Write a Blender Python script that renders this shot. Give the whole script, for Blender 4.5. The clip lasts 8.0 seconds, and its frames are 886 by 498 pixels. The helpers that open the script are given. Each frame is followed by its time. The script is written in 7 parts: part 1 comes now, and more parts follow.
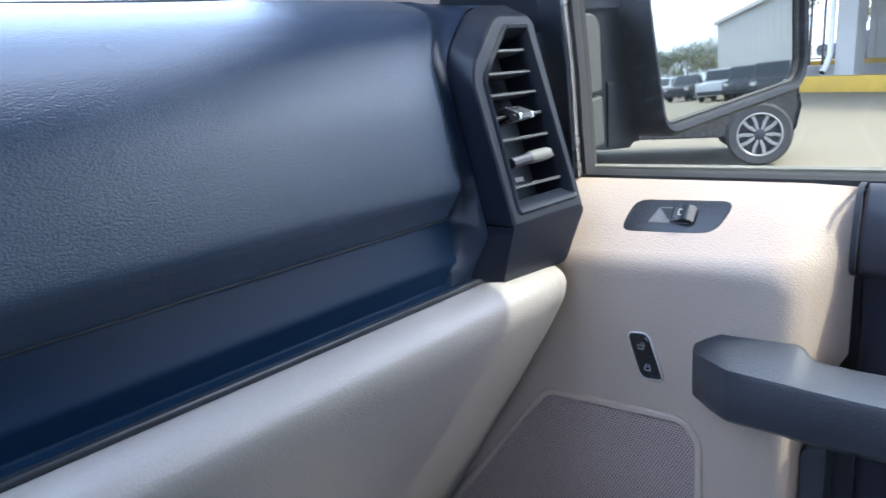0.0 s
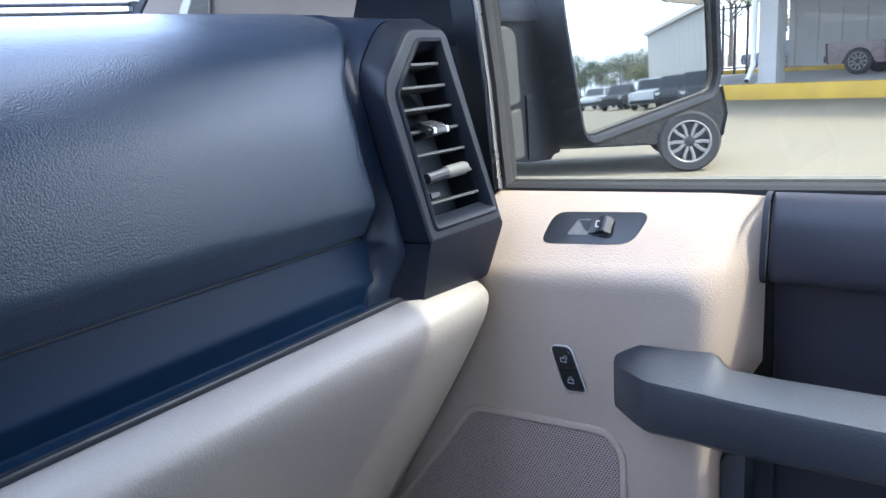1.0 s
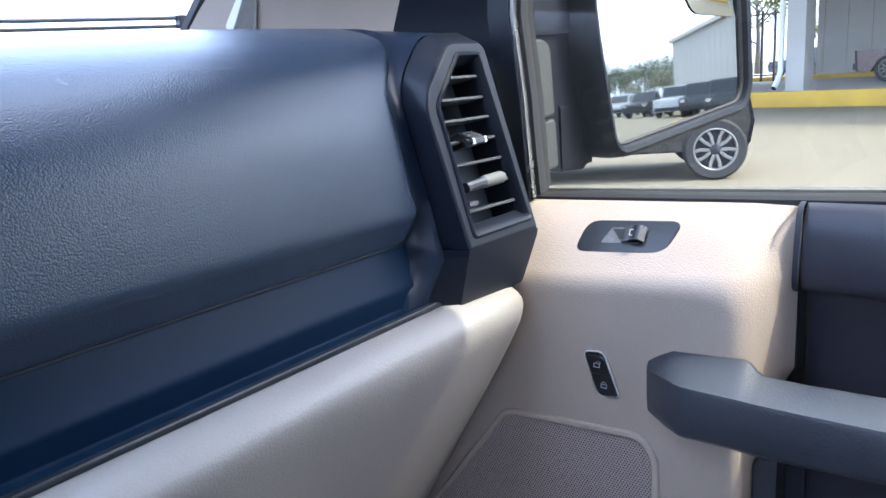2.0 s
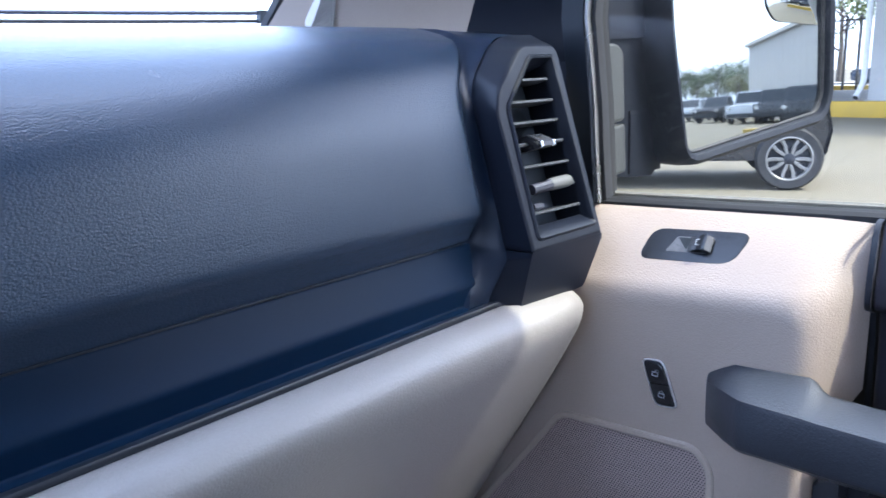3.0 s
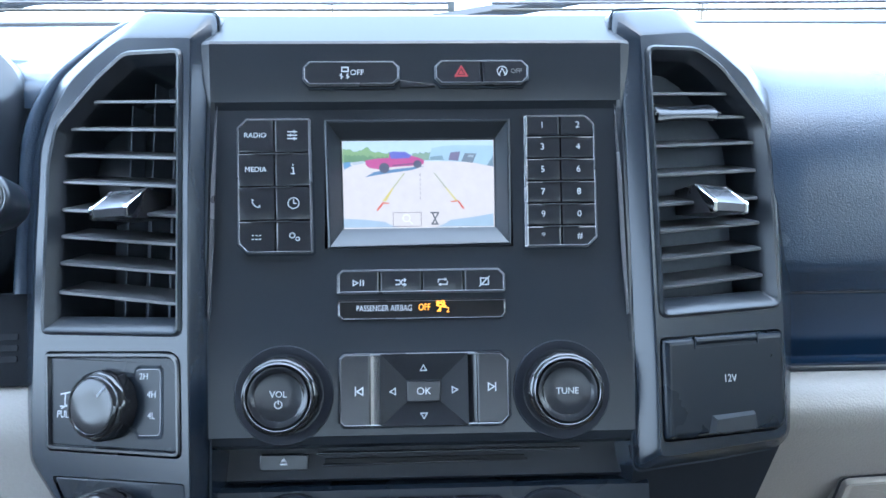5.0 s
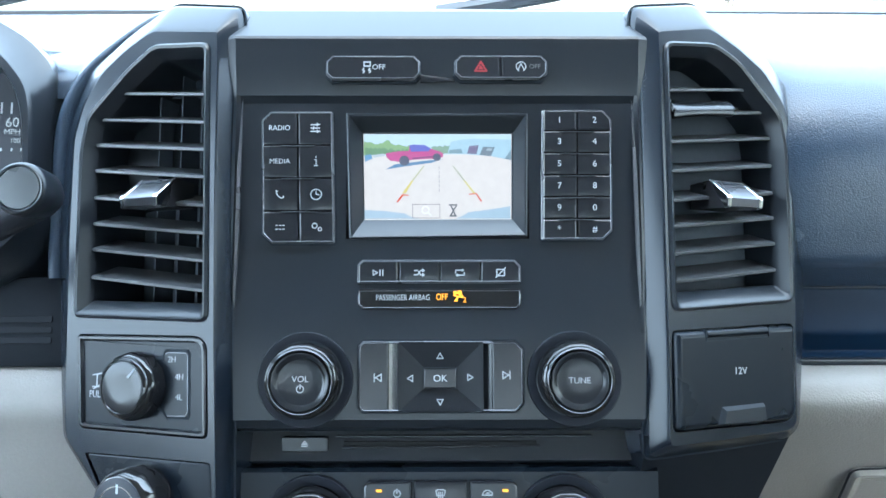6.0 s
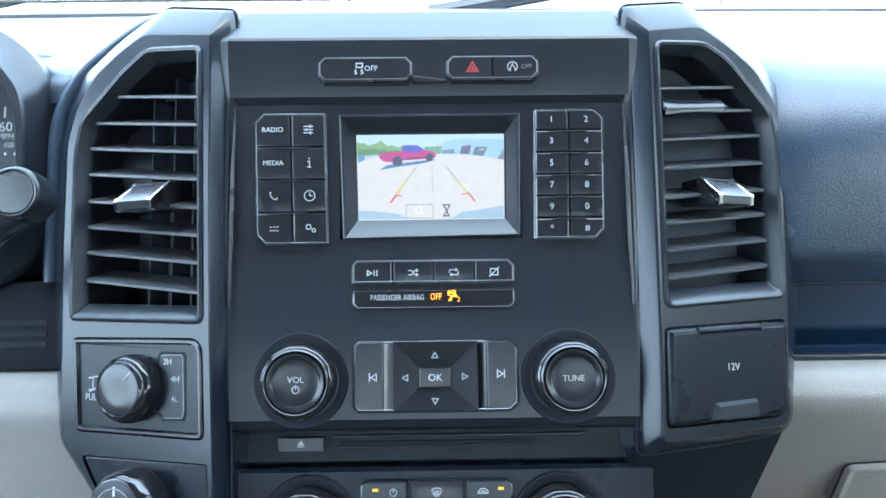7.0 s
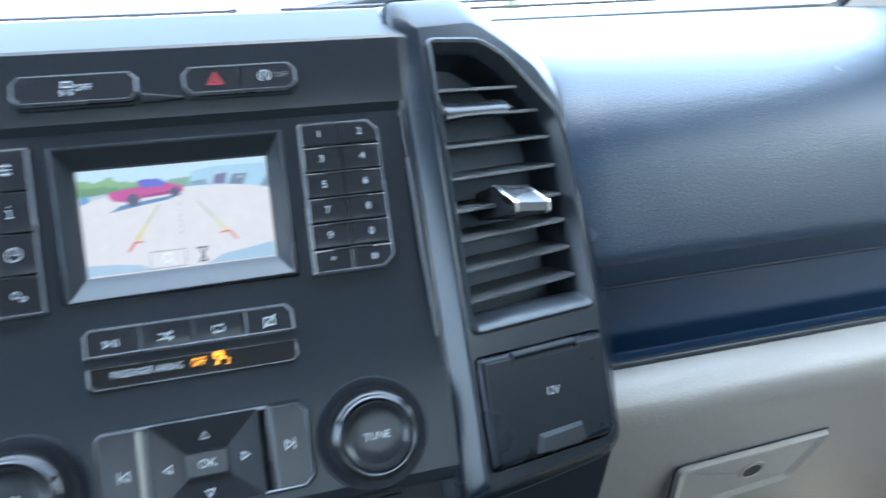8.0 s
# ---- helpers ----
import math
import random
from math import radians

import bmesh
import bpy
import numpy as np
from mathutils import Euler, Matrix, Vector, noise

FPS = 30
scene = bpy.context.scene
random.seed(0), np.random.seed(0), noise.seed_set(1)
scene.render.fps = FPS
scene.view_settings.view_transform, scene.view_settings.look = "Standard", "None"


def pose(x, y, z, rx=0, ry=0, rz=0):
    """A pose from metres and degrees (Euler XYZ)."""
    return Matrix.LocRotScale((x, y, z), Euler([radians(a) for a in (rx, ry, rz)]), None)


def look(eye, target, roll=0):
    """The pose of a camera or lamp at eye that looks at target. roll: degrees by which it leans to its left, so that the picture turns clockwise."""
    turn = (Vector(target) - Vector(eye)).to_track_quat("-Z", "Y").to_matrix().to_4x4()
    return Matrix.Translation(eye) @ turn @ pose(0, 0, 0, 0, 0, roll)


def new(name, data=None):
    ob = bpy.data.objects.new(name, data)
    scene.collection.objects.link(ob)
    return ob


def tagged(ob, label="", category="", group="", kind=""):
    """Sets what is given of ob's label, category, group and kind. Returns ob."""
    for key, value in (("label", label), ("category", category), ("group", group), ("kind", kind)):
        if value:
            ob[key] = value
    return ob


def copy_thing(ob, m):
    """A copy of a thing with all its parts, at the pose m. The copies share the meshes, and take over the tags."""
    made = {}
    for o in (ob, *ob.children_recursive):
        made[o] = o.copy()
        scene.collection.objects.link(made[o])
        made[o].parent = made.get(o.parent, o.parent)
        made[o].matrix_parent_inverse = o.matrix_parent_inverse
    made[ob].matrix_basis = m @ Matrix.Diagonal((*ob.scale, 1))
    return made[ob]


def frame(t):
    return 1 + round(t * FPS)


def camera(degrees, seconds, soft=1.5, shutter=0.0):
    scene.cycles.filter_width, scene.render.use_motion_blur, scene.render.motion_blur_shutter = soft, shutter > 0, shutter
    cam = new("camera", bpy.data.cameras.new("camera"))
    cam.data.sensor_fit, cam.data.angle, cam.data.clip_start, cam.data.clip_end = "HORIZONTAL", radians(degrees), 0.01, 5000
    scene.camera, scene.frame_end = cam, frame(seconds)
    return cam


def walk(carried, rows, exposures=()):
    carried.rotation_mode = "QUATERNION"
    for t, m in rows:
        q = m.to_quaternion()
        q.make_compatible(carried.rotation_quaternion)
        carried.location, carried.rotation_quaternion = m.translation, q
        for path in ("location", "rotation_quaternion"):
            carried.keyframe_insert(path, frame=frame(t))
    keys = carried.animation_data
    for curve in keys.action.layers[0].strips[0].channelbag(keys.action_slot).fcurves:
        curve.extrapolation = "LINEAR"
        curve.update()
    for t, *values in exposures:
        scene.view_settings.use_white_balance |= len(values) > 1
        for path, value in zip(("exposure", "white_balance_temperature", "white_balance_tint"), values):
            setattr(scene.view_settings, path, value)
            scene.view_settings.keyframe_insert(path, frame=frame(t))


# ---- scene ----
cam = camera(63.3, 8.0, shutter=0.25)
# seconds, stops, kelvin, tint
LIGHT = [(0.0, 3.04, 5150, 13), (1.5, 3.10, 5230, 15), (3.0, 2.99, 5000, 17), (3.6, 3.06, 4700, 18), (4.5, 3.88, 5000, 10), (6.0, 3.91, 5450, -1), (7.5, 3.90, 5300, -1), (8.0, 3.78, 5300, 1)]
PATH = [
    (0, (0.284, -0.334, 1.476), (1.747, 0.939, 0.985), -3.7),
    (0.5, (0.305, -0.338, 1.471), (1.861, 0.825, 0.995), -4.1),
    (1, (0.306, -0.342, 1.477), (1.871, 0.809, 1.004), -4.1),
    (1.5, (0.292, -0.342, 1.48), (1.839, 0.838, 1.019), -4.1),
    (3, (0.277, -0.344, 1.485), (1.706, 0.982, 1.036), -2.3),
    (3.4, (0.203, -0.329, 1.487), (1.433, 1.18, 1.027), -1.1),
    (3.5, (0.177, -0.335, 1.491), (1.309, 1.249, 1.031), -1.2),
    (3.6, (0.151, -0.336, 1.494), (1.19, 1.309, 1.031), -1.1),
    (3.7, (0.127, -0.341, 1.502), (1.057, 1.363, 1.021), -0.8),
    (4, (0.056, -0.362, 1.503), (0.693, 1.473, 1.025), -0.9),
    (4.5, (0.012, -0.404, 1.527), (0.202, 1.490, 0.912), -0.6),
    (4.7, (0.003, -0.435, 1.544), (0.118, 1.465, 0.931), -0.4),
    (5.8, (-0.003, -0.466, 1.556), (0.028, 1.428, 0.914), 0.1),
    (6, (0.0, -0.464, 1.559), (0.015, 1.425, 0.903), 0.1),
    (6.5, (0.001, -0.468, 1.561), (0.014, 1.421, 0.903), -0.1),
    (7, (0.002, -0.466, 1.56), (0.026, 1.423, 0.902), -0.4),
    (7.5, (0.003, -0.462, 1.555), (0.076, 1.429, 0.909), -0.9),
    (8, (0.039, -0.402, 1.539), (0.535, 1.444, 0.949), -2.7),
]
walk(cam, [(t, look(eye, target, roll)) for t, eye, target, roll in PATH], LIGHT)

# ---- world and sun ----
SUN_AZ, SUN_EL = radians(-74.5), radians(54)      # azimuth from +x, towards -y; height
sun_way = Vector((math.cos(SUN_EL) * math.cos(SUN_AZ), math.cos(SUN_EL) * math.sin(SUN_AZ), math.sin(SUN_EL)))
world = bpy.data.worlds.new("world")
scene.world = world
world.use_nodes = True
wn = world.node_tree.nodes
sky = wn.new("ShaderNodeTexSky")
sky.sky_type, sky.sun_disc = "NISHITA", False
sky.dust_density, sky.air_density = 8.0, 1.0
sky.sun_elevation, sky.sun_rotation = SUN_EL, math.pi / 2 - SUN_AZ
haze = wn.new("ShaderNodeMix")          # thin even haze over the whole sky
haze.data_type, haze.blend_type = "RGBA", "ADD"
haze.inputs["Factor"].default_value = 1.0
dim = wn.new("ShaderNodeMix")
dim.data_type, dim.blend_type = "RGBA", "MULTIPLY"
dim.inputs["Factor"].default_value = 1.0
dim.inputs[7].default_value = (0.45, 0.45, 0.45, 1)
world.node_tree.links.new(sky.outputs["Color"], dim.inputs[6])
world.node_tree.links.new(dim.outputs[2], haze.inputs[6])
haze.inputs[7].default_value = (3.15, 3.4, 3.75, 1)
world.node_tree.links.new(haze.outputs[2], wn["Background"].inputs["Color"])
wn["Background"].inputs["Strength"].default_value = 0.15
sun = new("sun", bpy.data.lights.new("sun", "SUN"))
sun.data.energy, sun.data.angle, sun.data.color = 0.95, radians(0.5), (1.0, 0.90, 0.54)
sun.matrix_world = look(sun_way * 50, (0, 0, 0))


# ---- helpers for meshes ----
def area2(poly):
    return sum(a[0] * b[1] - b[0] * a[1] for a, b in zip(poly, poly[1:] + poly[:1]))


def inset(poly, d):
    """A polygon moved inwards by d (outwards: minus); corners that would cross are drawn together."""
    poly = [Vector(p[:2]) for p in poly]
    sign = 1 if area2(poly) > 0 else -1
    n, out = len(poly), []
    for k, p in enumerate(poly):
        i, j = k - 1, (k + 1) % n
        while (p - poly[i]).length < 1e-6 and i > k - n:
            i -= 1
        while (poly[j] - p).length < 1e-6 and j != k:
            j = (j + 1) % n
        a, b = (p - poly[i]).normalized(), (poly[j] - p).normalized()
        na, nb = Vector((-a.y, a.x)) * sign, Vector((-b.y, b.x)) * sign
        m = (na + nb) / max(0.35, 1 + na.dot(nb))
        out.append(p + m * d)
    for _ in range(4):
        crossed = [(out[(k + 1) % n] - out[k]).dot(poly[(k + 1) % n] - poly[k]) < 0 for k in range(n)]
        if not any(crossed) or all(crossed):
            break
        start = crossed.index(False) + 1
        k = 0
        while k < n:
            i = (start + k) % n
            run = 0
            while run < n and crossed[(i + run) % n]:
                run += 1
            if run:
                ids = [(i + j) % n for j in range(run + 1)]
                mean = sum((out[j] for j in ids), Vector((0, 0))) / len(ids)
                for j in ids:
                    out[j] = mean.copy()
            k += run + 1
    return [(p.x, p.y) for p in out]


def rounded(poly, r, seg=3):
    """A polygon with its corners rounded: r is one radius or one for each corner."""
    pts, out = [Vector(p[:2]) for p in poly], []
    for k, p in enumerate(pts):
        a, b = pts[k - 1], pts[(k + 1) % len(pts)]
        rr = r[k] if isinstance(r, (list, tuple)) else r
        rr = min(rr, 0.45 * (a - p).length, 0.45 * (b - p).length)
        if rr <= 1e-6:
            out.append((p.x, p.y))
            continue
        s, e = p + (a - p).normalized() * rr, p + (b - p).normalized() * rr
        for i in range(seg + 1):
            t = i / seg
            q = s * (1 - t) ** 2 + p * 2 * t * (1 - t) + e * t * t
            out.append((q.x, q.y))
    return out


def cut_rect(u0, v0, u1, v1, tl=0.0, tr=0.0, br=0.0, bl=0.0):
    """A rectangle whose corners are cut off at 45 degrees."""
    p = []
    for (u, v), c, d in (((u0, v0), bl, ((0, 1), (1, 0))), ((u1, v0), br, ((-1, 0), (0, 1))), ((u1, v1), tr, ((0, -1), (-1, 0))), ((u0, v1), tl, ((1, 0), (0, -1)))):
        p += [(u + c * d[0][0], v + c * d[0][1]), (u + c * d[1][0], v + c * d[1][1])] if c else [(u, v)]
    return p


def disc(u, v, r, seg=32):
    return [(u + r * math.cos(2 * math.pi * k / seg), v + r * math.sin(2 * math.pi * k / seg)) for k in range(seg)]


def loft(rings, cap0=False, cap1=False, closed=True, bm=None):
    """A skin over rings of equally many points."""
    bm = bm or bmesh.new()
    rows = [[bm.verts.new(p) for p in ring] for ring in rings]
    n = len(rows[0])
    for a, b in zip(rows, rows[1:]):
        for k in range(n if closed else n - 1):
            try:
                bm.faces.new((a[k], a[(k + 1) % n], b[(k + 1) % n], b[k]))
            except ValueError:
                pass
    for ring, on in ((rows[0], cap0), (rows[-1], cap1)):
        if on:
            bm.faces.new(ring)
    return bm


def at(poly, n):
    return [(p[0], p[1], n) for p in poly]


def prism(poly, n0, n1, bev=0.0, bm=None, hollow=False):
    """A plate over a polygon from n0 to n1, its front edge rounded by bev."""
    rings = [at(poly, n0)]
    if bev:
        rings += [at(poly, n1 - bev), at(inset(poly, bev * 0.3), n1 - bev * 0.3), at(inset(poly, bev), n1)]
    else:
        rings += [at(poly, n1)]
    return loft(rings, not hollow, True, True, bm)


def plate_with_holes(outer, holes, n, bm):
    """A flat face with openings in it."""
    edges = []
    for loop in [outer] + holes:
        vs = [bm.verts.new((p[0], p[1], n)) for p in loop]
        edges += [bm.edges.new((vs[k], vs[(k + 1) % len(vs)])) for k in range(len(vs))]
    made = bmesh.ops.triangle_fill(bm, use_beauty=True, edges=edges)
    for g in made["geom"]:
        if isinstance(g, bmesh.types.BMFace):
            g.material_index = 1          # kept flat by to_mesh
    return bm


def box(x0, y0, z0, x1, y1, z1, bm=None):
    return loft([[(x0, y0, z0), (x1, y0, z0), (x1, y1, z0), (x0, y1, z0)], [(x0, y0, z1), (x1, y0, z1), (x1, y1, z1), (x0, y1, z1)]], True, True, True, bm)


def lathe(profile, seg=32, u=0.0, v=0.0, bm=None, wave=0.0, waves=0, caps=True):
    """A turned shape about the n axis at (u, v): rows of radius and height."""
    rings = []
    for r, n in profile:
        rings.append([(u + r * (1 + wave * math.cos(waves * a)) * math.cos(a), v + r * (1 + wave * math.cos(waves * a)) * math.sin(a), n) for a in (2 * math.pi * k / seg for k in range(seg))])
    return loft(rings, caps, caps, True, bm)


def tube(points, r, seg=8, bm=None, caps=True):
    """A round bar along points; r is one radius or one for each point."""
    pts, rings = [Vector(p) for p in points], []
    for k, p in enumerate(pts):
        d = (pts[min(k + 1, len(pts) - 1)] - pts[max(k - 1, 0)]).normalized()
        s = d.orthogonal().normalized() if k == 0 else (side - d * side.dot(d)).normalized()
        side, w = s, d.cross(s)
        rr = r[k] if isinstance(r, (list, tuple)) else r
        rings.append([p + rr * (math.cos(a) * s + math.sin(a) * w) for a in (2 * math.pi * i / seg for i in range(seg))])
    return loft(rings, caps, caps, True, bm)


def strokes(lines, w, n, h=0.0002, bm=None):
    """Printed lines of width w, h thick, on height n."""
    bm = bm or bmesh.new()
    for line in lines:
        for a, b in zip(line, line[1:]):
            a, b = Vector(a), Vector(b)
            d = (b - a).normalized() * w / 2
            s = Vector((-d.y, d.x))
            q = [a - d + s, a - d - s, b + d - s, b + d + s]
            prism([(p.x, p.y) for p in q], n, n + h, 0, bm)
    return bm


def ring_line(u, v, r, a0=0, a1=360, seg=20):
    return [(u + r * math.cos(radians(a0 + (a1 - a0) * k / seg)), v + r * math.sin(radians(a0 + (a1 - a0) * k / seg))) for k in range(seg + 1)]


def to_mesh(name, bm, material, crisp=32):
    bmesh.ops.remove_doubles(bm, verts=bm.verts, dist=0.000002)
    bmesh.ops.recalc_face_normals(bm, faces=bm.faces)
    for f in bm.faces:
        f.smooth = not (f.material_index or len(f.verts) > 4)
        f.material_index = 0
    for e in bm.edges:
        if len(e.link_faces) == 2 and e.calc_face_angle(0) > radians(crisp):
            e.smooth = False
    me = bpy.data.meshes.new(name)
    bm.to_mesh(me)
    bm.free()
    me.materials.append(material)
    return me


def part(name, bm, material, parent, label="", crisp=32):
    """A mesh as one part of a thing."""
    ob = new(name, bm if isinstance(bm, bpy.types.Mesh) else to_mesh(name, bm, material, crisp))
    ob.parent = parent
    return tagged(ob, label)


def thing(name, label, category, m=None, group="", kind=""):
    ob = new(name)
    ob.empty_display_size = 0.05
    if m is not None:
        ob.matrix_world = m
    return tagged(ob, label, category, group, kind)


def solid(name, bm, material, label, category="", kind="", group="", m=None, crisp=32):
    """A thing of one mesh."""
    ob = new(name, to_mesh(name, bm, material, crisp))
    if m is not None:
        ob.matrix_world = m
    return tagged(ob, label, category, group, kind)


def words(text, size, u, v, n, material, parent, name="lettering", h=0.0002, squeeze=1.0):
    """Printed words, centred at (u, v)."""
    cu = bpy.data.curves.new("words", "FONT")
    cu.body, cu.size, cu.extrude, cu.align_x, cu.align_y, cu.resolution_u = text, size, h / 2, "CENTER", "CENTER", 3
    tmp = bpy.data.objects.new("words", cu)
    me = bpy.data.meshes.new_from_object(tmp)
    bpy.data.objects.remove(tmp)
    me.transform(Matrix.Translation((u, v, n + h / 2)) @ Matrix.Diagonal((squeeze, 1, 1, 1)))
    me.materials.clear()
    me.materials.append(material)
    ob = new(name, me)
    ob.parent = parent
    return ob


# ---- materials ----
def paint(name, color, rough=0.5, metal=0.0, grain=0.0, size=300.0, vary=0.12, patch=9.0, leather=False, coat=0.0, spec=0.5, emit=None, power=0.0, wear=0.08):
    """A surface: colour patches at two scales, uneven gloss and a fine relief."""
    m = bpy.data.materials.new(name)
    m.use_nodes = True
    t, link = m.node_tree.nodes, m.node_tree.links.new
    b = t["Principled BSDF"]
    b.inputs["Metallic"].default_value, b.inputs["Specular IOR Level"].default_value = metal, spec
    b.inputs["Coat Weight"].default_value, b.inputs["Coat Roughness"].default_value = coat, 0.05
    where = t.new("ShaderNodeTexCoord")
    big, fine = t.new("ShaderNodeTexNoise"), t.new("ShaderNodeTexNoise")
    big.inputs["Scale"].default_value, big.inputs["Detail"].default_value = patch, 5
    fine.inputs["Scale"].default_value, fine.inputs["Detail"].default_value = size * 0.7, 3
    for q in (big, fine):
        link(where.outputs["Object"], q.inputs["Vector"])
    mix = t.new("ShaderNodeMix")
    mix.data_type = "FLOAT"
    mix.inputs["Factor"].default_value = 0.35
    link(big.outputs["Fac"], mix.inputs["A"])
    link(fine.outputs["Fac"], mix.inputs["B"])
    ramp = t.new("ShaderNodeValToRGB")
    e = ramp.color_ramp.elements
    e[0].position, e[1].position = 0.3, 0.7
    e[0].color, e[1].color = [(*(c * (1 + k * vary) for c in color), 1) for k in (-1, 1)]
    link(mix.outputs["Result"], ramp.inputs["Fac"])
    link(ramp.outputs["Color"], b.inputs["Base Color"])
    gl = t.new("ShaderNodeMapRange")
    gl.inputs["From Min"].default_value, gl.inputs["From Max"].default_value = 0.3, 0.7
    gl.inputs["To Min"].default_value, gl.inputs["To Max"].default_value = max(0.02, rough - wear), min(1, rough + wear)
    link(big.outputs["Fac"], gl.inputs["Value"])
    link(gl.outputs["Result"], b.inputs["Roughness"])
    if grain:
        bump = t.new("ShaderNodeBump")
        bump.inputs["Distance"].default_value, bump.inputs["Strength"].default_value = grain, 0.7
        if leather:
            cells = t.new("ShaderNodeTexVoronoi")
            cells.feature = "F1"
            cells.inputs["Scale"].default_value = size
            bend = t.new("ShaderNodeVectorMath")
            bend.operation = "MULTIPLY_ADD"
            bend.inputs[1].default_value = (0.30 / size, 0.30 / size, 0.30 / size)
            wob = t.new("ShaderNodeTexNoise")
            wob.inputs["Scale"].default_value = size * 0.6
            link(where.outputs["Object"], wob.inputs["Vector"])
            link(wob.outputs["Color"], bend.inputs[0])
            link(where.outputs["Object"], bend.inputs[2])
            link(bend.outputs["Vector"], cells.inputs["Vector"])
            link(cells.outputs["Distance"], bump.inputs["Height"])
            bump.invert = True
        else:
            link(fine.outputs["Fac"], bump.inputs["Height"])
        link(bump.outputs["Normal"], b.inputs["Normal"])
    if emit:
        b.inputs["Emission Color"].default_value, b.inputs["Emission Strength"].default_value = (*emit, 1), power
    return m


def glass(name, tint=(1, 1, 1), rough=0.0, dust=0.0):
    """Thin clear glass, with a veil of dust if asked for."""
    m = bpy.data.materials.new(name)
    m.use_nodes = True
    t, link = m.node_tree.nodes, m.node_tree.links.new
    t.remove(t["Principled BSDF"])
    clear, shine, mix, fr = t.new("ShaderNodeBsdfTransparent"), t.new("ShaderNodeBsdfGlossy"), t.new("ShaderNodeMixShader"), t.new("ShaderNodeLayerWeight")
    bend, lift = t.new("ShaderNodeMath"), t.new("ShaderNodeMath")
    bend.operation, lift.operation = "POWER", "MULTIPLY_ADD"
    bend.inputs[1].default_value, lift.inputs[1].default_value, lift.inputs[2].default_value = 5.0, 0.6, 0.05
    clear.inputs["Color"].default_value, shine.inputs["Roughness"].default_value = (*tint, 1), rough
    link(fr.outputs["Facing"], bend.inputs[0])
    link(bend.outputs["Value"], lift.inputs[0])
    link(lift.outputs["Value"], mix.inputs["Fac"])
    link(clear.outputs["BSDF"], mix.inputs[1])
    link(shine.outputs["BSDF"], mix.inputs[2])
    last = mix
    if dust:
        film, veil, spots, where, level = t.new("ShaderNodeBsdfDiffuse"), t.new("ShaderNodeMixShader"), t.new("ShaderNodeTexNoise"), t.new("ShaderNodeTexCoord"), t.new("ShaderNodeMapRange")
        film.inputs["Color"].default_value = (0.62, 0.58, 0.50, 1)
        spots.inputs["Scale"].default_value, spots.inputs["Detail"].default_value, spots.inputs["Roughness"].default_value = 60, 8, 0.8
        level.inputs["From Min"].default_value, level.inputs["From Max"].default_value = 0.35, 0.8
        level.inputs["To Min"].default_value, level.inputs["To Max"].default_value = dust * 0.7, dust * 2.2
        link(where.outputs["Object"], spots.inputs["Vector"])
        link(spots.outputs["Fac"], level.inputs["Value"])
        link(level.outputs["Result"], veil.inputs["Fac"])
        link(mix.outputs["Shader"], veil.inputs[1])
        link(film.outputs["BSDF"], veil.inputs[2])
        last = veil
    link(last.outputs["Shader"], t["Material Output"].inputs["Surface"])
    return m


BLACK_SOFT = paint("grained black vinyl", (0.027, 0.040, 0.062), 0.26, spec=0.45, grain=0.00026, size=860, leather=True, vary=0.08, wear=0.02)
BLACK = paint("satin black plastic", (0.014, 0.017, 0.022), 0.28, grain=0.00002, size=1500, vary=0.06, wear=0.006)
BLACK_DARK = paint("matt black plastic", (0.015, 0.017, 0.024), 0.5, spec=0.35, grain=0.00005, size=1200, vary=0.2)
BLACK_KEY = paint("black key plastic", (0.014, 0.015, 0.018), 0.23, grain=0.00002, size=1800, vary=0.10, wear=0.03)
GLOSS = paint("gloss black plastic", (0.012, 0.012, 0.013), 0.10, vary=0.1, wear=0.03, coat=0.6)
DARK_GRAY = paint("textured dark plastic", (0.022, 0.022, 0.032), 0.45, grain=0.0002, size=1300, vary=0.2)
GRAY = paint("grained grey vinyl", (0.352, 0.288, 0.240), 0.42, grain=0.00026, size=700, leather=True, vary=0.07)
GRAY_HARD = paint("moulded grey plastic", (0.380, 0.314, 0.256), 0.46, grain=0.00012, size=1100, vary=0.08)
KNEE = paint("grained knee panel vinyl", (0.245, 0.226, 0.212), 0.38, spec=0.42, grain=0.00024, size=620, leather=True, vary=0.07, wear=0.05)
CHROME = paint("bright chrome", (0.80, 0.80, 0.80), 0.13, 1.0, vary=0.05, wear=0.06)
SATIN = paint("satin silver plastic", (0.45, 0.44, 0.43), 0.28, 0.8, vary=0.08)
PRINT = paint("white print", (0.42, 0.43, 0.45), 0.6, vary=0.04)
PRINT_DIM = paint("faded print", (0.10, 0.10, 0.10), 0.6, vary=0.04)
PRINT_RED = paint("red print", (0.26, 0.012, 0.02), 0.5, vary=0.06)
LID_BLACK = paint("satin lid plastic", (0.006, 0.009, 0.014), 0.28, spec=0.24, grain=0.00002, size=1800, vary=0.08, wear=0.02)
HANDLE_BLACK = paint("coarse handle plastic", (0.030, 0.034, 0.044), 0.36, spec=0.60, grain=0.0005, size=900, vary=0.25)
# lighter than the black plastic: holds the highlight of edges in its colour
EDGE = paint("key edge highlight", (0.16, 0.16, 0.17), 0.28, 0.6, vary=0.05)
SLIDER = paint("grey chrome slider", (0.11, 0.11, 0.12), 0.28, 0.8, vary=0.06)
POD_BLACK = paint("matt navy black plastic", (0.008, 0.010, 0.016), 0.40, spec=0.20, grain=0.00003, size=1500, vary=0.12, wear=0.03)
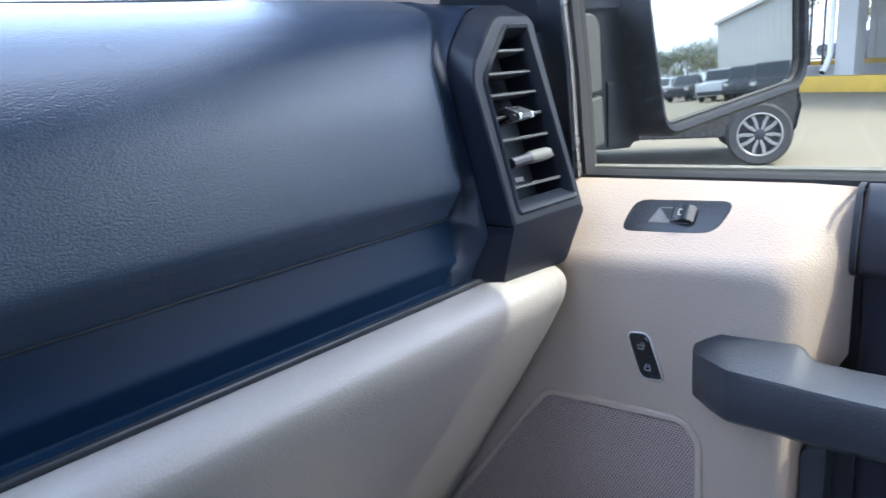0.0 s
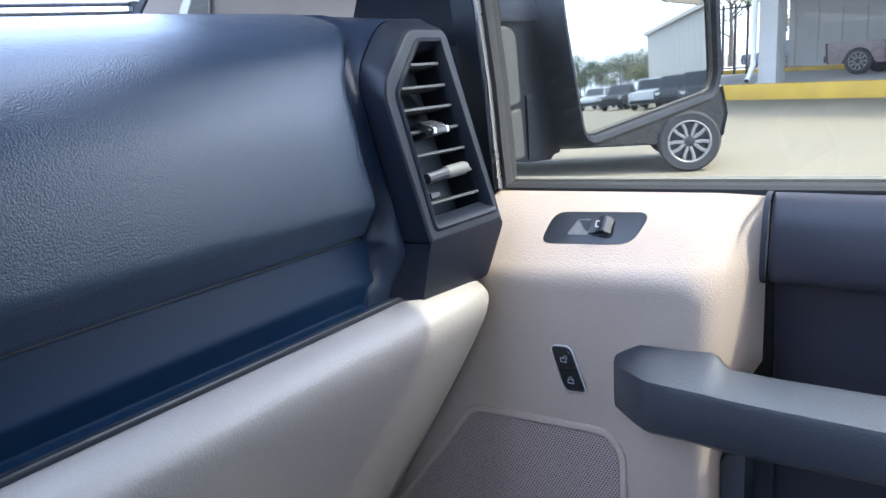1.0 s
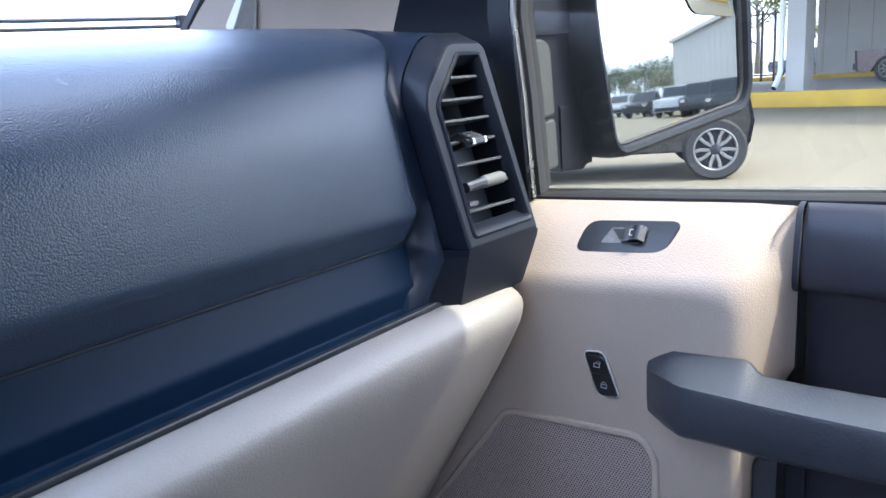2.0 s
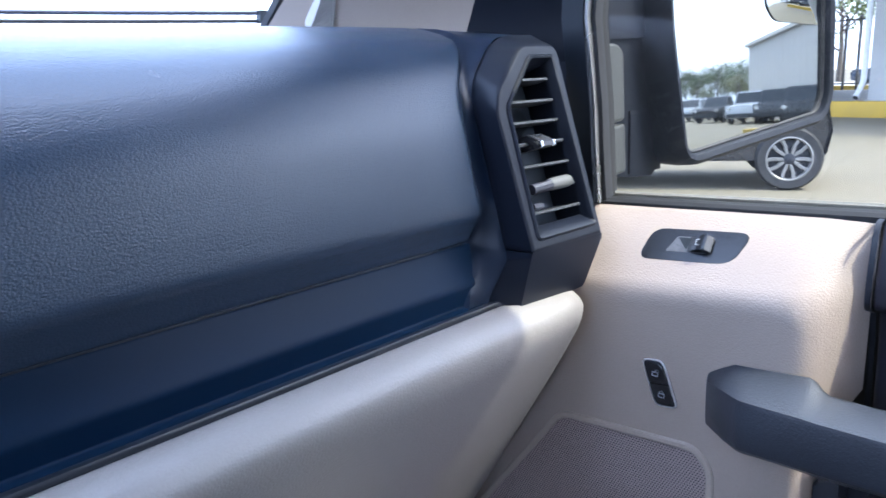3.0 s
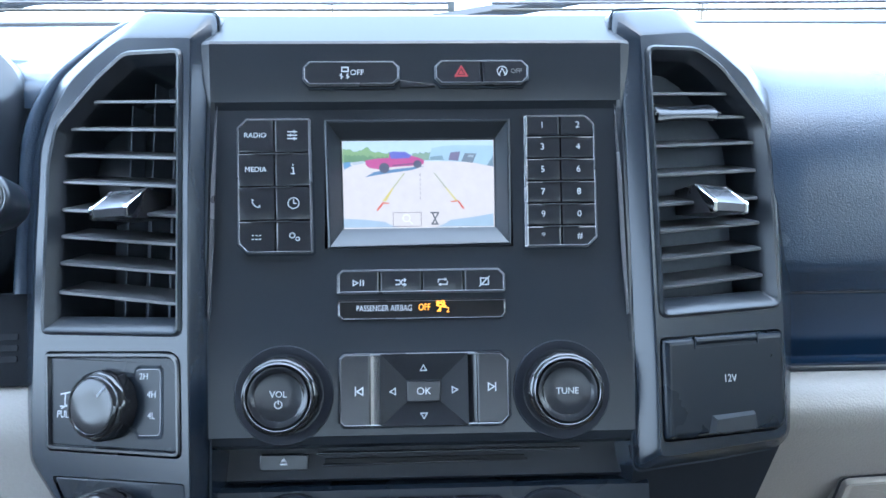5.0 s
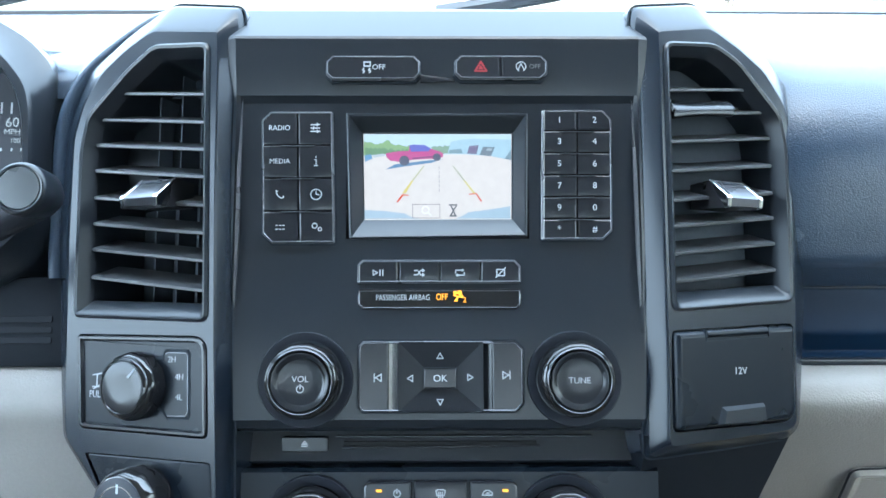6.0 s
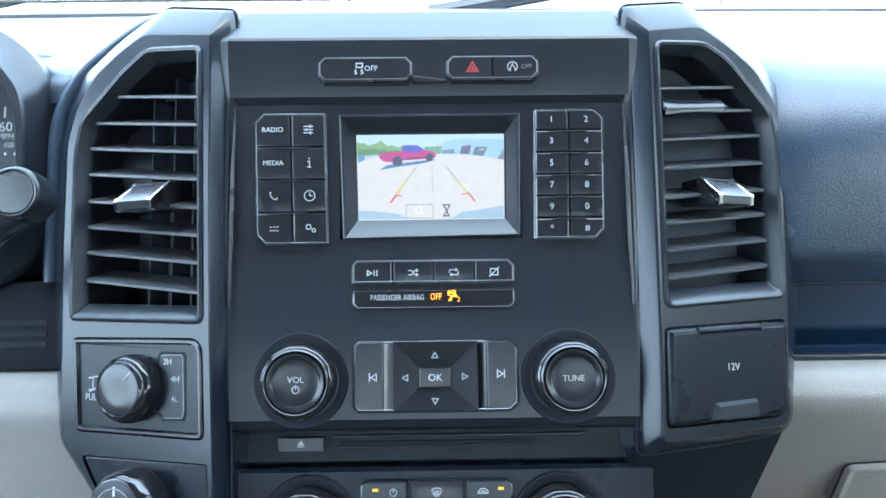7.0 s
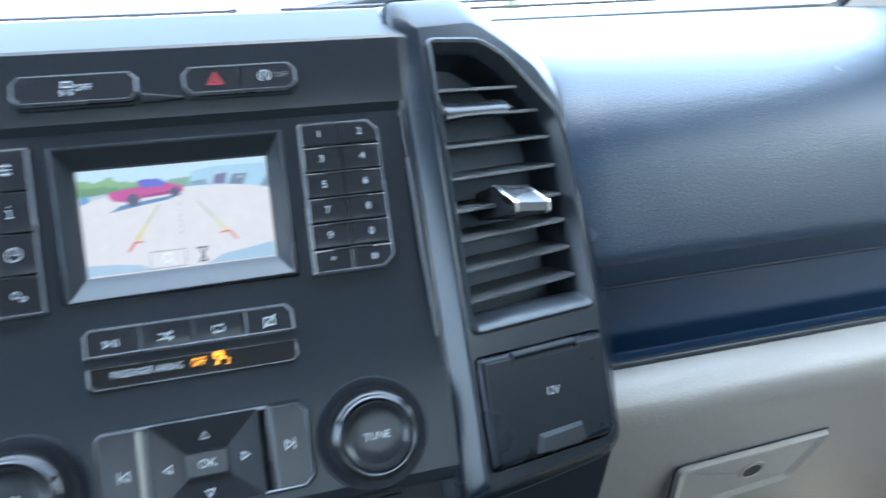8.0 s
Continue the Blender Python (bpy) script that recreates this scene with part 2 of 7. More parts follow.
STRIP_BLACK = paint("dull black plastic", (0.004, 0.013, 0.032), 0.42, spec=0.10, grain=0.00003, size=1200, vary=0.12, wear=0.03)
FAIRING = paint("smooth navy black plastic", (0.008, 0.014, 0.028), 0.38, spec=0.28, grain=0.00003, size=1200, vary=0.08, wear=0.01)
GAP = paint("shadow gap", (0.030, 0.035, 0.042), 0.9, spec=0.1)
DUCT = paint("grey duct plastic", (0.075, 0.085, 0.10), 0.7, spec=0.2, vary=0.15)
# darker copy of the black plastic, with the shade put into its colour
SHADED_BLACK = paint("black plastic with painted shade", (0.007, 0.009, 0.013), 0.6, spec=0.15, grain=0.0001, size=900, vary=0.2)
RUBBER = paint("black rubber", (0.012, 0.012, 0.013), 0.7, grain=0.0002, size=500, vary=0.2)
DARK_CHROME = paint("smoked chrome", (0.075, 0.076, 0.08), 0.16, 0.8, vary=0.08)
# unseen rear panes; the tint only sets how much light enters the cab
REAR_GLASS = glass("rear glass darkened to cut fill light", (0.46, 0.48, 0.48))
GLASS = glass("clear side glass", (0.675, 0.675, 0.61), dust=0.022)
SHIELD = glass("clear windscreen", (0.90, 0.93, 0.93))
MIRROR = paint("mirror glass", (0.47, 0.49, 0.48), 0.012, 1.0, vary=0.01, wear=0.008)
AMBER = paint("amber lamp", (0.6, 0.25, 0.02), 0.5, emit=(1.0, 0.33, 0.015), power=0.14)


# ---- the cab ----
def smooth_line(pts, n):
    """Points along a soft curve through pts."""
    pts = [Vector(p) for p in pts]
    ext = [2 * pts[0] - pts[1]] + pts + [2 * pts[-1] - pts[-2]]
    out = []
    for k in range(1, len(ext) - 2):
        a, b, c, d = ext[k - 1:k + 3]
        for i in range(n):
            t = i / n
            out.append(0.5 * (2 * b + (c - a) * t + (2 * a - 5 * b + 4 * c - d) * t * t + (3 * b - a - 3 * c + d) * t ** 3))
    return out + [pts[-1]]


def shrink(line, d):
    """An open (y, z) profile moved by d to its inner side."""
    out = []
    for k, p in enumerate(line):
        t = (line[min(k + 1, len(line) - 1)] - line[max(k - 1, 0)]).normalized()
        out.append(p + Vector((t.y, -t.x)) * d)
    return out


def swept(stations):
    """A skin along x through rows of (x or x(z), profile)."""
    return loft([[(x(p.y) if callable(x) else x, p.x, p.y) for p in line] for x, line in stations], closed=False)


dash = thing("dashboard", "black grained dashboard with grey lower panel under the windscreen", "dashboard", pose(0, 0.2, 1.0))
DASH = pose(0, -0.2, -1.0)


def dpart(name, bm, material, label="", parent=None, crisp=32):
    """A dashboard part given in the truck's own axes."""
    ob = part(name, bm, material, parent or dash, label, crisp)
    if parent is None:
        ob.matrix_basis = DASH
    return ob


PAD = smooth_line([(0.026, 1.3590), (0.0165, 1.3630), (0.0115, 1.3710), (0.0060, 1.3795), (0.0030, 1.3840), (0.0018, 1.3885), (0.0028, 1.398), (0.0070, 1.42), (0.0145, 1.448), (0.0255, 1.470), (0.041, 1.489), (0.064, 1.505), (0.10, 1.518), (0.16, 1.5285), (0.26, 1.537), (0.40, 1.542), (0.56, 1.543)], 4)


def crown(line, k):
    """The pad's profile with its shoulder raised, as it stands at the door end."""
    rise = [(-1, 0), (0.015, 0), (0.026, 0.0025), (0.041, 0.009), (0.062, 0.0145), (0.10, 0.0125), (0.16, 0.0080), (0.26, 0.002), (0.40, 0), (2, 0)]
    out = []
    for p in line:
        for (y0, a), (y1, b) in zip(rise, rise[1:]):
            if y0 <= p.x < y1:
                out.append(Vector((p.x, p.y + k * (a + (b - a) * (p.x - y0) / (y1 - y0)))))
                break
    return out


def pad_end(d):
    """Where the pad ends towards the door, by height."""
    table = [(1.30, 0.7010), (1.386, 0.7005), (1.410, 0.6965), (1.430, 0.6965), (1.450, 0.6990), (1.467, 0.7030), (1.480, 0.7090), (1.496, 0.7230), (1.510, 0.7380), (1.520, 0.7450), (1.535, 0.7500), (1.60, 0.7500)]

    def end_x(z):
        for (z0, a), (z1, b) in zip(table, table[1:]):
            if z < z1:
                return a + (b - a) * max(0.0, z - z0) / (z1 - z0) - d
        return table[-1][1] - d
    return end_x


END = crown(PAD, 1.0)
dpart("upper_pad", swept([(0.234, shrink(PAD, 0.012)), (0.242, shrink(PAD, 0.0045)), (0.252, shrink(PAD, 0.0012)), (0.265, PAD), (0.31, PAD), (0.40, PAD), (0.44, crown(PAD, 0.05)), (0.48, crown(PAD, 0.15)), (0.515, crown(PAD, 0.27)), (0.55, crown(PAD, 0.4)), (0.62, crown(PAD, 0.75)), (pad_end(0.040), crown(PAD, 0.95)), (pad_end(0.010), END), (pad_end(0.005), shrink(END, 0.0006)), (pad_end(0.002), shrink(END, 0.0024)), (pad_end(0.0), shrink(END, 0.0065)), (pad_end(-0.001), shrink(END, 0.014))]), BLACK_SOFT, "soft grained black passenger pad", crisp=60)
SHELL = shrink(crown(smooth_line([(0.060, 1.30), (0.050, 1.34), (0.034, 1.372), (0.020, 1.392), (0.0125, 1.42), (0.0165, 1.448), (0.0265, 1.470), (0.041, 1.489), (0.064, 1.505), (0.10, 1.518), (0.16, 1.5285), (0.26, 1.537), (0.40, 1.542), (0.60, 1.543)], 4), 0.9), 0.0075)
SHELL_IN = shrink(SHELL, 0.014)
dpart("shell", swept([(-0.25, shrink(SHELL, 0.03)), (0.25, shrink(SHELL, 0.03)), (0.275, SHELL_IN), (0.60, SHELL_IN), (0.69, SHELL), (0.76, SHELL), (0.80, SHELL), (0.825, shrink(SHELL, 0.004)), (0.838, shrink(SHELL, 0.014)), (0.842, shrink(SHELL, 0.05))]), BLACK, "satin black dash shell", crisp=60)
TOP = smooth_line([(0.070, 1.490), (0.076, 1.505), (0.10, 1.5165), (0.16, 1.527), (0.26, 1.5355), (0.40, 1.5405), (0.56, 1.5415)], 3)
TOP_FAR = [Vector((max(p.x, 0.128), p.y)) for p in TOP]
dpart("top_cover", swept([(-0.84, TOP_FAR), (-0.40, TOP_FAR), (-0.312, TOP_FAR), (-0.290, TOP), (-0.20, TOP), (0.262, TOP)]), BLACK_SOFT, "grained black top cover under the windscreen", crisp=60)
STRIP = smooth_line([(0.034, 1.3640), (0.0185, 1.3622), (0.0168, 1.3606), (0.0150, 1.3570), (0.0085, 1.3455), (0.0042, 1.3380), (0.0026, 1.3348), (0.0020, 1.3318), (0.0026, 1.3280), (0.0036, 1.3205), (0.0034, 1.3180), (-0.0010, 1.3166), (-0.0050, 1.3160)], 3)
dpart("trim_strip", swept([(0.22, STRIP), (0.4, STRIP), (0.60, STRIP), (0.66, STRIP), (0.69, shrink(STRIP, -0.0005)), (0.710, shrink(STRIP, -0.0030)), (0.725, shrink(STRIP, -0.0060)), (0.740, shrink(STRIP, -0.0090))]), STRIP_BLACK, "matt black trim strip", crisp=50)
dpart("pad_bead", tube([(0.25, 0.0172, 1.3622), (0.45, 0.0172, 1.3622), (0.69, 0.0172, 1.3622)], 0.0009, 6), BLACK, "thin bead under the pad")
dpart("seam_lip", loft([[(x, -0.0062 + a * 0.0022, 1.3148 + b * 0.0022) for a, b in ((-1, -1), (-1, 0.2), (-0.7, 0.8), (0, 1), (1, 1), (1, -1))] for x in (0.22, 0.45, 0.715)], True, True), BLACK)
LOW = smooth_line([(0.020, 1.305), (0.004, 1.311), (-0.010, 1.3122), (-0.022, 1.3085), (-0.0305, 1.3015), (-0.0335, 1.2925), (-0.031, 1.280), (-0.022, 1.262), (-0.003, 1.228), (0.043, 1.150), (0.10, 1.055), (0.15, 0.97), (0.20, 0.80)], 4)
dpart("lower_panel", swept([(0.20, LOW), (0.4, LOW), (0.6, LOW), (0.72, LOW), (0.775, LOW), (0.785, shrink(LOW, -0.0012)), (0.792, shrink(LOW, -0.005)), (0.7955, shrink(LOW, -0.011)), (0.7975, shrink(LOW, -0.03))]), KNEE, "grained grey knee panel", crisp=60)
LOW_LEFT = smooth_line([(0.020, 1.305), (0.004, 1.311), (-0.010, 1.3122), (-0.022, 1.3085), (-0.0305, 1.3015), (-0.036, 1.290), (-0.040, 1.270), (-0.048, 1.235), (-0.060, 1.17), (-0.066, 1.09), (-0.060, 0.97), (-0.02, 0.80)], 4)
dpart("lower_panel", swept([(-0.80, LOW_LEFT), (-0.5, LOW_LEFT), (-0.2, LOW_LEFT)]), KNEE, "grained grey knee panel", crisp=60)
# glove box release in the knee panel
RELEASE = rounded([(0.331, 0.013), (0.437, 0.029), (0.452, 0.0863), (0.321, 0.077)], [0.003, 0.005, 0.003, 0.006], 4)
latch = dpart("latch_plate", loft([at(inset(RELEASE, -0.0012), -0.010), at(inset(RELEASE, -0.0006), 0.0030), at(RELEASE, 0.0050), at(inset(RELEASE, 0.0008), 0.0056), at(inset(RELEASE, 0.0075), 0.0034), at(inset(RELEASE, 0.0090), 0.0032)], False, True), KNEE, "raised grey glove box release with bevelled rim", crisp=4)
latch.matrix_basis = DASH @ Matrix.Translation((0, 0.0425, 1.150)) @ Matrix.Translation((0, -0.0411, 0.0686)) @ Matrix.Rotation(radians(113.5), 4, "X") @ Matrix.Translation((0, -0.08, 0))
part("lock_rim", lathe([(0.0115, 0.0030), (0.0112, 0.0042), (0.0095, 0.0046), (0.0082, 0.0040), (0.0080, 0.0026)], 32, 0.394, 0.053, caps=False), KNEE, latch, "round moulded lock rim", crisp=40)
part("keyhole", prism(disc(0.394, 0.053, 0.0081, 24), 0.0030, 0.0036, 0.0003), BLACK_DARK, latch)
part("gap", loft([at(inset(RELEASE, -0.0026), 0.0004), at(inset(RELEASE, -0.0010), 0.0012)]), BLACK_DARK, latch)

# ---- passenger door ----
door = thing("car_door", "grey passenger door with black pull handle and clear window, closed", "door", pose(0.87, -0.4, 0.7))
DOOR = pose(-0.87, 0.4, -0.7)


def door_part(name, bm, material, label="", crisp=32):
    ob = part(name, bm, material, door, label, crisp)
    ob.matrix_basis = DOOR
    return ob


def door_profile(y, edge_x, edge_z, sill_x, sill_z, r=0.009):
    """The section of the trim: sill, sloping ledge, rounded edge, face."""
    line = [(sill_x + 0.012, sill_z - 0.006), (sill_x + 0.002, sill_z - 0.0015), (sill_x - 0.004, sill_z - 0.004)]
    d = Vector((sill_x - edge_x, sill_z - edge_z)).normalized()
    e = Vector((edge_x, edge_z))
    a, b = e + d * r * 1.3, e - Vector((0, r * 1.6))
    line += [tuple(e + d * 0.035), tuple(a)]
    for i in range(1, 6):
        t = i / 6
        q = a * (1 - t) ** 2 + e * 2 * t * (1 - t) + b * t * t
        line.append(tuple(q))
    line += [tuple(b), (edge_x - 0.0005, 1.25), (edge_x, 1.20), (edge_x + 0.001, 1.12), (edge_x + 0.006, 1.0), (edge_x + 0.012, 0.8)]
    return [(x, max(y, -0.2065) if z <= 1.2 else y, z) for x, z in line]


rows = [door_profile(y, 0.8045, 1.3085 - 0.075 * (y + 0.03), 0.860, 1.3725 - 0.026 * (y + 0.01)) for y in (0.30, 0.10, 0.0, -0.06, -0.12, -0.17, -0.188)]
rows += [door_profile(y, ex, 1.3185, sx, 1.3775, r) for y, ex, sx, r in ((-0.198, 0.8058, 0.8605, 0.011), (-0.205, 0.8095, 0.861, 0.014), (-0.211, 0.817, 0.8615, 0.014), (-0.222, 0.834, 0.862, 0.010), (-0.2325, 0.852, 0.8635, 0.006))]
door_part("trim_panel", loft(rows, closed=False), GRAY, "grained grey door trim with sloping ledge", crisp=55)
UPPER = [(0.880, 1.372), (0.866, 1.3785), (0.856, 1.377), (0.849, 1.370), (0.845, 1.355), (0.8425, 1.338), (0.8420, 1.323), (0.8440, 1.3165), (0.850, 1.3125), (0.866, 1.3070), (0.873, 1.27), (0.876, 1.22), (0.878, 1.10), (0.880, 0.8)]
door_part("upper_panel", loft([[(x + dx, y, z) for x, z in UPPER] for y, dx in ((-0.2345, 0.010), (-0.2355, 0.002), (-0.238, 0.0), (-0.5, 0.0), (-1.0, 0.0))], closed=False), DARK_GRAY, "soft black upper door panel", crisp=45)
door_part("seam_trim", loft([[(x - 0.0035, y, z) for x, z in UPPER[1:]] for y in (-0.2305, -0.2318, -0.2345)], closed=False), BLACK_DARK, crisp=45)

# dark upright behind the end of the trim, below the handle
UPRIGHT = [(-0.2072, 0.8), (-0.2072, 1.168), (-0.2110, 1.1735), (-0.2255, 1.1775), (-0.2255, 0.8)]
door_part("upright_trim", loft([[(0.868, y, z) for y, z in UPRIGHT], [(0.842, y, z) for y, z in UPRIGHT], [(0.839, y * 0.98 - 0.0043, z - 0.003) for y, z in UPRIGHT]], True, True), HANDLE_BLACK, "dark upright trim beside the pocket", crisp=30)
door_part("pocket_back", box(0.869, -0.2400, 0.8, 0.873, -0.2000, 1.205), BLACK_DARK)

# pull handle: a thick bar that swings inwards from the trim
bar = []
for y, xo, xi, top, crease, bot in ((-0.1340, 0.806, 0.8030, 1.2540, 1.2490, 1.2150), (-0.1356, 0.806, 0.7995, 1.2560, 1.2500, 1.2125), (-0.1555, 0.806, 0.7815, 1.2668, 1.2530, 1.2095), (-0.1680, 0.806, 0.7700, 1.2675, 1.2550, 1.2095), (-0.1735, 0.806, 0.7665, 1.2680, 1.2556, 1.2100), (-0.185, 0.806, 0.7645, 1.2685, 1.2560, 1.2110), (-0.2085, 0.806, 0.763, 1.2702, 1.2560, 1.2112), (-0.2140, 0.804, 0.7628, 1.2685, 1.2560, 1.2113), (-0.2185, 0.802, 0.7625, 1.2645, 1.2558, 1.2114), (-0.2235, 0.800, 0.762, 1.2622, 1.2557, 1.2115), (-0.25, 0.797, 0.761, 1.2624, 1.2556, 1.2125), (-0.32, 0.795, 0.760, 1.2640, 1.2556, 1.2155), (-0.55, 0.795, 0.760, 1.262, 1.2545, 1.2135)):
    w = xo - xi
    h = top - crease
    bar.append([(xo, y, top - 0.003), (xo - 0.05 * w, y, top - 0.0006), (xo - 0.12 * w, y, top), (xo - 0.18 * w, y, top - 0.06 * h), (xi + 0.14 * w, y, crease + 0.08 * h), (xi + 0.03 * w, y, crease - 0.0010), (xi, y, crease - 0.0045), (xi, y, bot + 0.011), (xi + 0.05 * w, y, bot + 0.006), (xi + 0.25 * w, y, bot), (xo, y, bot)])
handle = door_part("pull_handle", loft(bar, True, True), HANDLE_BLACK, "thick textured black pull handle", crisp=26)

# speaker grille
SPK_OUT = rounded([(0.004, 1.183), (-0.128, 1.1895), (-0.143, 1.172), (-0.146, 0.95), (0.125, 0.98), (0.128, 1.02)], [0.012, 0.012, 0.014, 0.01, 0.01, 0.02], 5)
SPK_IN = inset(SPK_OUT, 0.0065)


def door_face(poly, x):
    return [(x, y, z) for y, z in poly]


door_part("speaker_rim", loft([door_face(SPK_OUT, 0.807), door_face(SPK_OUT, 0.8032), door_face(inset(SPK_OUT, 0.0012), 0.8020), door_face(inset(SPK_OUT, 0.0046), 0.8018), door_face(inset(SPK_OUT, 0.0058), 0.8028), door_face(SPK_IN, 0.8045)]), GRAY_HARD, "grey moulded speaker rim")


def perforated(name, base, hole, pitch):
    """Sheet with rows of round holes, as a colour and a relief of true size."""
    m = paint(name, base, 0.5, vary=0.06)
    t, link = m.node_tree.nodes, m.node_tree.links.new
    where = t.new("ShaderNodeTexCoord")
    sep = t.new("ShaderNodeSeparateXYZ")
    link(where.outputs["Object"], sep.inputs["Vector"])

    def calc(op, a, b=None):
        k = t.new("ShaderNodeMath")
        k.operation = op
        for slot, v in ((0, a), (1, b)):
            if v is None:
                continue
            if isinstance(v, (int, float)):
                k.inputs[slot].default_value = v
            else:
                link(v, k.inputs[slot])
        return k.outputs["Value"]

    row = calc("DIVIDE", sep.outputs["Z"], pitch * 0.866)
    odd = calc("MULTIPLY", calc("MODULO", calc("FLOOR", calc("ADD", row, 2000.0)), 2.0), 0.5)
    col = calc("ADD", calc("DIVIDE", sep.outputs["Y"], pitch), odd)
    fy = calc("SUBTRACT", calc("FRACT", calc("ADD", col, 2000.0)), 0.5)
    fz = calc("MULTIPLY", calc("SUBTRACT", calc("FRACT", calc("ADD", row, 2000.0)), 0.5), 0.866)
    dist = calc("SQRT", calc("ADD", calc("MULTIPLY", fy, fy), calc("MULTIPLY", fz, fz)))
    inside = calc("LESS_THAN", dist, 0.28)
    mix = t.new("ShaderNodeMix")
    mix.data_type = "RGBA"
    b = t["Principled BSDF"]
    link(inside, mix.inputs["Factor"])
    link(b.inputs["Base Color"].links[0].from_socket, mix.inputs["A"])
    mix.inputs["B"].default_value = (*hole, 1)
    link(mix.outputs["Result"], b.inputs["Base Color"])
    bump = t.new("ShaderNodeBump")
    bump.inputs["Distance"].default_value = 0.0006
    link(calc("SMOOTH_MIN", dist, 0.36), bump.inputs["Height"])
    link(bump.outputs["Normal"], b.inputs["Normal"])
    return m


MESH = perforated("perforated grey grille", (0.34, 0.27, 0.25), (0.055, 0.044, 0.041), 0.0026)
bm = bmesh.new()
bm.faces.new([bm.verts.new(p) for p in door_face(SPK_IN, 0.8032)])
door_part("speaker_grille", bm, MESH, "finely perforated grey speaker grille")


def on_door(u_axis, v_axis, origin):
    """A frame for small parts: u, v in the surface, n out of it."""
    u = Vector(u_axis).normalized()
    v = Vector(v_axis)
    v = (v - u * v.dot(u)).normalized()
    m = Matrix((u, v, u.cross(v))).transposed().to_4x4()
    m.translation = origin
    return m


# window switch on the ledge
LEDGE = on_door((0, -1, 0.05), (0.055, 0, 0.064), (0.8355, -0.1035, 1.3466))
switch = door_part("window_switch", prism(rounded([(-0.0435, -0.0155), (0.0360, -0.0155), (0.0475, 0.0155), (-0.0365, 0.0155)], [0.011, 0.012, 0.012, 0.012], 5), -0.002, 0.0016, 0.001), BLACK_KEY, "black window switch plate in the ledge")
switch.matrix_basis = DOOR @ LEDGE
part("recess", prism(rounded([(-0.020, -0.0065), (0.014, -0.0065), (0.019, 0.0080), (-0.013, 0.0080)], 0.002), 0.0014, 0.0019), paint("scuffed switch plastic", (0.10, 0.10, 0.105), 0.35, vary=0.3, patch=400), switch)
part("pit", prism([(-0.0120, 0.0068), (0.0010, 0.0068), (-0.0030, -0.0040)], 0.0019, 0.0022), GAP, switch)
rocker = [[(-0.002, v, 0.0019), (0.0165, v, 0.0019), (0.0185, v, 0.0040), (0.0145, v, 0.0085), (0.011, v, 0.0088), (0.004, v, 0.0055)] for v in (-0.0060, 0.0075)]
part("rocker", loft(rocker, True, True), BLACK_KEY, switch, "black rocker key")
part("icon", strokes([[(0.0065, -0.002), (0.0065, 0.003), (0.0105, 0.003), (0.0105, -0.002), (0.0065, -0.002)]], 0.0006, 0.0078), PRINT, switch)

# lock switch on the face
LOCKF = on_door((0, -1, 0), (0, 0, 1), (0.8042, -0.0950, 1.2358))
LOCK = [(-0.0165, 0.0185), (0.0025, 0.0205), (0.0165, -0.0185), (-0.0035, -0.0205)]
lock = door_part("lock_switch", prism(rounded(LOCK, [0.006, 0.0065, 0.005, 0.0065], 5), -0.003, 0.0018, 0.0008), BLACK_DARK, "chrome-edged door lock switch")
lock.matrix_basis = DOOR @ LOCKF
rim = rounded(LOCK, [0.006, 0.0065, 0.005, 0.0065], 5)
part("chrome_rim", loft([at(inset(rim, -0.0003), 0.001), at(inset(rim, 0.0001), 0.0024), at(inset(rim, 0.0007), 0.0026), at(inset(rim, 0.0011), 0.0015)]), paint("bright switch rim", (0.72, 0.72, 0.72), 0.32, 0.7, vary=0.05), lock, "thin chrome rim")
for name, a, b in (("unlock_key", 0.03, 0.485), ("lock_key", 0.515, 0.97)):
    tl, tr, br, bl = [Vector(p) for p in inset(LOCK, 0.0014)]
    q = [tl.lerp(bl, a), tr.lerp(br, a), tr.lerp(br, b), tl.lerp(bl, b)]
    key = part(name, prism(rounded([tuple(p) for p in q], [0.0055, 0.0060, 0.0008, 0.0008] if a < 0.5 else [0.0008, 0.0008, 0.0045, 0.0060]), 0.001, 0.0034, 0.0008), GLOSS, lock)
    c = sum(q, Vector((0, 0))) / 4
    body = [[(c.x - 0.0024, c.y - 0.0026), (c.x + 0.0024, c.y - 0.0026), (c.x + 0.0024, c.y + 0.0006), (c.x - 0.0024, c.y + 0.0006), (c.x - 0.0024, c.y - 0.0026)]]
    dx = 0.0 if name == "lock_key" else 0.0016
    body.append([(c.x + dx + p[0], c.y + 0.0012 + p[1]) for p in ring_line(0, 0, 0.0016, 0 if name == "lock_key" else -10, 180)])
    part("icon", strokes(body, 0.0007, 0.0034), PRINT, key)

# window: seal, bright trim, glass
door_part("window_seal", loft([[(x, y, z + 0.026 * (-0.01 - y)) for x, z in ((0.861, 1.367), (0.861, 1.3730), (0.8645, 1.3757), (0.8665, 1.3735), (0.869, 1.3745), (0.873, 1.3765), (0.880, 1.3755), (0.882, 1.367))] for y in (0.02, -0.1, -0.3, -0.6, -1.0)], True, True), RUBBER, "black rubber window seal", crisp=25)
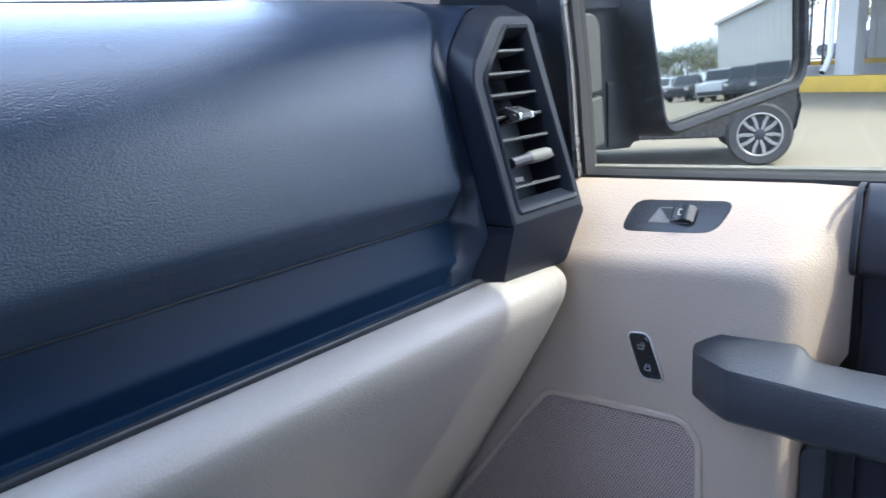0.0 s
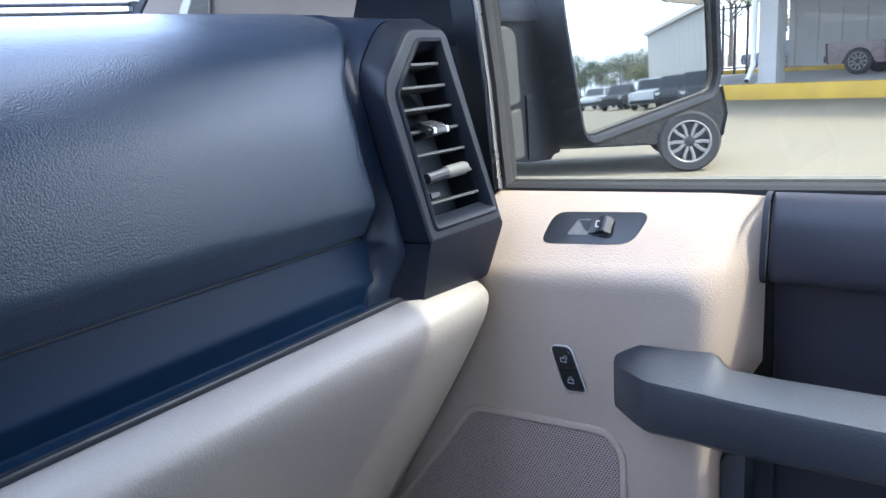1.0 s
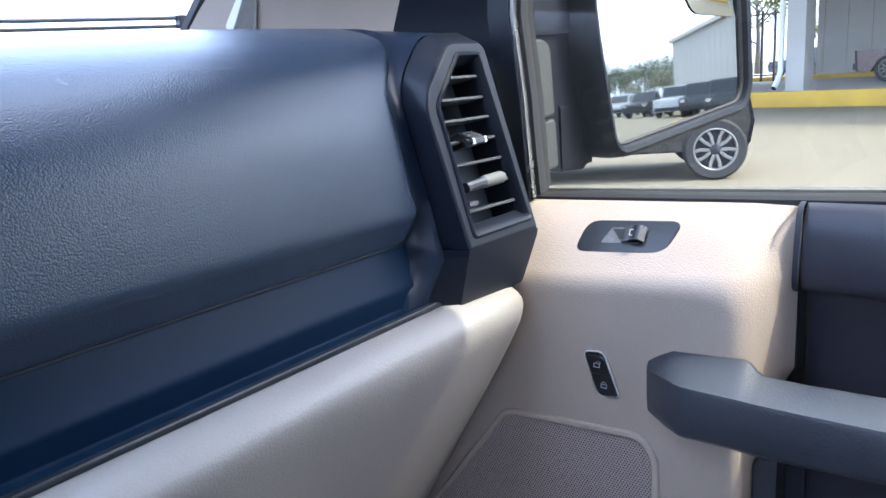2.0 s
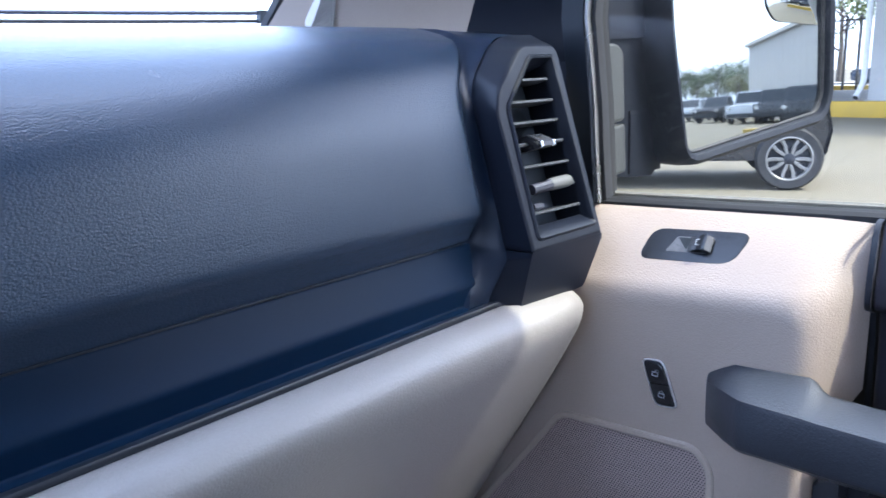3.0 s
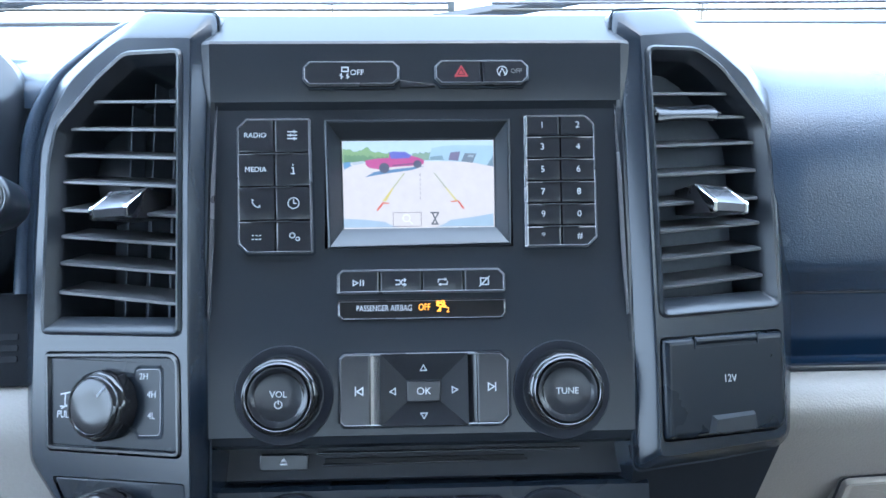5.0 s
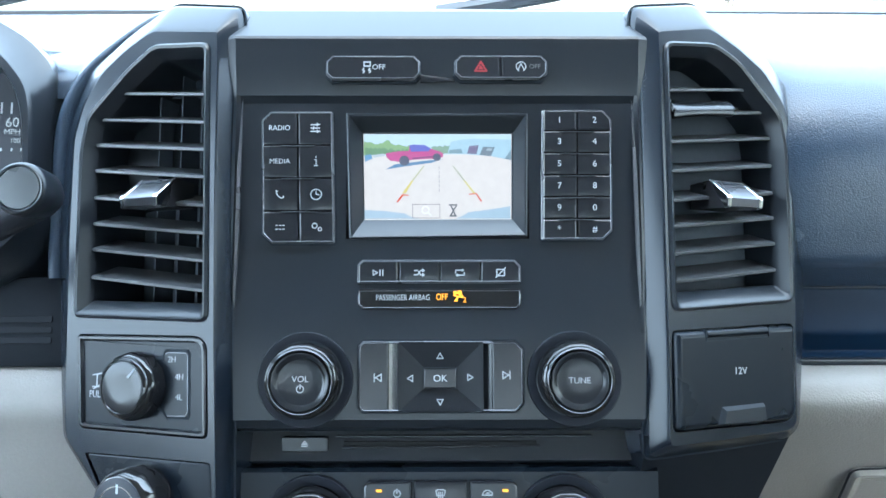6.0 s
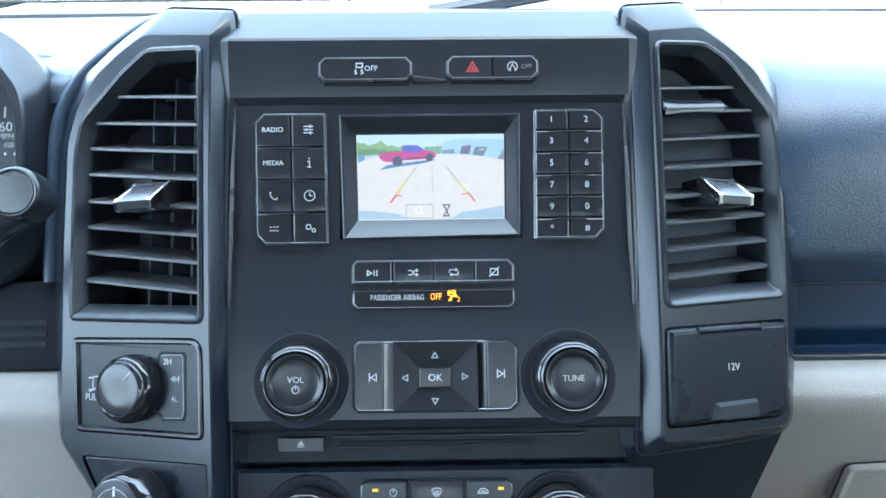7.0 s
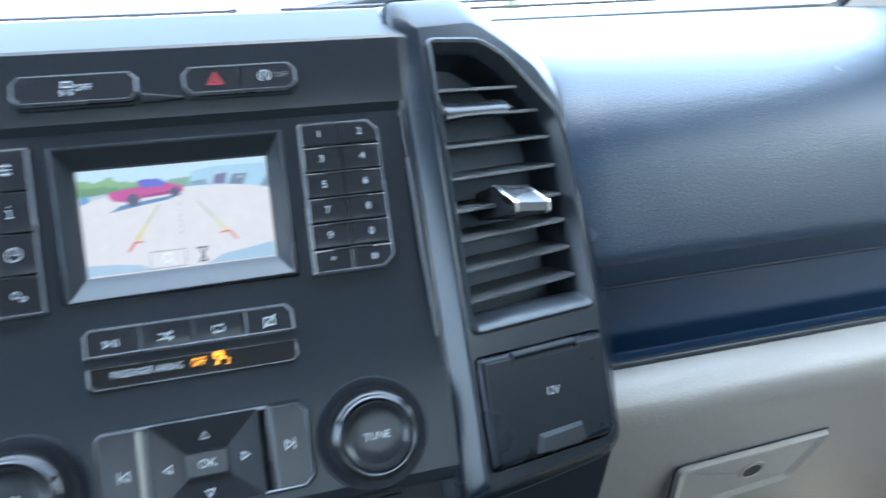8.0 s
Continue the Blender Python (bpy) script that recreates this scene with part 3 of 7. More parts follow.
# light grey stands for the reflection along the foot of the glass
door_part("sill_trim", loft([[(x, y, z + 0.026 * (-0.01 - y)) for x, z in ((0.883, 1.365), (0.883, 1.3775), (0.885, 1.3795), (0.899, 1.377), (0.903, 1.371), (0.903, 1.359))] for y in (0.03, -0.3, -1.0)], True, True), paint("sill rubber with painted reflection", (0.27, 0.26, 0.235), 0.5, grain=0.0002, size=500, vary=0.15), "sill moulding, glass reflection in its light grey", crisp=25)
FRONT_EDGE = [Vector((0.866, -0.0095, 1.372)), Vector((0.8655, -0.0065, 1.42)), Vector((0.865, -0.0045, 1.464)), Vector((0.860, 0.000, 1.536)), Vector((0.84, -0.02, 1.64)), Vector((0.79, -0.12, 1.80))]
for name, d0, d1, x0, x1, mt in (("window_frame", 0.030, 0.008, -0.012, 0.0, BLACK), ("frame_trim", 0.0085, 0.0045, -0.010, -0.003, SATIN), ("glass_channel", 0.005, 0.0, -0.004, 0.006, RUBBER)):
    door_part(name, loft([[(p.x + x0, p.y + d0, p.z), (p.x + x0, p.y + d1, p.z), (p.x + x1, p.y + d1 - 0.0005, p.z), (p.x + x1 + 0.02, p.y + d0, p.z)] for p in FRONT_EDGE], True, True), mt, crisp=25)
bm = bmesh.new()
bm.faces.new([bm.verts.new(p) for p in ((0.876, -0.004, 1.372), (0.868, 0.004, 1.54), (0.80, -0.12, 1.82), (0.772, -0.22, 1.90), (0.772, -0.99, 1.90), (0.876, -0.99, 1.385))])
pane = door_part("window_pane", bm, GLASS, "clear lightly dusty side glass")
pane.visible_shadow = False

# ---- shell of the cab ----
solid("floor", box(-0.85, -1.6, 0.55, 0.85, 0.7, 0.60), paint("grey carpet", (0.10, 0.095, 0.092), 0.9, grain=0.002, size=250, vary=0.2), "grey carpet floor of the cab", kind="structure")
solid("ceiling", loft([[(x, y, z + 0.04) for x in (-0.74, 0.74)] + [(x, y, z) for x in (0.74, 0.5, 0, -0.5, -0.74)] for y, z in ((-0.12, 1.880), (-0.18, 1.905), (-0.5, 1.965), (-1.1, 1.965), (-1.62, 1.92))], True, True), paint("grey headliner cloth", (0.46, 0.445, 0.43), 0.9, grain=0.001, size=500, vary=0.06), "light grey cloth headliner", kind="structure")
wall = paint("grey cab trim", (0.13, 0.122, 0.118), 0.6, grain=0.0003, size=500, vary=0.08)
solid("wall_rear", box(-0.85, -1.66, 0.55, 0.85, -1.60, 1.50), wall, "grey rear cab wall below the back window", kind="structure")
solid("wall_driver", box(-0.92, -1.62, 0.55, -0.85, 0.3, 1.375), GRAY_HARD, "grey driver side door trim, closed", kind="structure")
solid("wall_passenger_rear", box(0.872, -1.62, 0.55, 0.92, -1.0, 1.375), wall, "grey rear side trim behind the door", kind="structure")
y = -1.10
for sx in (-1, 1):
    solid("pillar_post", loft([[(sx * (0.87 + a), y + b, 1.36) for a, b in ((0, 0), (0.04, 0), (0.04, 0.11), (0, 0.11))], [(sx * (0.73 + a), y + b, 1.93) for a, b in ((0, 0), (0.04, 0), (0.04, 0.11), (0, 0.11))]], True, True), wall, "grey door post between the side windows", kind="structure")
    solid("pillar_post", loft([[(sx * (0.82 + a), -1.64 + b, 1.36) for a, b in ((-0.12, 0), (0.06, 0), (0.06, 0.14), (0, 0.14))], [(sx * (0.68 + a), -1.62 + b, 1.93) for a, b in ((-0.12, 0), (0.06, 0), (0.06, 0.14), (0, 0.14))]], True, True), wall, "grey rear corner post", kind="structure")
for sx in (-1, 1):
    solid("roof_rail", loft([[(sx * (0.735 + a), y, 1.865 + b) for a, b in ((0, 0.04), (0.02, 0.0), (0.065, -0.005), (0.085, 0.04), (0.03, 0.10), (0.0, 0.09))] for y in (-0.14, -0.6, -1.64)], True, True), wall, "grey rail above the side windows", kind="structure")
solid("window_rear", box(-0.72, -1.635, 1.50, 0.72, -1.630, 1.90), REAR_GLASS, "back window of the cab, out of view, darkened to cut fill light", "window", "structure")
for sx in (-1, 1):
    solid("window_rear_side", loft([[(sx * 0.89, -1.60, 1.36), (sx * 0.89, -1.0, 1.36), (sx * 0.765, -1.0, 1.86), (sx * 0.765, -1.60, 1.86)], [(sx * 0.894, -1.60, 1.36), (sx * 0.894, -1.0, 1.36), (sx * 0.769, -1.0, 1.86), (sx * 0.769, -1.60, 1.86)]], True, True), REAR_GLASS, "rear side window, out of view, darkened to cut fill light", "window", "structure")
bm = bmesh.new()
bm.faces.new([bm.verts.new(p) for p in ((-0.89, 0.0, 1.372), (-0.868, 0.004, 1.54), (-0.80, -0.12, 1.82), (-0.772, -0.22, 1.90), (-0.772, -0.99, 1.90), (-0.89, -0.99, 1.372))])
# unseen pane, clearer than the passenger glass to add light from this side
solid("window_driver", bm, glass("driver glass cleared for more light", (0.94, 0.95, 0.94)), "driver side window, out of view, cleared to let in more light", "window", "structure").visible_shadow = False
solid("firewall", box(-0.85, 0.60, 0.55, 0.85, 0.66, 1.50), BLACK_DARK, "black bulkhead under the windscreen", kind="structure")

# windscreen: a curved pane from the cowl to the roof
rows = []
for t in (0, 0.25, 0.5, 0.75, 1.0):
    rows.append([((0.75 - 0.06 * t) * s, (0.335 + 0.20 * (1 - s * s)) * (1 - t) + (-0.17 + 0.12 * (1 - s * s)) * t, 1.545 + 0.345 * t) for s in (-1, -0.75, -0.5, -0.25, 0, 0.25, 0.5, 0.75, 1)])
shield = solid("windscreen", loft(rows, closed=False), SHIELD, "clear raked windscreen over the dashboard", "windscreen", "structure")
shield.visible_shadow = False
edge = [Vector(r[-1]) for r in rows]
solid("windscreen_seal", tube([edge[0] + Vector((-0.02, 0.012, -0.01))] + [e + Vector((-0.006, 0, 0)) for e in edge], 0.009, 6), RUBBER, "black seal along the windscreen edge", kind="structure")
cowl = [[Vector(p) + Vector((0, dy, dz)) for p in rows[0]] for dy, dz in ((0.004, -0.03), (0.004, 0.0), (0.02, 0.002), (0.10, -0.012), (0.22, -0.02))]
solid("cowl", loft(cowl, closed=False), BLACK_DARK, "black cowl grille below the windscreen", kind="structure")

# front roof posts: grey trim with a small loudspeaker grille at its foot
for sx in (1, -1):
    post = thing("pillar_trim", "light grey windscreen pillar trim with tweeter grille", "pillar trim", pose(sx * 0.80, 0.3, 1.53), kind="structure")
    foot = smooth_line([(0.730, 0.335), (0.7445, 0.262), (0.772, 0.19), (0.810, 0.11), (0.845, 0.04), (0.856, 0.015)], 3)
    lines = []
    for t, dx, dy, dz in ((-0.1, 0.0, 0.0, -0.03), (0.0, 0, 0, 0), (0.10, -0.010, -0.05, 0.034), (0.3, -0.038, -0.17, 0.103), (0.6, -0.08, -0.30, 0.21), (1.0, -0.13, -0.45, 0.33)):
        k = max(0.0, min(1.0, t * 2.4))
        lines.append([(sx * (p.x + dx * 0.45), p.y * (1 - 0.62 * k) + 0.325 * 0.62 * k + dy, 1.530 + dz) for p in foot])
    for name, a, b, mt in (("trim", 0, 9, GRAY_HARD), ("corner_cover", 9, len(foot), POD_BLACK)):
        ob = part(name, loft([line[a:b + 1] for line in lines], closed=False), mt, post, "dark cover at the window corner" if a else "", crisp=60)
        ob.matrix_basis = pose(-sx * 0.80, -0.3, -1.53)
    tw = rounded([(0.0, 0.0), (0.0225, 0.0010), (0.0245, 0.030), (0.0240, 0.056), (0.0180, 0.056)], [0.004, 0.004, 0.01, 0.003, 0.003])
    seat = Matrix.Diagonal((sx, 1, 1, 1)) @ on_door((0.84, -0.51, 0.0), (0.0, -0.62, 0.78), (0.7300, 0.2440, 1.5365))
    gr = loft([at(inset(tw, -0.002), -0.020), at(inset(tw, -0.0012), 0.0010), at(inset(tw, -0.0004), 0.0022), at(inset(tw, 0.0010), 0.0022), at(inset(tw, 0.0016), 0.0008)], False, True)
    for k in range(22):
        v = -0.012 + k * 0.0033
        lo, hi = 0.0035 if v < 0.002 else 0.0022 + max(0.0, v - 0.002) * 0.32, 0.0212
        line = [(u, v + (u - 0.0015) * 0.605) for u in (lo, hi)]
        line = [(u, w) for u, w in line if 0.0022 < w < 0.053]
        if len(line) == 2:
            strokes([line], 0.0014, 0.0006, 0.0008, gr)
    gr.transform(seat)
    ob = part("tweeter_grille", gr, paint("pale grille plastic", (0.42, 0.40, 0.37), 0.5, vary=0.06), post, "pale tweeter grille")
    ob.matrix_basis = pose(-sx * 0.80, -0.3, -1.53)

# wipers at rest on the glass
for k, (x0, x1, yb) in enumerate(((0.10, 0.762, 0.0), (-0.62, 0.05, 0.0))):
    wiper = thing("wiper", "black windscreen wiper lying along the cowl", "wiper", pose((x0 + x1) / 2, 0.45, 1.56), group="windscreen wipers")
    back = pose(-(x0 + x1) / 2, -0.45, -1.56)
    pts = [(x0 + (x1 - x0) * t, 0.335 + 0.20 * (1 - ((x0 + (x1 - x0) * t) / 0.80) ** 2) + 0.012 - 0.004 * t, 1.560) for t in (0, 0.2, 0.4, 0.6, 0.8, 1)]
    for name, dz, r, mt in (("blade", 0.0, 0.0020, RUBBER), ("spine", 0.0085, 0.0022, DARK_GRAY)):
        ob = part(name, tube([(x, y, z + dz) for x, y, z in pts], r, 6), mt, wiper)
        ob.matrix_basis = back
    ob = part("end_cap", box(x1 - 0.008, pts[-1][1] - 0.004, 1.5575, x1 + 0.001, pts[-1][1] + 0.004, 1.5710), BLACK, wiper)
    ob.matrix_basis = back
    ob = part("arm", tube([(x0 - 0.1, 0.60, 1.54), (x0 + 0.12, 0.56, 1.575), ((x0 + x1) / 2, pts[2][1] + 0.02, 1.585)], [0.012, 0.009, 0.006], 6), BLACK_DARK, wiper)
    ob.matrix_basis = back


# ---- centre stack: u across, v up the slope, n out of it ----
LEAN_BACK = radians(25)
STACK = Matrix(((1, 0, 0, 0), (0, math.sin(LEAN_BACK), -math.cos(LEAN_BACK), 0), (0, math.cos(LEAN_BACK), math.sin(LEAN_BACK), 1.45), (0, 0, 0, 1)))
stack = thing("radio_console", "satin black radio console with small colour screen and keys", "car radio", STACK)

rows = []
W = 0.142
for v, n, d in ((0.1185, -0.060, 0), (0.1180, -0.020, 0), (0.1165, -0.0085, 0), (0.1145, -0.0055, 0), (0.0915, 0.0118, 0), (0.0890, 0.0136, 0), (0.0870, 0.0140, 0), (0.070, 0.0115, 0), (0.0545, 0.0084, 0), (0.0510, 0.0076, 0.0002), (0.0465, 0.0072, 0.0028), (0.0395, 0.0074, 0.0032), (-0.0432, 0.0082, 0.0045), (-0.050, 0.0082, 0.0045), (-0.087, 0.0070, 0.0012), (-0.104, 0.0075, 0.0), (-0.135, 0.0070, 0.0), (-0.158, 0.0065, 0.0), (-0.1635, 0.0040, 0.0), (-0.166, -0.002, 0.0), (-0.1665, -0.020, 0.0)):
    rows.append([(u, v, n - (0.003 if abs(u) == W else (d if abs(u) < 0.130 else 0))) for u in (-W, -0.1315, -0.1292, -0.0595, 0.0595, 0.1292, 0.1315, W)])
bm = bmesh.new()
grid = [[bm.verts.new(p) for p in line] for line in rows]
for i in range(len(grid) - 1):
    for j in range(7):
        if not (j == 3 and rows[i][0][1] == 0.0395):
            bm.faces.new((grid[i][j], grid[i][j + 1], grid[i + 1][j + 1], grid[i + 1][j]))
face = part("face_plate", bm, BLACK, stack, "satin black face plate", crisp=14)
for sx in (-1, 1):
    part("edge_sliver", loft([[(sx * a, v, 0.0072) for a, v in ((0.1272, 0.049), (0.1302, 0.0), (0.1304, -0.086), (0.1290, -0.088), (0.1274, -0.043))], [(sx * a, v, 0.0084) for a, v in ((0.1274, 0.046), (0.1299, 0.0), (0.1301, -0.082), (0.1290, -0.084), (0.1277, -0.043))]], True, True), EDGE, stack, "thin satin side edge")
part("lower_face", loft([[(u * w, v, n) for u in (-1, -0.97, 0, 0.97, 1)] for v, w, n in ((-0.160, 0.142, -0.016), (-0.167, 0.142, -0.012), (-0.186, 0.142, -0.009), (-0.188, 0.142, -0.0125), (-0.1885, 0.142, -0.024))], closed=False), BLACK, stack, crisp=20)
part("climate_face", loft([[(u * w, v, n) for u in (-1, -0.97, 0, 0.97, 1)] for v, w, n in ((-0.1885, 0.140, -0.024), (-0.1892, 0.140, -0.004), (-0.1915, 0.140, -0.001), (-0.28, 0.138, 0.003))], closed=False), LID_BLACK, stack, crisp=20)
part("disc_slot", prism(cut_rect(-0.0605, -0.1765, 0.064, -0.1738), -0.0110, -0.0084), paint("slot shadow", (0.004, 0.004, 0.004), 0.9), stack)
part("slot_lip", prism(rounded([(-0.0655, -0.1712), (-0.0655, -0.1697), (0.100, -0.1697), (0.100, -0.1712)], 0.0006), -0.0110, -0.0078, 0.0006), BLACK_KEY, stack)
part("slot_lip", prism(rounded([(-0.0615, -0.1782), (-0.0615, -0.1767), (0.066, -0.1756), (0.066, -0.1768)], 0.0003), -0.0110, -0.0070, 0.0005), BLACK_KEY, stack)


def key(name, poly, n0, n1, label="", bev=0.0015, material=None):
    return part(name, prism(poly, n0, n1, bev), material or BLACK_KEY, stack, label)




def well(poly, n, h=0.0037):
    """The dark gap round a bank of keys."""
    # highlight on the bevel, painted as a lighter ring
    part("key_edge", loft([at(inset(poly, -0.0001), n + h - 0.0020), at(inset(poly, -0.0001), n + h - 0.0013), at(inset(poly, 0.0011), n + h + 0.00015), at(inset(poly, 0.0015), n + h - 0.0002)]), EDGE, stack, "thin key edge with painted highlight", crisp=25)
    return part("key_gap", prism(inset(poly, -0.0012), n - 0.003, n), GAP, stack)


# traction, hazard and auto-stop keys above the screen
N_TOP = 0.0112
tc = cut_rect(-0.0722, 0.0590, -0.0112, 0.0752, 0.004, 0.004, 0.004, 0.004)
well(tc, N_TOP + 0.0006)
k = key("traction_key", tc, N_TOP - 0.002, N_TOP + 0.0042)
part("icon", strokes([[(-0.0475, 0.0680), (-0.0475, 0.0707), (-0.0435, 0.0707), (-0.0435, 0.0680), (-0.0475, 0.0680)], [(-0.0478, 0.0664), (-0.0484, 0.0654), (-0.0472, 0.0646), (-0.0480, 0.0636)], [(-0.0438, 0.0664), (-0.0444, 0.0654), (-0.0432, 0.0646), (-0.0440, 0.0636)]], 0.0008, N_TOP + 0.0042), PRINT, k)
words("OFF", 0.0050, -0.0380, 0.0672, N_TOP + 0.0042, PRINT, k)
hz = cut_rect(0.0112, 0.0595, 0.0712, 0.0755, 0.004, 0.004, 0.004, 0.004)
well(hz, N_TOP + 0.0006)
k = key("hazard_key", cut_rect(0.0112, 0.0595, 0.0409, 0.0755, 0.004, 0, 0, 0.004), N_TOP - 0.002, N_TOP + 0.0042)
part("icon", strokes([[(0.0244, 0.0648), (0.0318, 0.0648), (0.0281, 0.0710), (0.0244, 0.0648)]], 0.0011, N_TOP + 0.0042), PRINT_RED, k, "red hazard triangle")
part("icon_core", prism([(0.0263, 0.0659), (0.0299, 0.0659), (0.0281, 0.0689)], N_TOP + 0.0042, N_TOP + 0.0044), PRINT_RED, k)
k = key("auto_stop_key", cut_rect(0.0415, 0.0595, 0.0712, 0.0755, 0, 0.004, 0.004, 0), N_TOP - 0.002, N_TOP + 0.0042)
part("icon", strokes([ring_line(0.0542, 0.0678, 0.0031, -60, 240, 18), [(0.0525, 0.0662), (0.0542, 0.0697), (0.0559, 0.0662)]], 0.0006, N_TOP + 0.0042), PRINT, k)
words("OFF", 0.0042, 0.0632, 0.0678, N_TOP + 0.0042, PRINT_DIM, k)
part("link_ridge", prism([(-0.0112, 0.0584), (0.0112, 0.0590), (0.0112, 0.0604), (-0.0112, 0.0636)], N_TOP - 0.001, N_TOP + 0.0012, 0.0004), BLACK_KEY, stack)

# key banks beside the screen: each key its own piece
N_FACE = 0.0036


def icon_lines(kind, u, v):
    c = lambda *pts: [(u + a * 0.001, v + b * 0.001) for a, b in pts]
    if kind == "sliders":
        return [c((-2.8, y), (2.8, y)) for y in (2.2, 0, -2.2)] + [c((x, y - 0.9), (x, y + 0.9)) for x, y in ((1.2, 2.2), (-1.2, 0), (1.4, -2.2))]
    if kind == "info":
        return [c((-0.7, 1.0), (0.3, 1.0), (0.3, -2.8)), c((-0.9, -2.8), (1.2, -2.8)), c((0.1, 2.7), (0.15, 3.1))]
    if kind == "phone":
        return [c((-2.4, 2.2), (-2.2, 0.4), (-0.6, -1.6), (1.2, -2.5), (2.4, -2.0)), c((-2.5, 2.4), (-1.7, 2.2)), c((2.4, -1.9), (2.2, -1.2))]
    if kind == "clock":
        return [ring_line(u, v, 0.0034), c((0, 2.2), (0, 0), (1.6, -0.2))]
    if kind == "grid":
        return [c((x - 0.35, y), (x + 0.35, y)) for x in (-2.2, 0, 2.2) for y in (1.0, -1.4)]
    if kind == "gears":
        return [ring_line(u - 0.0012, v + 0.0008, 0.0016, seg=10), ring_line(u + 0.0022, v - 0.0014, 0.0011, seg=10)]
    if kind == "play":
        return [c((-3.2, 1.6), (-3.2, -1.6), (-0.4, 0), (-3.2, 1.6)), c((1.2, 1.6), (1.2, -1.6)), c((3.0, 1.6), (3.0, -1.6))]
    if kind == "shuffle":
        return [c((-3, 1.4), (-1, 1.4), (1, -1.4), (3, -1.4)), c((-3, -1.4), (-1, -1.4), (1, 1.4), (3, 1.4)), c((2.2, 2.2), (3.1, 1.4), (2.2, 0.6)), c((2.2, -0.6), (3.1, -1.4), (2.2, -2.2))]
    if kind == "repeat":
        return [c((2, 1.6), (-2.6, 1.6), (-2.9, -0.2)), c((-2, -1.6), (2.6, -1.6), (2.9, 0.2)), c((1.4, 2.2), (2.2, 1.6), (1.4, 1.0)), c((-1.4, -2.2), (-2.2, -1.6), (-1.4, -1.0))]
    if kind == "screen_off":
        return [c((-2.4, 2.0), (2.4, 2.0), (2.4, -2.0), (-2.4, -2.0), (-2.4, 2.0)), c((-3.0, -3.0), (3.0, 3.0))]
    if kind == "power":
        return [ring_line(u, v, 0.0021, 120, 420, 16), c((0, 0.4), (0, 2.6))]
    if kind == "prev":
        return [c((-2.2, 2.4), (-2.2, -2.4)), c((2.2, 2.2), (2.2, -2.2), (-1.4, 0), (2.2, 2.2))]
    if kind == "next":
        return [c((2.2, 2.4), (2.2, -2.4)), c((-2.2, 2.2), (-2.2, -2.2), (1.4, 0), (-2.2, 2.2))]
    if kind == "up":
        return [c((-1.9, -1.5), (1.9, -1.5), (0, 1.9), (-1.9, -1.5))]
    if kind == "down":
        return [c((-1.9, 1.5), (1.9, 1.5), (0, -1.9), (-1.9, 1.5))]
    if kind == "left":
        return [c((1.5, -1.9), (1.5, 1.9), (-1.9, 0), (1.5, -1.9))]
    if kind == "right":
        return [c((-1.5, -1.9), (-1.5, 1.9), (1.9, 0), (-1.5, -1.9))]
    if kind == "eject":
        return [c((-1.8, -1.6), (1.8, -1.6)), c((-1.6, -0.4), (0, 1.6), (1.6, -0.4), (-1.6, -0.4)), c((-0.8, 0.0), (0.8, 0.0))]
    if kind == "defrost":
        return [c((-3, 1.6), (-1.5, 2.4), (1.5, 2.4), (3, 1.6), (2.3, -1.2), (-2.3, -1.2), (-3, 1.6)), c((-1.2, -2.4), (-1.2, 0.8)), c((0, -2.4), (0, 0.8)), c((1.2, -2.4), (1.2, 0.8))]
    return [c((-3.2, -1), (-2.6, 0.6), (-1, 1.8), (1, 1.8), (3, 0.4), (3, -1), (-3.2, -1)), c((-0.8, 0.2), (1.2, 0.2))]


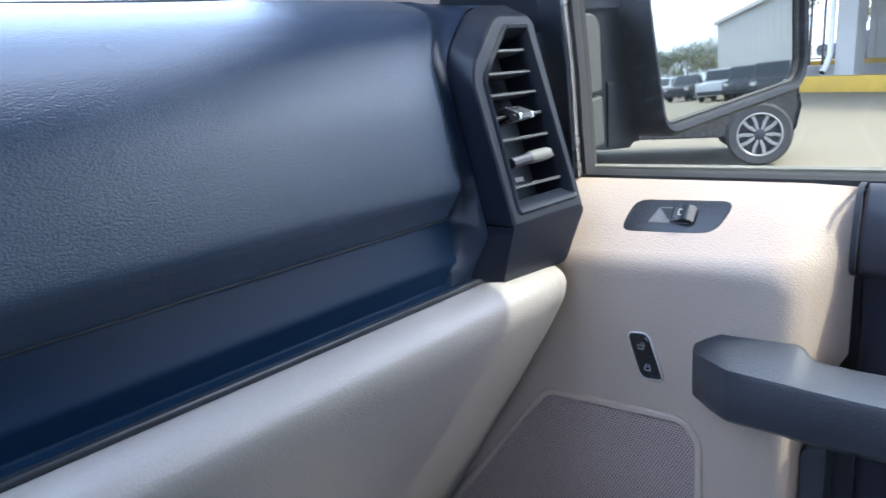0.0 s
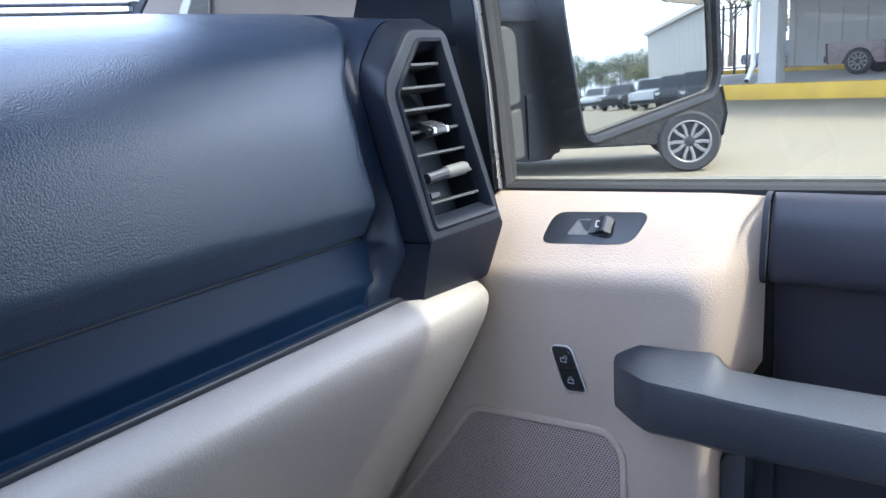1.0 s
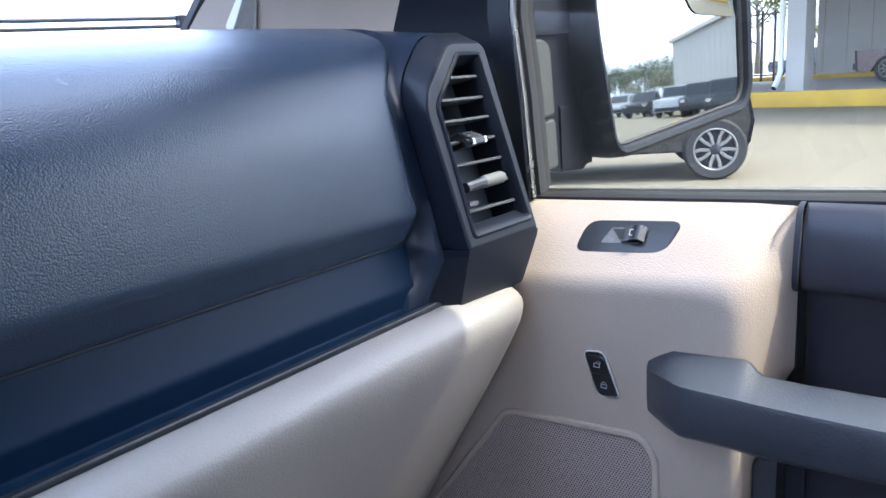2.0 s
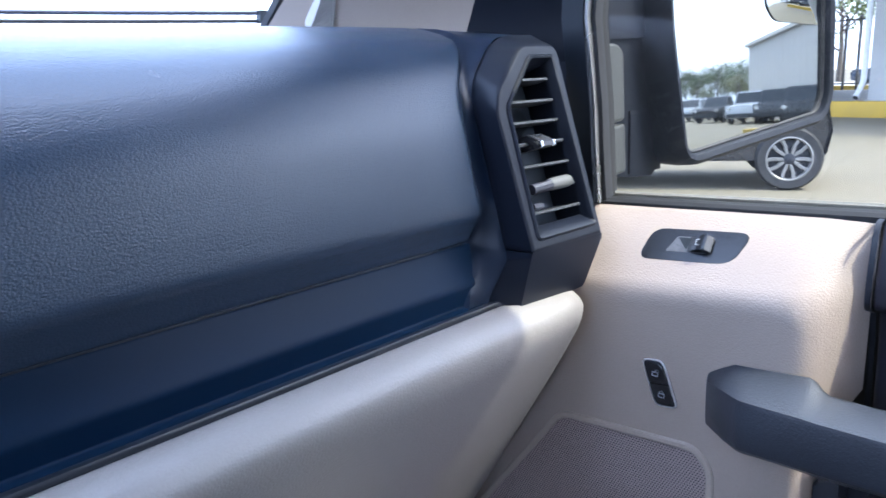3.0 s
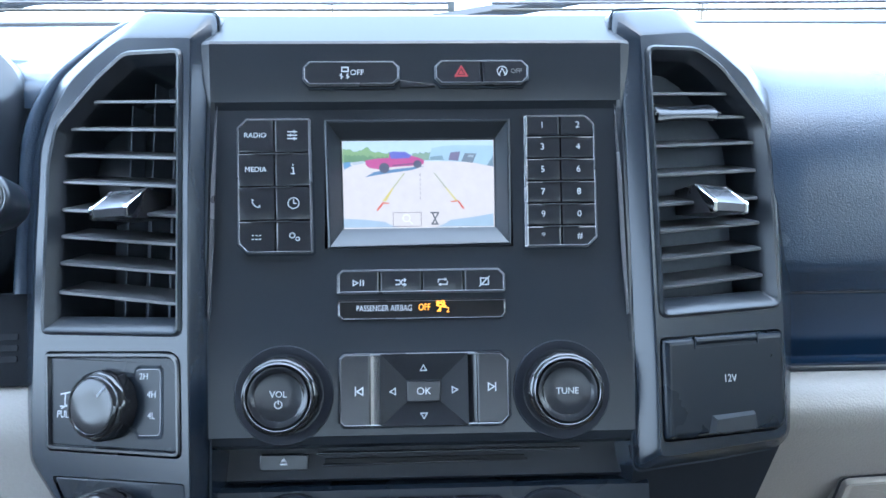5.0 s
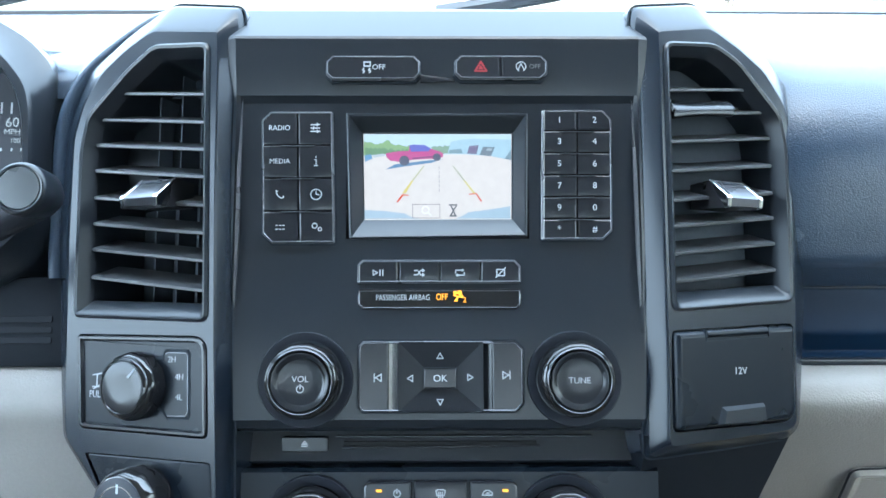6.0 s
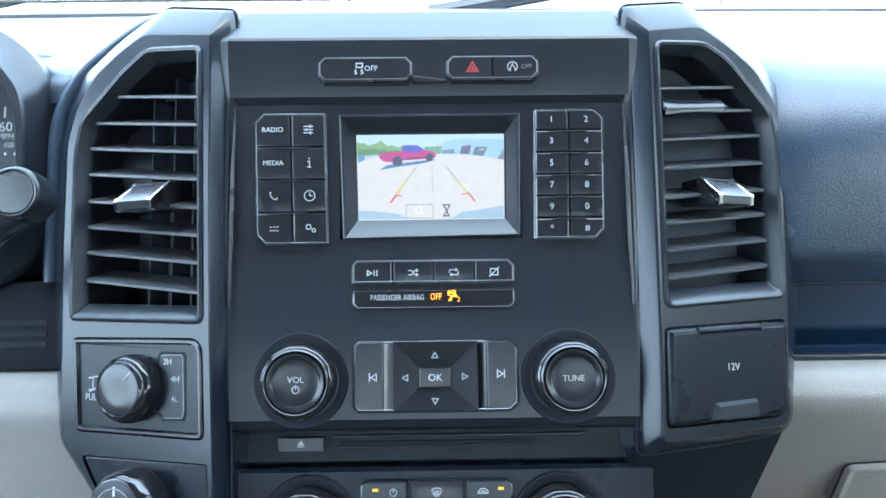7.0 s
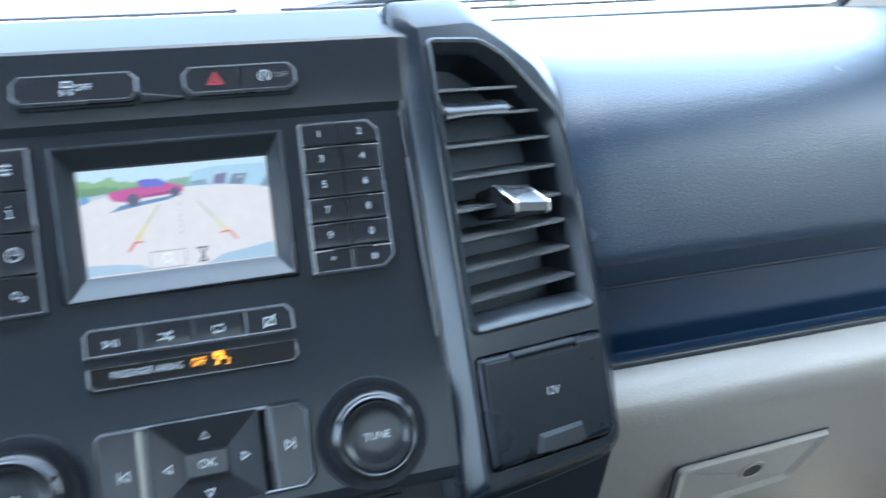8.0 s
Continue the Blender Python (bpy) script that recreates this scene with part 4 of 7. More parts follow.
def bank(u_lines, v_lines, marks, name, cut, lean):
    """Rows of keys with cut outer corners; lean narrows the bank downwards."""
    u_lines, v_lines = [u * 0.992 for u in u_lines], [v * 0.992 - 0.0008 for v in v_lines]
    n_r, n_c = len(v_lines) - 1, len(u_lines) - 1
    c0 = (u_lines[0] + u_lines[-1]) / 2
    sh = lambda u, v: u - lean * (v_lines[0] - v) * (1 if c0 > 0 else -1)
    full = cut_rect(u_lines[0], v_lines[-1], u_lines[-1], v_lines[0], *cut)
    well([(sh(u, v), v) for u, v in full], N_FACE + 0.0004, 0.0040)
    for r in range(n_r):
        for c in range(n_c):
            corner = [cut[i] if (r, c) == rc else 0 for i, rc in enumerate(((0, 0), (0, n_c - 1), (n_r - 1, n_c - 1), (n_r - 1, 0)))]
            poly = cut_rect(u_lines[c] + 0.0002, v_lines[r + 1] + 0.0002, u_lines[c + 1] - 0.0002, v_lines[r] - 0.0002, *corner)
            poly = [(sh(u, v), v) for u, v in poly]
            k = key(name, poly, N_FACE - 0.002, N_FACE + 0.0044, bev=0.0014)
            mark = marks[r][c]
            um, vm = (u_lines[c] + u_lines[c + 1]) / 2, (v_lines[r] + v_lines[r + 1]) / 2
            um = sh(um, vm)
            if mark.startswith("@"):
                part("icon", strokes(icon_lines(mark[1:], um, vm), 0.0006, N_FACE + 0.0044), PRINT, k)
            else:
                words(mark, 0.0046 if len(mark) > 1 else 0.0058, um, vm, N_FACE + 0.0044, PRINT, k)
            if c == 0 and name == "number_key":
                # highlight on the left bevel, painted as a silver sliver
                part("edge_highlight", loft([[(sh(u_lines[0], v) + a, v, N_FACE + n) for a, n in ((0.0000, 0.0016), (-0.0002, 0.0030), (0.0014, 0.0047), (0.0018, 0.0047))] for v in (v_lines[r + 1] + 0.0007, v_lines[r] - 0.0007)], True, True, False), SATIN, k, "bevelled key edge, highlight painted in silver", crisp=15)
            if c == 0 and r < n_r - 1:
                uc = sh(u_lines[1], v_lines[r + 1])
                part("ridge", prism([(uc - 0.0115, v_lines[r + 1] - 0.0004), (uc - 0.0100, v_lines[r + 1] - 0.0015), (uc + 0.0100, v_lines[r + 1] - 0.0015), (uc + 0.0115, v_lines[r + 1] - 0.0004)], N_FACE + 0.0036, N_FACE + 0.0052, 0.0004), BLACK_KEY, k)


bank([-0.1160, -0.0922, -0.0690], [0.0414, 0.0187, -0.0032, -0.0250, -0.0460], [["RADIO", "@sliders"], ["MEDIA", "@info"], ["@phone", "@clock"], ["@grid", "@gears"]], "menu_key", (0.006, 0.001, 0.001, 0.006), 0.028)
bank([0.0690, 0.0922, 0.1152], [0.0426, 0.0284, 0.0136, -0.0012, -0.0157, -0.0302, -0.0440], [["1", "2"], ["3", "4"], ["5", "6"], ["7", "8"], ["9", "0"], ["*", "#"]], "number_key", (0.001, 0.006, 0.006, 0.001), 0.018)

# row of media keys, airbag lamp strip
ROW_V = (-0.0722, -0.0572)
md = cut_rect(-0.0512, ROW_V[0], 0.0534, ROW_V[1], 0.003, 0.004, 0.001, 0.001)
well(md, N_FACE + 0.0004)
us = [-0.0512, -0.0249, 0.0013, 0.0273, 0.0534]
for c, mark in enumerate(("play", "shuffle", "repeat", "screen_off")):
    k = key("media_key", cut_rect(us[c] + 0.0002, ROW_V[0], us[c + 1] - 0.0002, ROW_V[1], 0.003 if c == 0 else 0, 0.004 if c == 3 else 0, 0, 0), N_FACE - 0.002, N_FACE + 0.0040)
    part("icon", strokes(icon_lines(mark, (us[c] + us[c + 1]) / 2, -0.0655), 0.0007, N_FACE + 0.0040), PRINT, k)
# painted highlight at the left end of the media row
part("edge_highlight", loft([[(a, v, N_FACE + n) for a, n in ((-0.0514, 0.0012), (-0.0514, 0.0026), (-0.0500, 0.0043), (-0.0496, 0.0043))] for v in (ROW_V[0] + 0.0006, ROW_V[1] - 0.0034)], True, True, False), SATIN, stack, "bevelled key edge, highlight painted in silver", crisp=15)
well(cut_rect(-0.0508, -0.0888, 0.0534, -0.0760, 0.001, 0.001, 0.003, 0.003), N_FACE + 0.0004, 0.0032)
lampstrip = key("airbag_lamp", cut_rect(-0.0508, -0.0888, 0.0534, -0.0760, 0.001, 0.001, 0.003, 0.003), N_FACE - 0.002, N_FACE + 0.0036, "black airbag lamp strip", 0.0010, GLOSS)
words("PASSENGER AIRBAG", 0.0052, -0.0222, -0.0815, N_FACE + 0.0036, PRINT, lampstrip, squeeze=0.74)
words("OFF", 0.0060, 0.0027, -0.0812, N_FACE + 0.0036, AMBER, lampstrip, "lit_word", squeeze=0.72)
part("lit_icon", strokes([[(0.0110, -0.0836), (0.0152, -0.0786)], [(0.0104, -0.0800), (0.0124, -0.0806), (0.0124, -0.0836)], [(0.0112, -0.0786), (0.0140, -0.0788)], [(0.0128, -0.0806), (0.0156, -0.0812)], [(0.0146, -0.0796), (0.0160, -0.0806)]] + [ring_line(0.0140, -0.0782, 0.0010, seg=8), ring_line(0.0112, -0.0784, 0.0008, seg=8)], 0.0008, N_FACE + 0.0036), AMBER, lampstrip)
words("2", 0.0046, 0.0172, -0.0830, N_FACE + 0.0036, AMBER, lampstrip, "lit_word")

# screen in its sloping bezel
BEZEL = [(-0.0590, 0.0388), (0.0585, 0.0388), (0.0570, -0.0410), (-0.0560, -0.0425)]
SCR = [(-0.0495, 0.0282), (0.0495, 0.0282), (0.0488, -0.0292), (-0.0480, -0.0296)]
bez = part("screen_bezel", loft([at(inset(BEZEL, -0.001), N_FACE - 0.002), at(inset(BEZEL, -0.001), N_FACE + 0.0016), at(BEZEL, N_FACE + 0.0022), at(inset(BEZEL, 0.001), N_FACE + 0.0018), at(inset(SCR, -0.0012), -0.0030), at(inset(SCR, -0.0002), -0.0034), at(SCR, -0.0042)]), BLACK, stack, "sloping black screen bezel", crisp=18)


def lit(name, color, power=0.08):
    m = bpy.data.materials.new(name)
    m.use_nodes = True
    t, link = m.node_tree.nodes, m.node_tree.links.new
    b = t["Principled BSDF"]
    b.inputs["Base Color"].default_value, b.inputs["Roughness"].default_value = (0.02, 0.02, 0.02, 1), 0.25
    nz, ramp, where = t.new("ShaderNodeTexNoise"), t.new("ShaderNodeValToRGB"), t.new("ShaderNodeTexCoord")
    nz.inputs["Scale"].default_value, nz.inputs["Detail"].default_value = 180, 4
    ramp.color_ramp.elements[0].color = (*(c * 0.86 for c in color), 1)
    ramp.color_ramp.elements[1].color = (*color, 1)
    link(where.outputs["Object"], nz.inputs["Vector"])
    link(nz.outputs["Fac"], ramp.inputs["Fac"])
    link(ramp.outputs["Color"], b.inputs["Emission Color"])
    b.inputs["Emission Strength"].default_value = power
    return m


N_SCR = -0.0040
view = part("display", prism(inset(SCR, -0.0008), N_SCR - 0.001, N_SCR), lit("display, pale paving", (0.95, 0.83, 0.78), 0.070), bez, "lit reversing camera picture")


def shown(name, poly, color, level, power=0.072):
    part(name, prism(poly, N_SCR + 0.00008 * level - 0.00002, N_SCR + 0.00008 * level), lit("display, " + name.replace("_", " "), color, power), view)


def scr(*pts):
    """Points of the picture on the display, in hundredths of its width and height."""
    return [(-0.0492 + 0.0984 * a / 100, 0.0281 - 0.0573 * b / 100) for a, b in pts]


def hedge(a0, a1, top, rough, base, seed):
    """A strip of woodland with an uneven upper edge."""
    r = random.Random(seed)
    n = int((a1 - a0) / 1.2)
    up = [(a0 + (a1 - a0) * k / n, top(k / n) + r.uniform(-rough, rough)) for k in range(n + 1)]
    return scr(*([(a1, base(1.0)), (a0, base(0.0))] + up))


shown("shown_sky", scr((0, 0), (100, 0), (100, 24), (60, 24), (0, 26)), (0.72, 0.84, 0.90), 1)
shown("shown_woodland", hedge(0, 32, lambda t: 10 + 4 * t - 4 * math.exp(-((t - 0.52) / 0.1) ** 2), 1.6, lambda t: 25 - 2 * t, 4), (0.36, 0.52, 0.26), 2)
shown("shown_shaded_wood", hedge(1, 30, lambda t: 17 + 2 * t, 1.8, lambda t: 25 - 2 * t, 7), (0.22, 0.36, 0.20), 3)
shown("shown_far_wood", hedge(46, 60, lambda t: 15 - 1.5 * t, 1.2, lambda t: 23, 9), (0.34, 0.46, 0.34), 2)
shown("shown_parked_row", scr((0.5, 25), (5, 24), (6, 29), (1, 33)), (0.22, 0.40, 0.62), 4)
shown("shown_parked_row", scr((6, 25), (14, 23), (14, 26), (7, 28)), (0.62, 0.66, 0.70), 4)
shown("shown_hall", scr((59, 9), (66, 6.5), (75, 5.5), (100, 6.5), (100, 31), (86, 26), (66, 23.5), (57, 22)), (0.54, 0.70, 0.80), 3)
shown("shown_hall_foot", scr((58, 19), (66, 17.5), (67, 23), (58, 23)), (0.30, 0.40, 0.46), 4)
shown("shown_gate", scr((71.5, 14), (78, 13), (76.5, 24), (70, 23)), (0.26, 0.22, 0.34), 4)
shown("shown_gate", scr((81, 15), (89, 15.5), (86, 26.5), (78.5, 24.5)), (0.24, 0.28, 0.34), 4)
shown("shown_gate_light", scr((83.5, 17), (87, 17.2), (86.5, 20), (82.8, 19.6)), (0.50, 0.56, 0.60), 5)
shown("shown_gate", scr((100, 18), (100, 31), (95.5, 29.5)), (0.26, 0.34, 0.40), 4)
shown("shown_truck_shadow", scr((15, 42), (21, 36), (40, 32), (54, 29.5), (46, 34), (27, 38.5)), (0.18, 0.30, 0.48), 4)
shown("shown_truck", scr((14.8, 23), (23, 20.5), (30.5, 20), (31, 13.5), (33.5, 12.5), (41.5, 13), (45.5, 17.5), (51, 20.5), (54, 23), (53.5, 27.5), (48, 29), (33, 30.5), (24, 33), (18, 31.5), (15.6, 28)), (0.66, 0.12, 0.34), 5)
shown("shown_cab", scr((30.8, 13.5), (33.5, 12.5), (41.5, 13), (45.5, 17.3), (44, 20.5), (32, 21)), (0.20, 0.20, 0.62), 6)
shown("shown_truck_sill", scr((33, 28), (47, 26), (47, 27.6), (33, 30)), (0.30, 0.10, 0.24), 6)
for a, b, r in ((27.5, 31.5, 0.0034), (49.5, 27.5, 0.0027)):
    shown("shown_wheel", disc(*scr((a, b))[0], r, 14), (0.14, 0.14, 0.20), 6)
shown("shown_bumper", scr((1, 89.5), (14, 90.5), (28, 93.5), (32, 97.5), (38, 99.5), (1, 99.5)), (0.52, 0.62, 0.72), 2)
shown("shown_bumper", scr((62, 99.5), (66, 97), (71, 92), (85, 89), (99, 85), (99, 99.5)), (0.50, 0.61, 0.71), 2)
for pts, col in ((((40.2, 38), (41.2, 38), (33.8, 55), (32.6, 55)), (0.62, 0.60, 0.34)), (((32.6, 55), (33.8, 55), (28.6, 70), (26.0, 70)), (0.88, 0.70, 0.22)), (((60.0, 38), (61.0, 38), (68.6, 55), (67.4, 55)), (0.56, 0.56, 0.40)), (((67.4, 55), (68.6, 55), (75.6, 70), (74.0, 70)), (0.86, 0.72, 0.26)), (((26.2, 71), (27.3, 72), (23.2, 81), (22.3, 80)), (0.86, 0.10, 0.05)), (((26.2, 71), (30.6, 71.8), (30.6, 73), (26.2, 72.6)), (0.86, 0.14, 0.06)), (((75.4, 70), (76.4, 70), (80.0, 79), (79.1, 80)), (0.86, 0.10, 0.05)), (((71.2, 70.6), (75.8, 69.6), (75.8, 71), (71.2, 71.8)), (0.86, 0.14, 0.06))):
    shown("guide_line", scr(*pts), col, 7)
for k in range(6):
    shown("guide_dash", [(0.0009, 0.006 - k * 0.003), (0.0013, 0.006 - k * 0.003), (0.0013, 0.0042 - k * 0.003), (0.0009, 0.0042 - k * 0.003)], (0.34, 0.34, 0.36), 7)
INK = lit("display, dark symbol", (0.05, 0.05, 0.06), 0.2)
part("shown_button", strokes([[(-0.0165, -0.0195), (0.0015, -0.0195), (0.0015, -0.0285), (-0.0165, -0.0285), (-0.0165, -0.0195)]], 0.0003, N_SCR + 0.0005, 0.00005), INK, view)
part("shown_lens", strokes([ring_line(-0.0080, -0.0232, 0.0023, seg=14), [(-0.0063, -0.0248), (-0.0040, -0.0272)]], 0.0004, N_SCR + 0.0005, 0.00005), lit("display, grey symbol", (0.45, 0.45, 0.46), 0.2), view)
part("shown_symbol", strokes([[(0.0078, -0.0198), (0.0125, -0.0198)], [(0.0085, -0.0272), (0.0122, -0.0272)], [(0.0085, -0.0272), (0.0125, -0.0202)], [(0.0088, -0.0202), (0.0118, -0.0268)]], 0.0009, N_SCR + 0.0005, 0.00005), INK, view)

# navigation pad
NV0, NV1 = -0.1528, -0.1090
pad_all = cut_rect(-0.0497, NV0, 0.0538, NV1, 0.003, 0.005, 0.005, 0.003)
well(pad_all, 0.0078)
N_NAV = 0.0070
k = key("previous_key", cut_rect(-0.0497, NV0, -0.0305, NV1, 0.003, 0, 0, 0.003), N_NAV - 0.002, N_NAV + 0.0045)
part("icon", strokes(icon_lines("prev", -0.0375, -0.1315), 0.0007, N_NAV + 0.0045), PRINT, k)
# silver colour paints the highlight on this slope; its twin stays black
part("ramp", loft([[(-0.0305, NV0, N_NAV), (-0.0305, NV0, N_NAV + 0.0045), (-0.0252, NV0 + 0.0006, N_NAV + 0.0008), (-0.0252, NV0 + 0.0006, N_NAV)], [(-0.0305, NV1, N_NAV), (-0.0305, NV1, N_NAV + 0.0045), (-0.0252, NV1 - 0.0006, N_NAV + 0.0008), (-0.0252, NV1 - 0.0006, N_NAV)]], True, True), SATIN, k, "sloping key edge, highlight painted in silver")
k = key("next_key", cut_rect(0.0338, NV0 + 0.0006, 0.0538, NV1 + 0.0005, 0, 0.005, 0.005, 0), N_NAV - 0.002, N_NAV + 0.0045)
part("icon", strokes(icon_lines("next", 0.0430, -0.1300), 0.0007, N_NAV + 0.0045), PRINT, k)
part("ramp", loft([[(0.0338, NV0, N_NAV), (0.0338, NV0, N_NAV + 0.0045), (0.0288, NV0, N_NAV + 0.0008), (0.0288, NV0, N_NAV)], [(0.0338, NV1, N_NAV), (0.0338, NV1, N_NAV + 0.0045), (0.0288, NV1, N_NAV + 0.0008), (0.0288, NV1, N_NAV)]], True, True), BLACK_KEY, k)
o = [(-0.0246, NV0 + 0.0004), (0.0284, NV0 + 0.0004), (0.0284, NV1 - 0.0004), (-0.0246, NV1 - 0.0004)]
c = [(-0.0090, -0.1388), (0.0120, -0.1388), (0.0120, -0.1254), (-0.0090, -0.1254)]
for name, i, mark, p in (("down_key", 0, "down", (0.0015, -0.1466)), ("right_key", 1, "right", (0.0203, -0.1315)), ("up_key", 2, "up", (0.0015, -0.1182)), ("left_key", 3, "left", (-0.0172, -0.1320))):
    j = (i + 1) % 4
    q = [(*o[i], N_NAV + 0.0050), (*o[j], N_NAV + 0.0050), (*c[j], N_NAV + 0.0012), (*c[i], N_NAV + 0.0012)]
    k = part(name, loft([[(x, y, N_NAV - 0.002) for x, y, _ in q], q], True, True), BLACK_KEY, stack)
    mid = (N_NAV + 0.0050 + N_NAV + 0.0012) / 2
    ic = part("icon", strokes(icon_lines(mark, 0, 0), 0.0006, 0, 0.0002), PRINT, k)
    dirv = Vector(((c[i][0] + c[j][0] - o[i][0] - o[j][0]) / 2, (c[i][1] + c[j][1] - o[i][1] - o[j][1]) / 2, -0.0038))
    t = ((Vector(p) - (Vector(o[i]) + Vector(o[j])) / 2).dot(dirv.xy)) / dirv.xy.length_squared
    side = Vector((-dirv.y, dirv.x, 0)).normalized()
    nrm = side.cross(dirv).normalized()
    nrm = nrm if nrm.z > 0 else -nrm
    ic.matrix_basis = Matrix.Translation((p[0], p[1], N_NAV + 0.0050 - 0.0038 * t)) @ Vector((0, 0, 1)).rotation_difference(nrm).to_matrix().to_4x4()
k = key("ok_key", rounded(inset(c, 0.0004), 0.0006), N_NAV - 0.002, N_NAV + 0.0030, bev=0.0008)
words("OK", 0.0062, 0.0016, -0.1322, N_NAV + 0.0030, PRINT, k)


def knob(name, u, v, n, word, icon):
    base = part(name, lathe([(0.0300, n - 0.004), (0.0300, n + 0.0012), (0.0294, n + 0.0020), (0.0282, n + 0.0018), (0.0240, n + 0.0002), (0.0236, n - 0.002)], 64, u, v, caps=False), BLACK_DARK, stack, "gloss black turning knob with smooth rim", crisp=50)
    part("grip", lathe([(0.0234, n - 0.002), (0.0233, n + 0.008), (0.0231, n + 0.0130), (0.0225, n + 0.0162), (0.0216, n + 0.0176), (0.0208, n + 0.0180)], 72, u, v, wave=0.006, waves=14, caps=False), GLOSS, base, crisp=50)
    part("rim", lathe([(0.0209, n + 0.0166), (0.0208, n + 0.0190), (0.0203, n + 0.0202), (0.0193, n + 0.0208), (0.0186, n + 0.0204), (0.0184, n + 0.0180)], 64, u, v, caps=False), DARK_CHROME, base, "thin polished rim", crisp=60)
    cap = part("cap", lathe([(0.0181, n + 0.015), (0.0180, n + 0.0196), (0.0174, n + 0.0206), (0.0164, n + 0.0205), (0.0144, n + 0.0188), (0.0134, n + 0.0184), (0.006, n + 0.0183), (0.001, n + 0.0183)], 64, u, v), BLACK_KEY, base, "dished black cap", crisp=60)
    words(word, 0.0053, u, v + (0.0016 if icon else 0.0), n + 0.0184, PRINT, cap, h=0.0004)
    if icon:
        part("icon", strokes(icon_lines(icon, u, v - 0.0042), 0.0006, n + 0.0184, 0.0003), PRINT, cap)


knob("volume_knob", -0.0832, -0.1330, 0.0070, "VOL", "power")
knob("tune_knob", 0.0862, -0.1325, 0.0070, "TUNE", None)

# eject key, climate keys and knobs
k = key("eject_key", rounded([(-0.1005, -0.1800), (-0.0705, -0.1800), (-0.0705, -0.1702), (-0.1005, -0.1702)], 0.0022), -0.014, -0.0060, bev=0.0009)
part("icon", strokes(icon_lines("eject", -0.0855, -0.1745), 0.0008, -0.0060), PRINT, k)
for name, u0, u1, mark in (("auto_key", -0.0465, -0.0165, "power"), ("defrost_key", -0.0150, 0.0185, "defrost"), ("recirculation_key", 0.0200, 0.0500, "car")):
    k = key(name, cut_rect(u0, -0.2180, u1, -0.1962, 0.003 if u0 < -0.04 else 0, 0.003 if u1 > 0.04 else 0), -0.002, 0.0045)
    uu = (u0 + u1) / 2 + (0.006 if mark == "power" else -0.004 if mark == "car" else 0)
    part("icon", strokes(icon_lines(mark, uu, -0.2035), 0.0007, 0.0045), PRINT, k)
    if mark != "defrost":
        s = -1 if mark == "power" else 1
        part("lamp", prism([(uu + s * 0.0095, -0.2025), (uu + s * 0.0130, -0.2025), (uu + s * 0.0130, -0.2010), (uu + s * 0.0095, -0.2010)], 0.0045, 0.0048), AMBER, k)
knob("temperature_knob", -0.0790, -0.2225, 0.0010, "I", None)
knob("fan_knob", 0.0795, -0.2225, 0.0010, "I", None)


# ---- vent pods on both sides of the stack: a out to the side, v up ----
POD_TURN = 19.8


def pod(sx, label, outline, front, vent):
    m = STACK @ Matrix.Translation((sx * 0.14, 0, 0.017)) @ Matrix.Rotation(radians(POD_TURN) * sx, 4, "Y")
    ob = thing("vent_pod", label, "air vent", m, "vent pods of the centre stack")
    mir = lambda poly: [(sx * a, v) for a, v in poly]
    out, flat = mir(rounded(outline, 0.006, 4)), mir(rounded(front, 0.006, 4))
    win = mir(rounded(vent, 0.007, 4))
    mid = lambda k: [(p[0] + (q[0] - p[0]) * k, p[1] + (q[1] - p[1]) * k) for p, q in zip(out, flat)]
    bm = loft([at(inset(out, -0.006), -0.16), at(inset(out, -0.002), -0.05), at(out, -0.0165), at(mid(0.03), -0.0135), at(mid(0.09), -0.0112), at(mid(0.18), -0.0094), at(mid(0.84), -0.0014), at(mid(0.93), -0.0004), at(flat, 0.0)])
    part("seam", tube(at(inset(out, -0.0006), -0.0150) + at(inset(out, -0.0006), -0.0150)[:2], 0.0008, 6), GAP, ob)
    return ob, mir, flat, win, bm


VENT = [(0.008, 0.085), (0.049, 0.0895), (0.069, 0.080), (0.104, 0.045), (0.1075, 0.023), (0.1065, -0.0835), (0.0078, -0.0905)]
OUT_R = [(-0.008, 0.100), (-0.006, 0.113), (0.044, 0.1226), (0.0762, 0.1087), (0.1086, 0.0886), (0.1273, 0.0688), (0.1338, 0.0475), (0.134, -0.002), (0.1297, -0.0893), (0.1193, -0.1689), (0.1090, -0.1765), (0.060, -0.1800), (-0.0060, -0.1830), (-0.0058, -0.165), (-0.0045, -0.1307), (-0.0038, -0.0131), (-0.0038, 0.071)]
FRONT_R = [(0.0045, 0.088), (0.0050, 0.0915), (0.0464, 0.0997), (0.0696, 0.0885), (0.0915, 0.0746), (0.1067, 0.0540), (0.1105, 0.0356), (0.1105, -0.0059), (0.1085, -0.0895), (0.1040, -0.1640), (0.0985, -0.1680), (0.060, -0.1705), (0.0030, -0.1735), (0.0035, -0.160), (0.0045, -0.13), (0.0050, -0.013), (0.0047, 0.071)]
OUT_L = [(-0.008, 0.100), (-0.006, 0.112), (0.048, 0.1221), (0.082, 0.1065), (0.1191, 0.083), (0.1309, 0.0592), (0.1395, 0.030), (0.1412, -0.0393), (0.1315, -0.1446), (0.1274, -0.1750), (0.090, -0.216), (0.055, -0.30), (-0.015, -0.30), (-0.0085, -0.20), (-0.0065, -0.107), (-0.0030, 0.0), (-0.003, 0.07)]
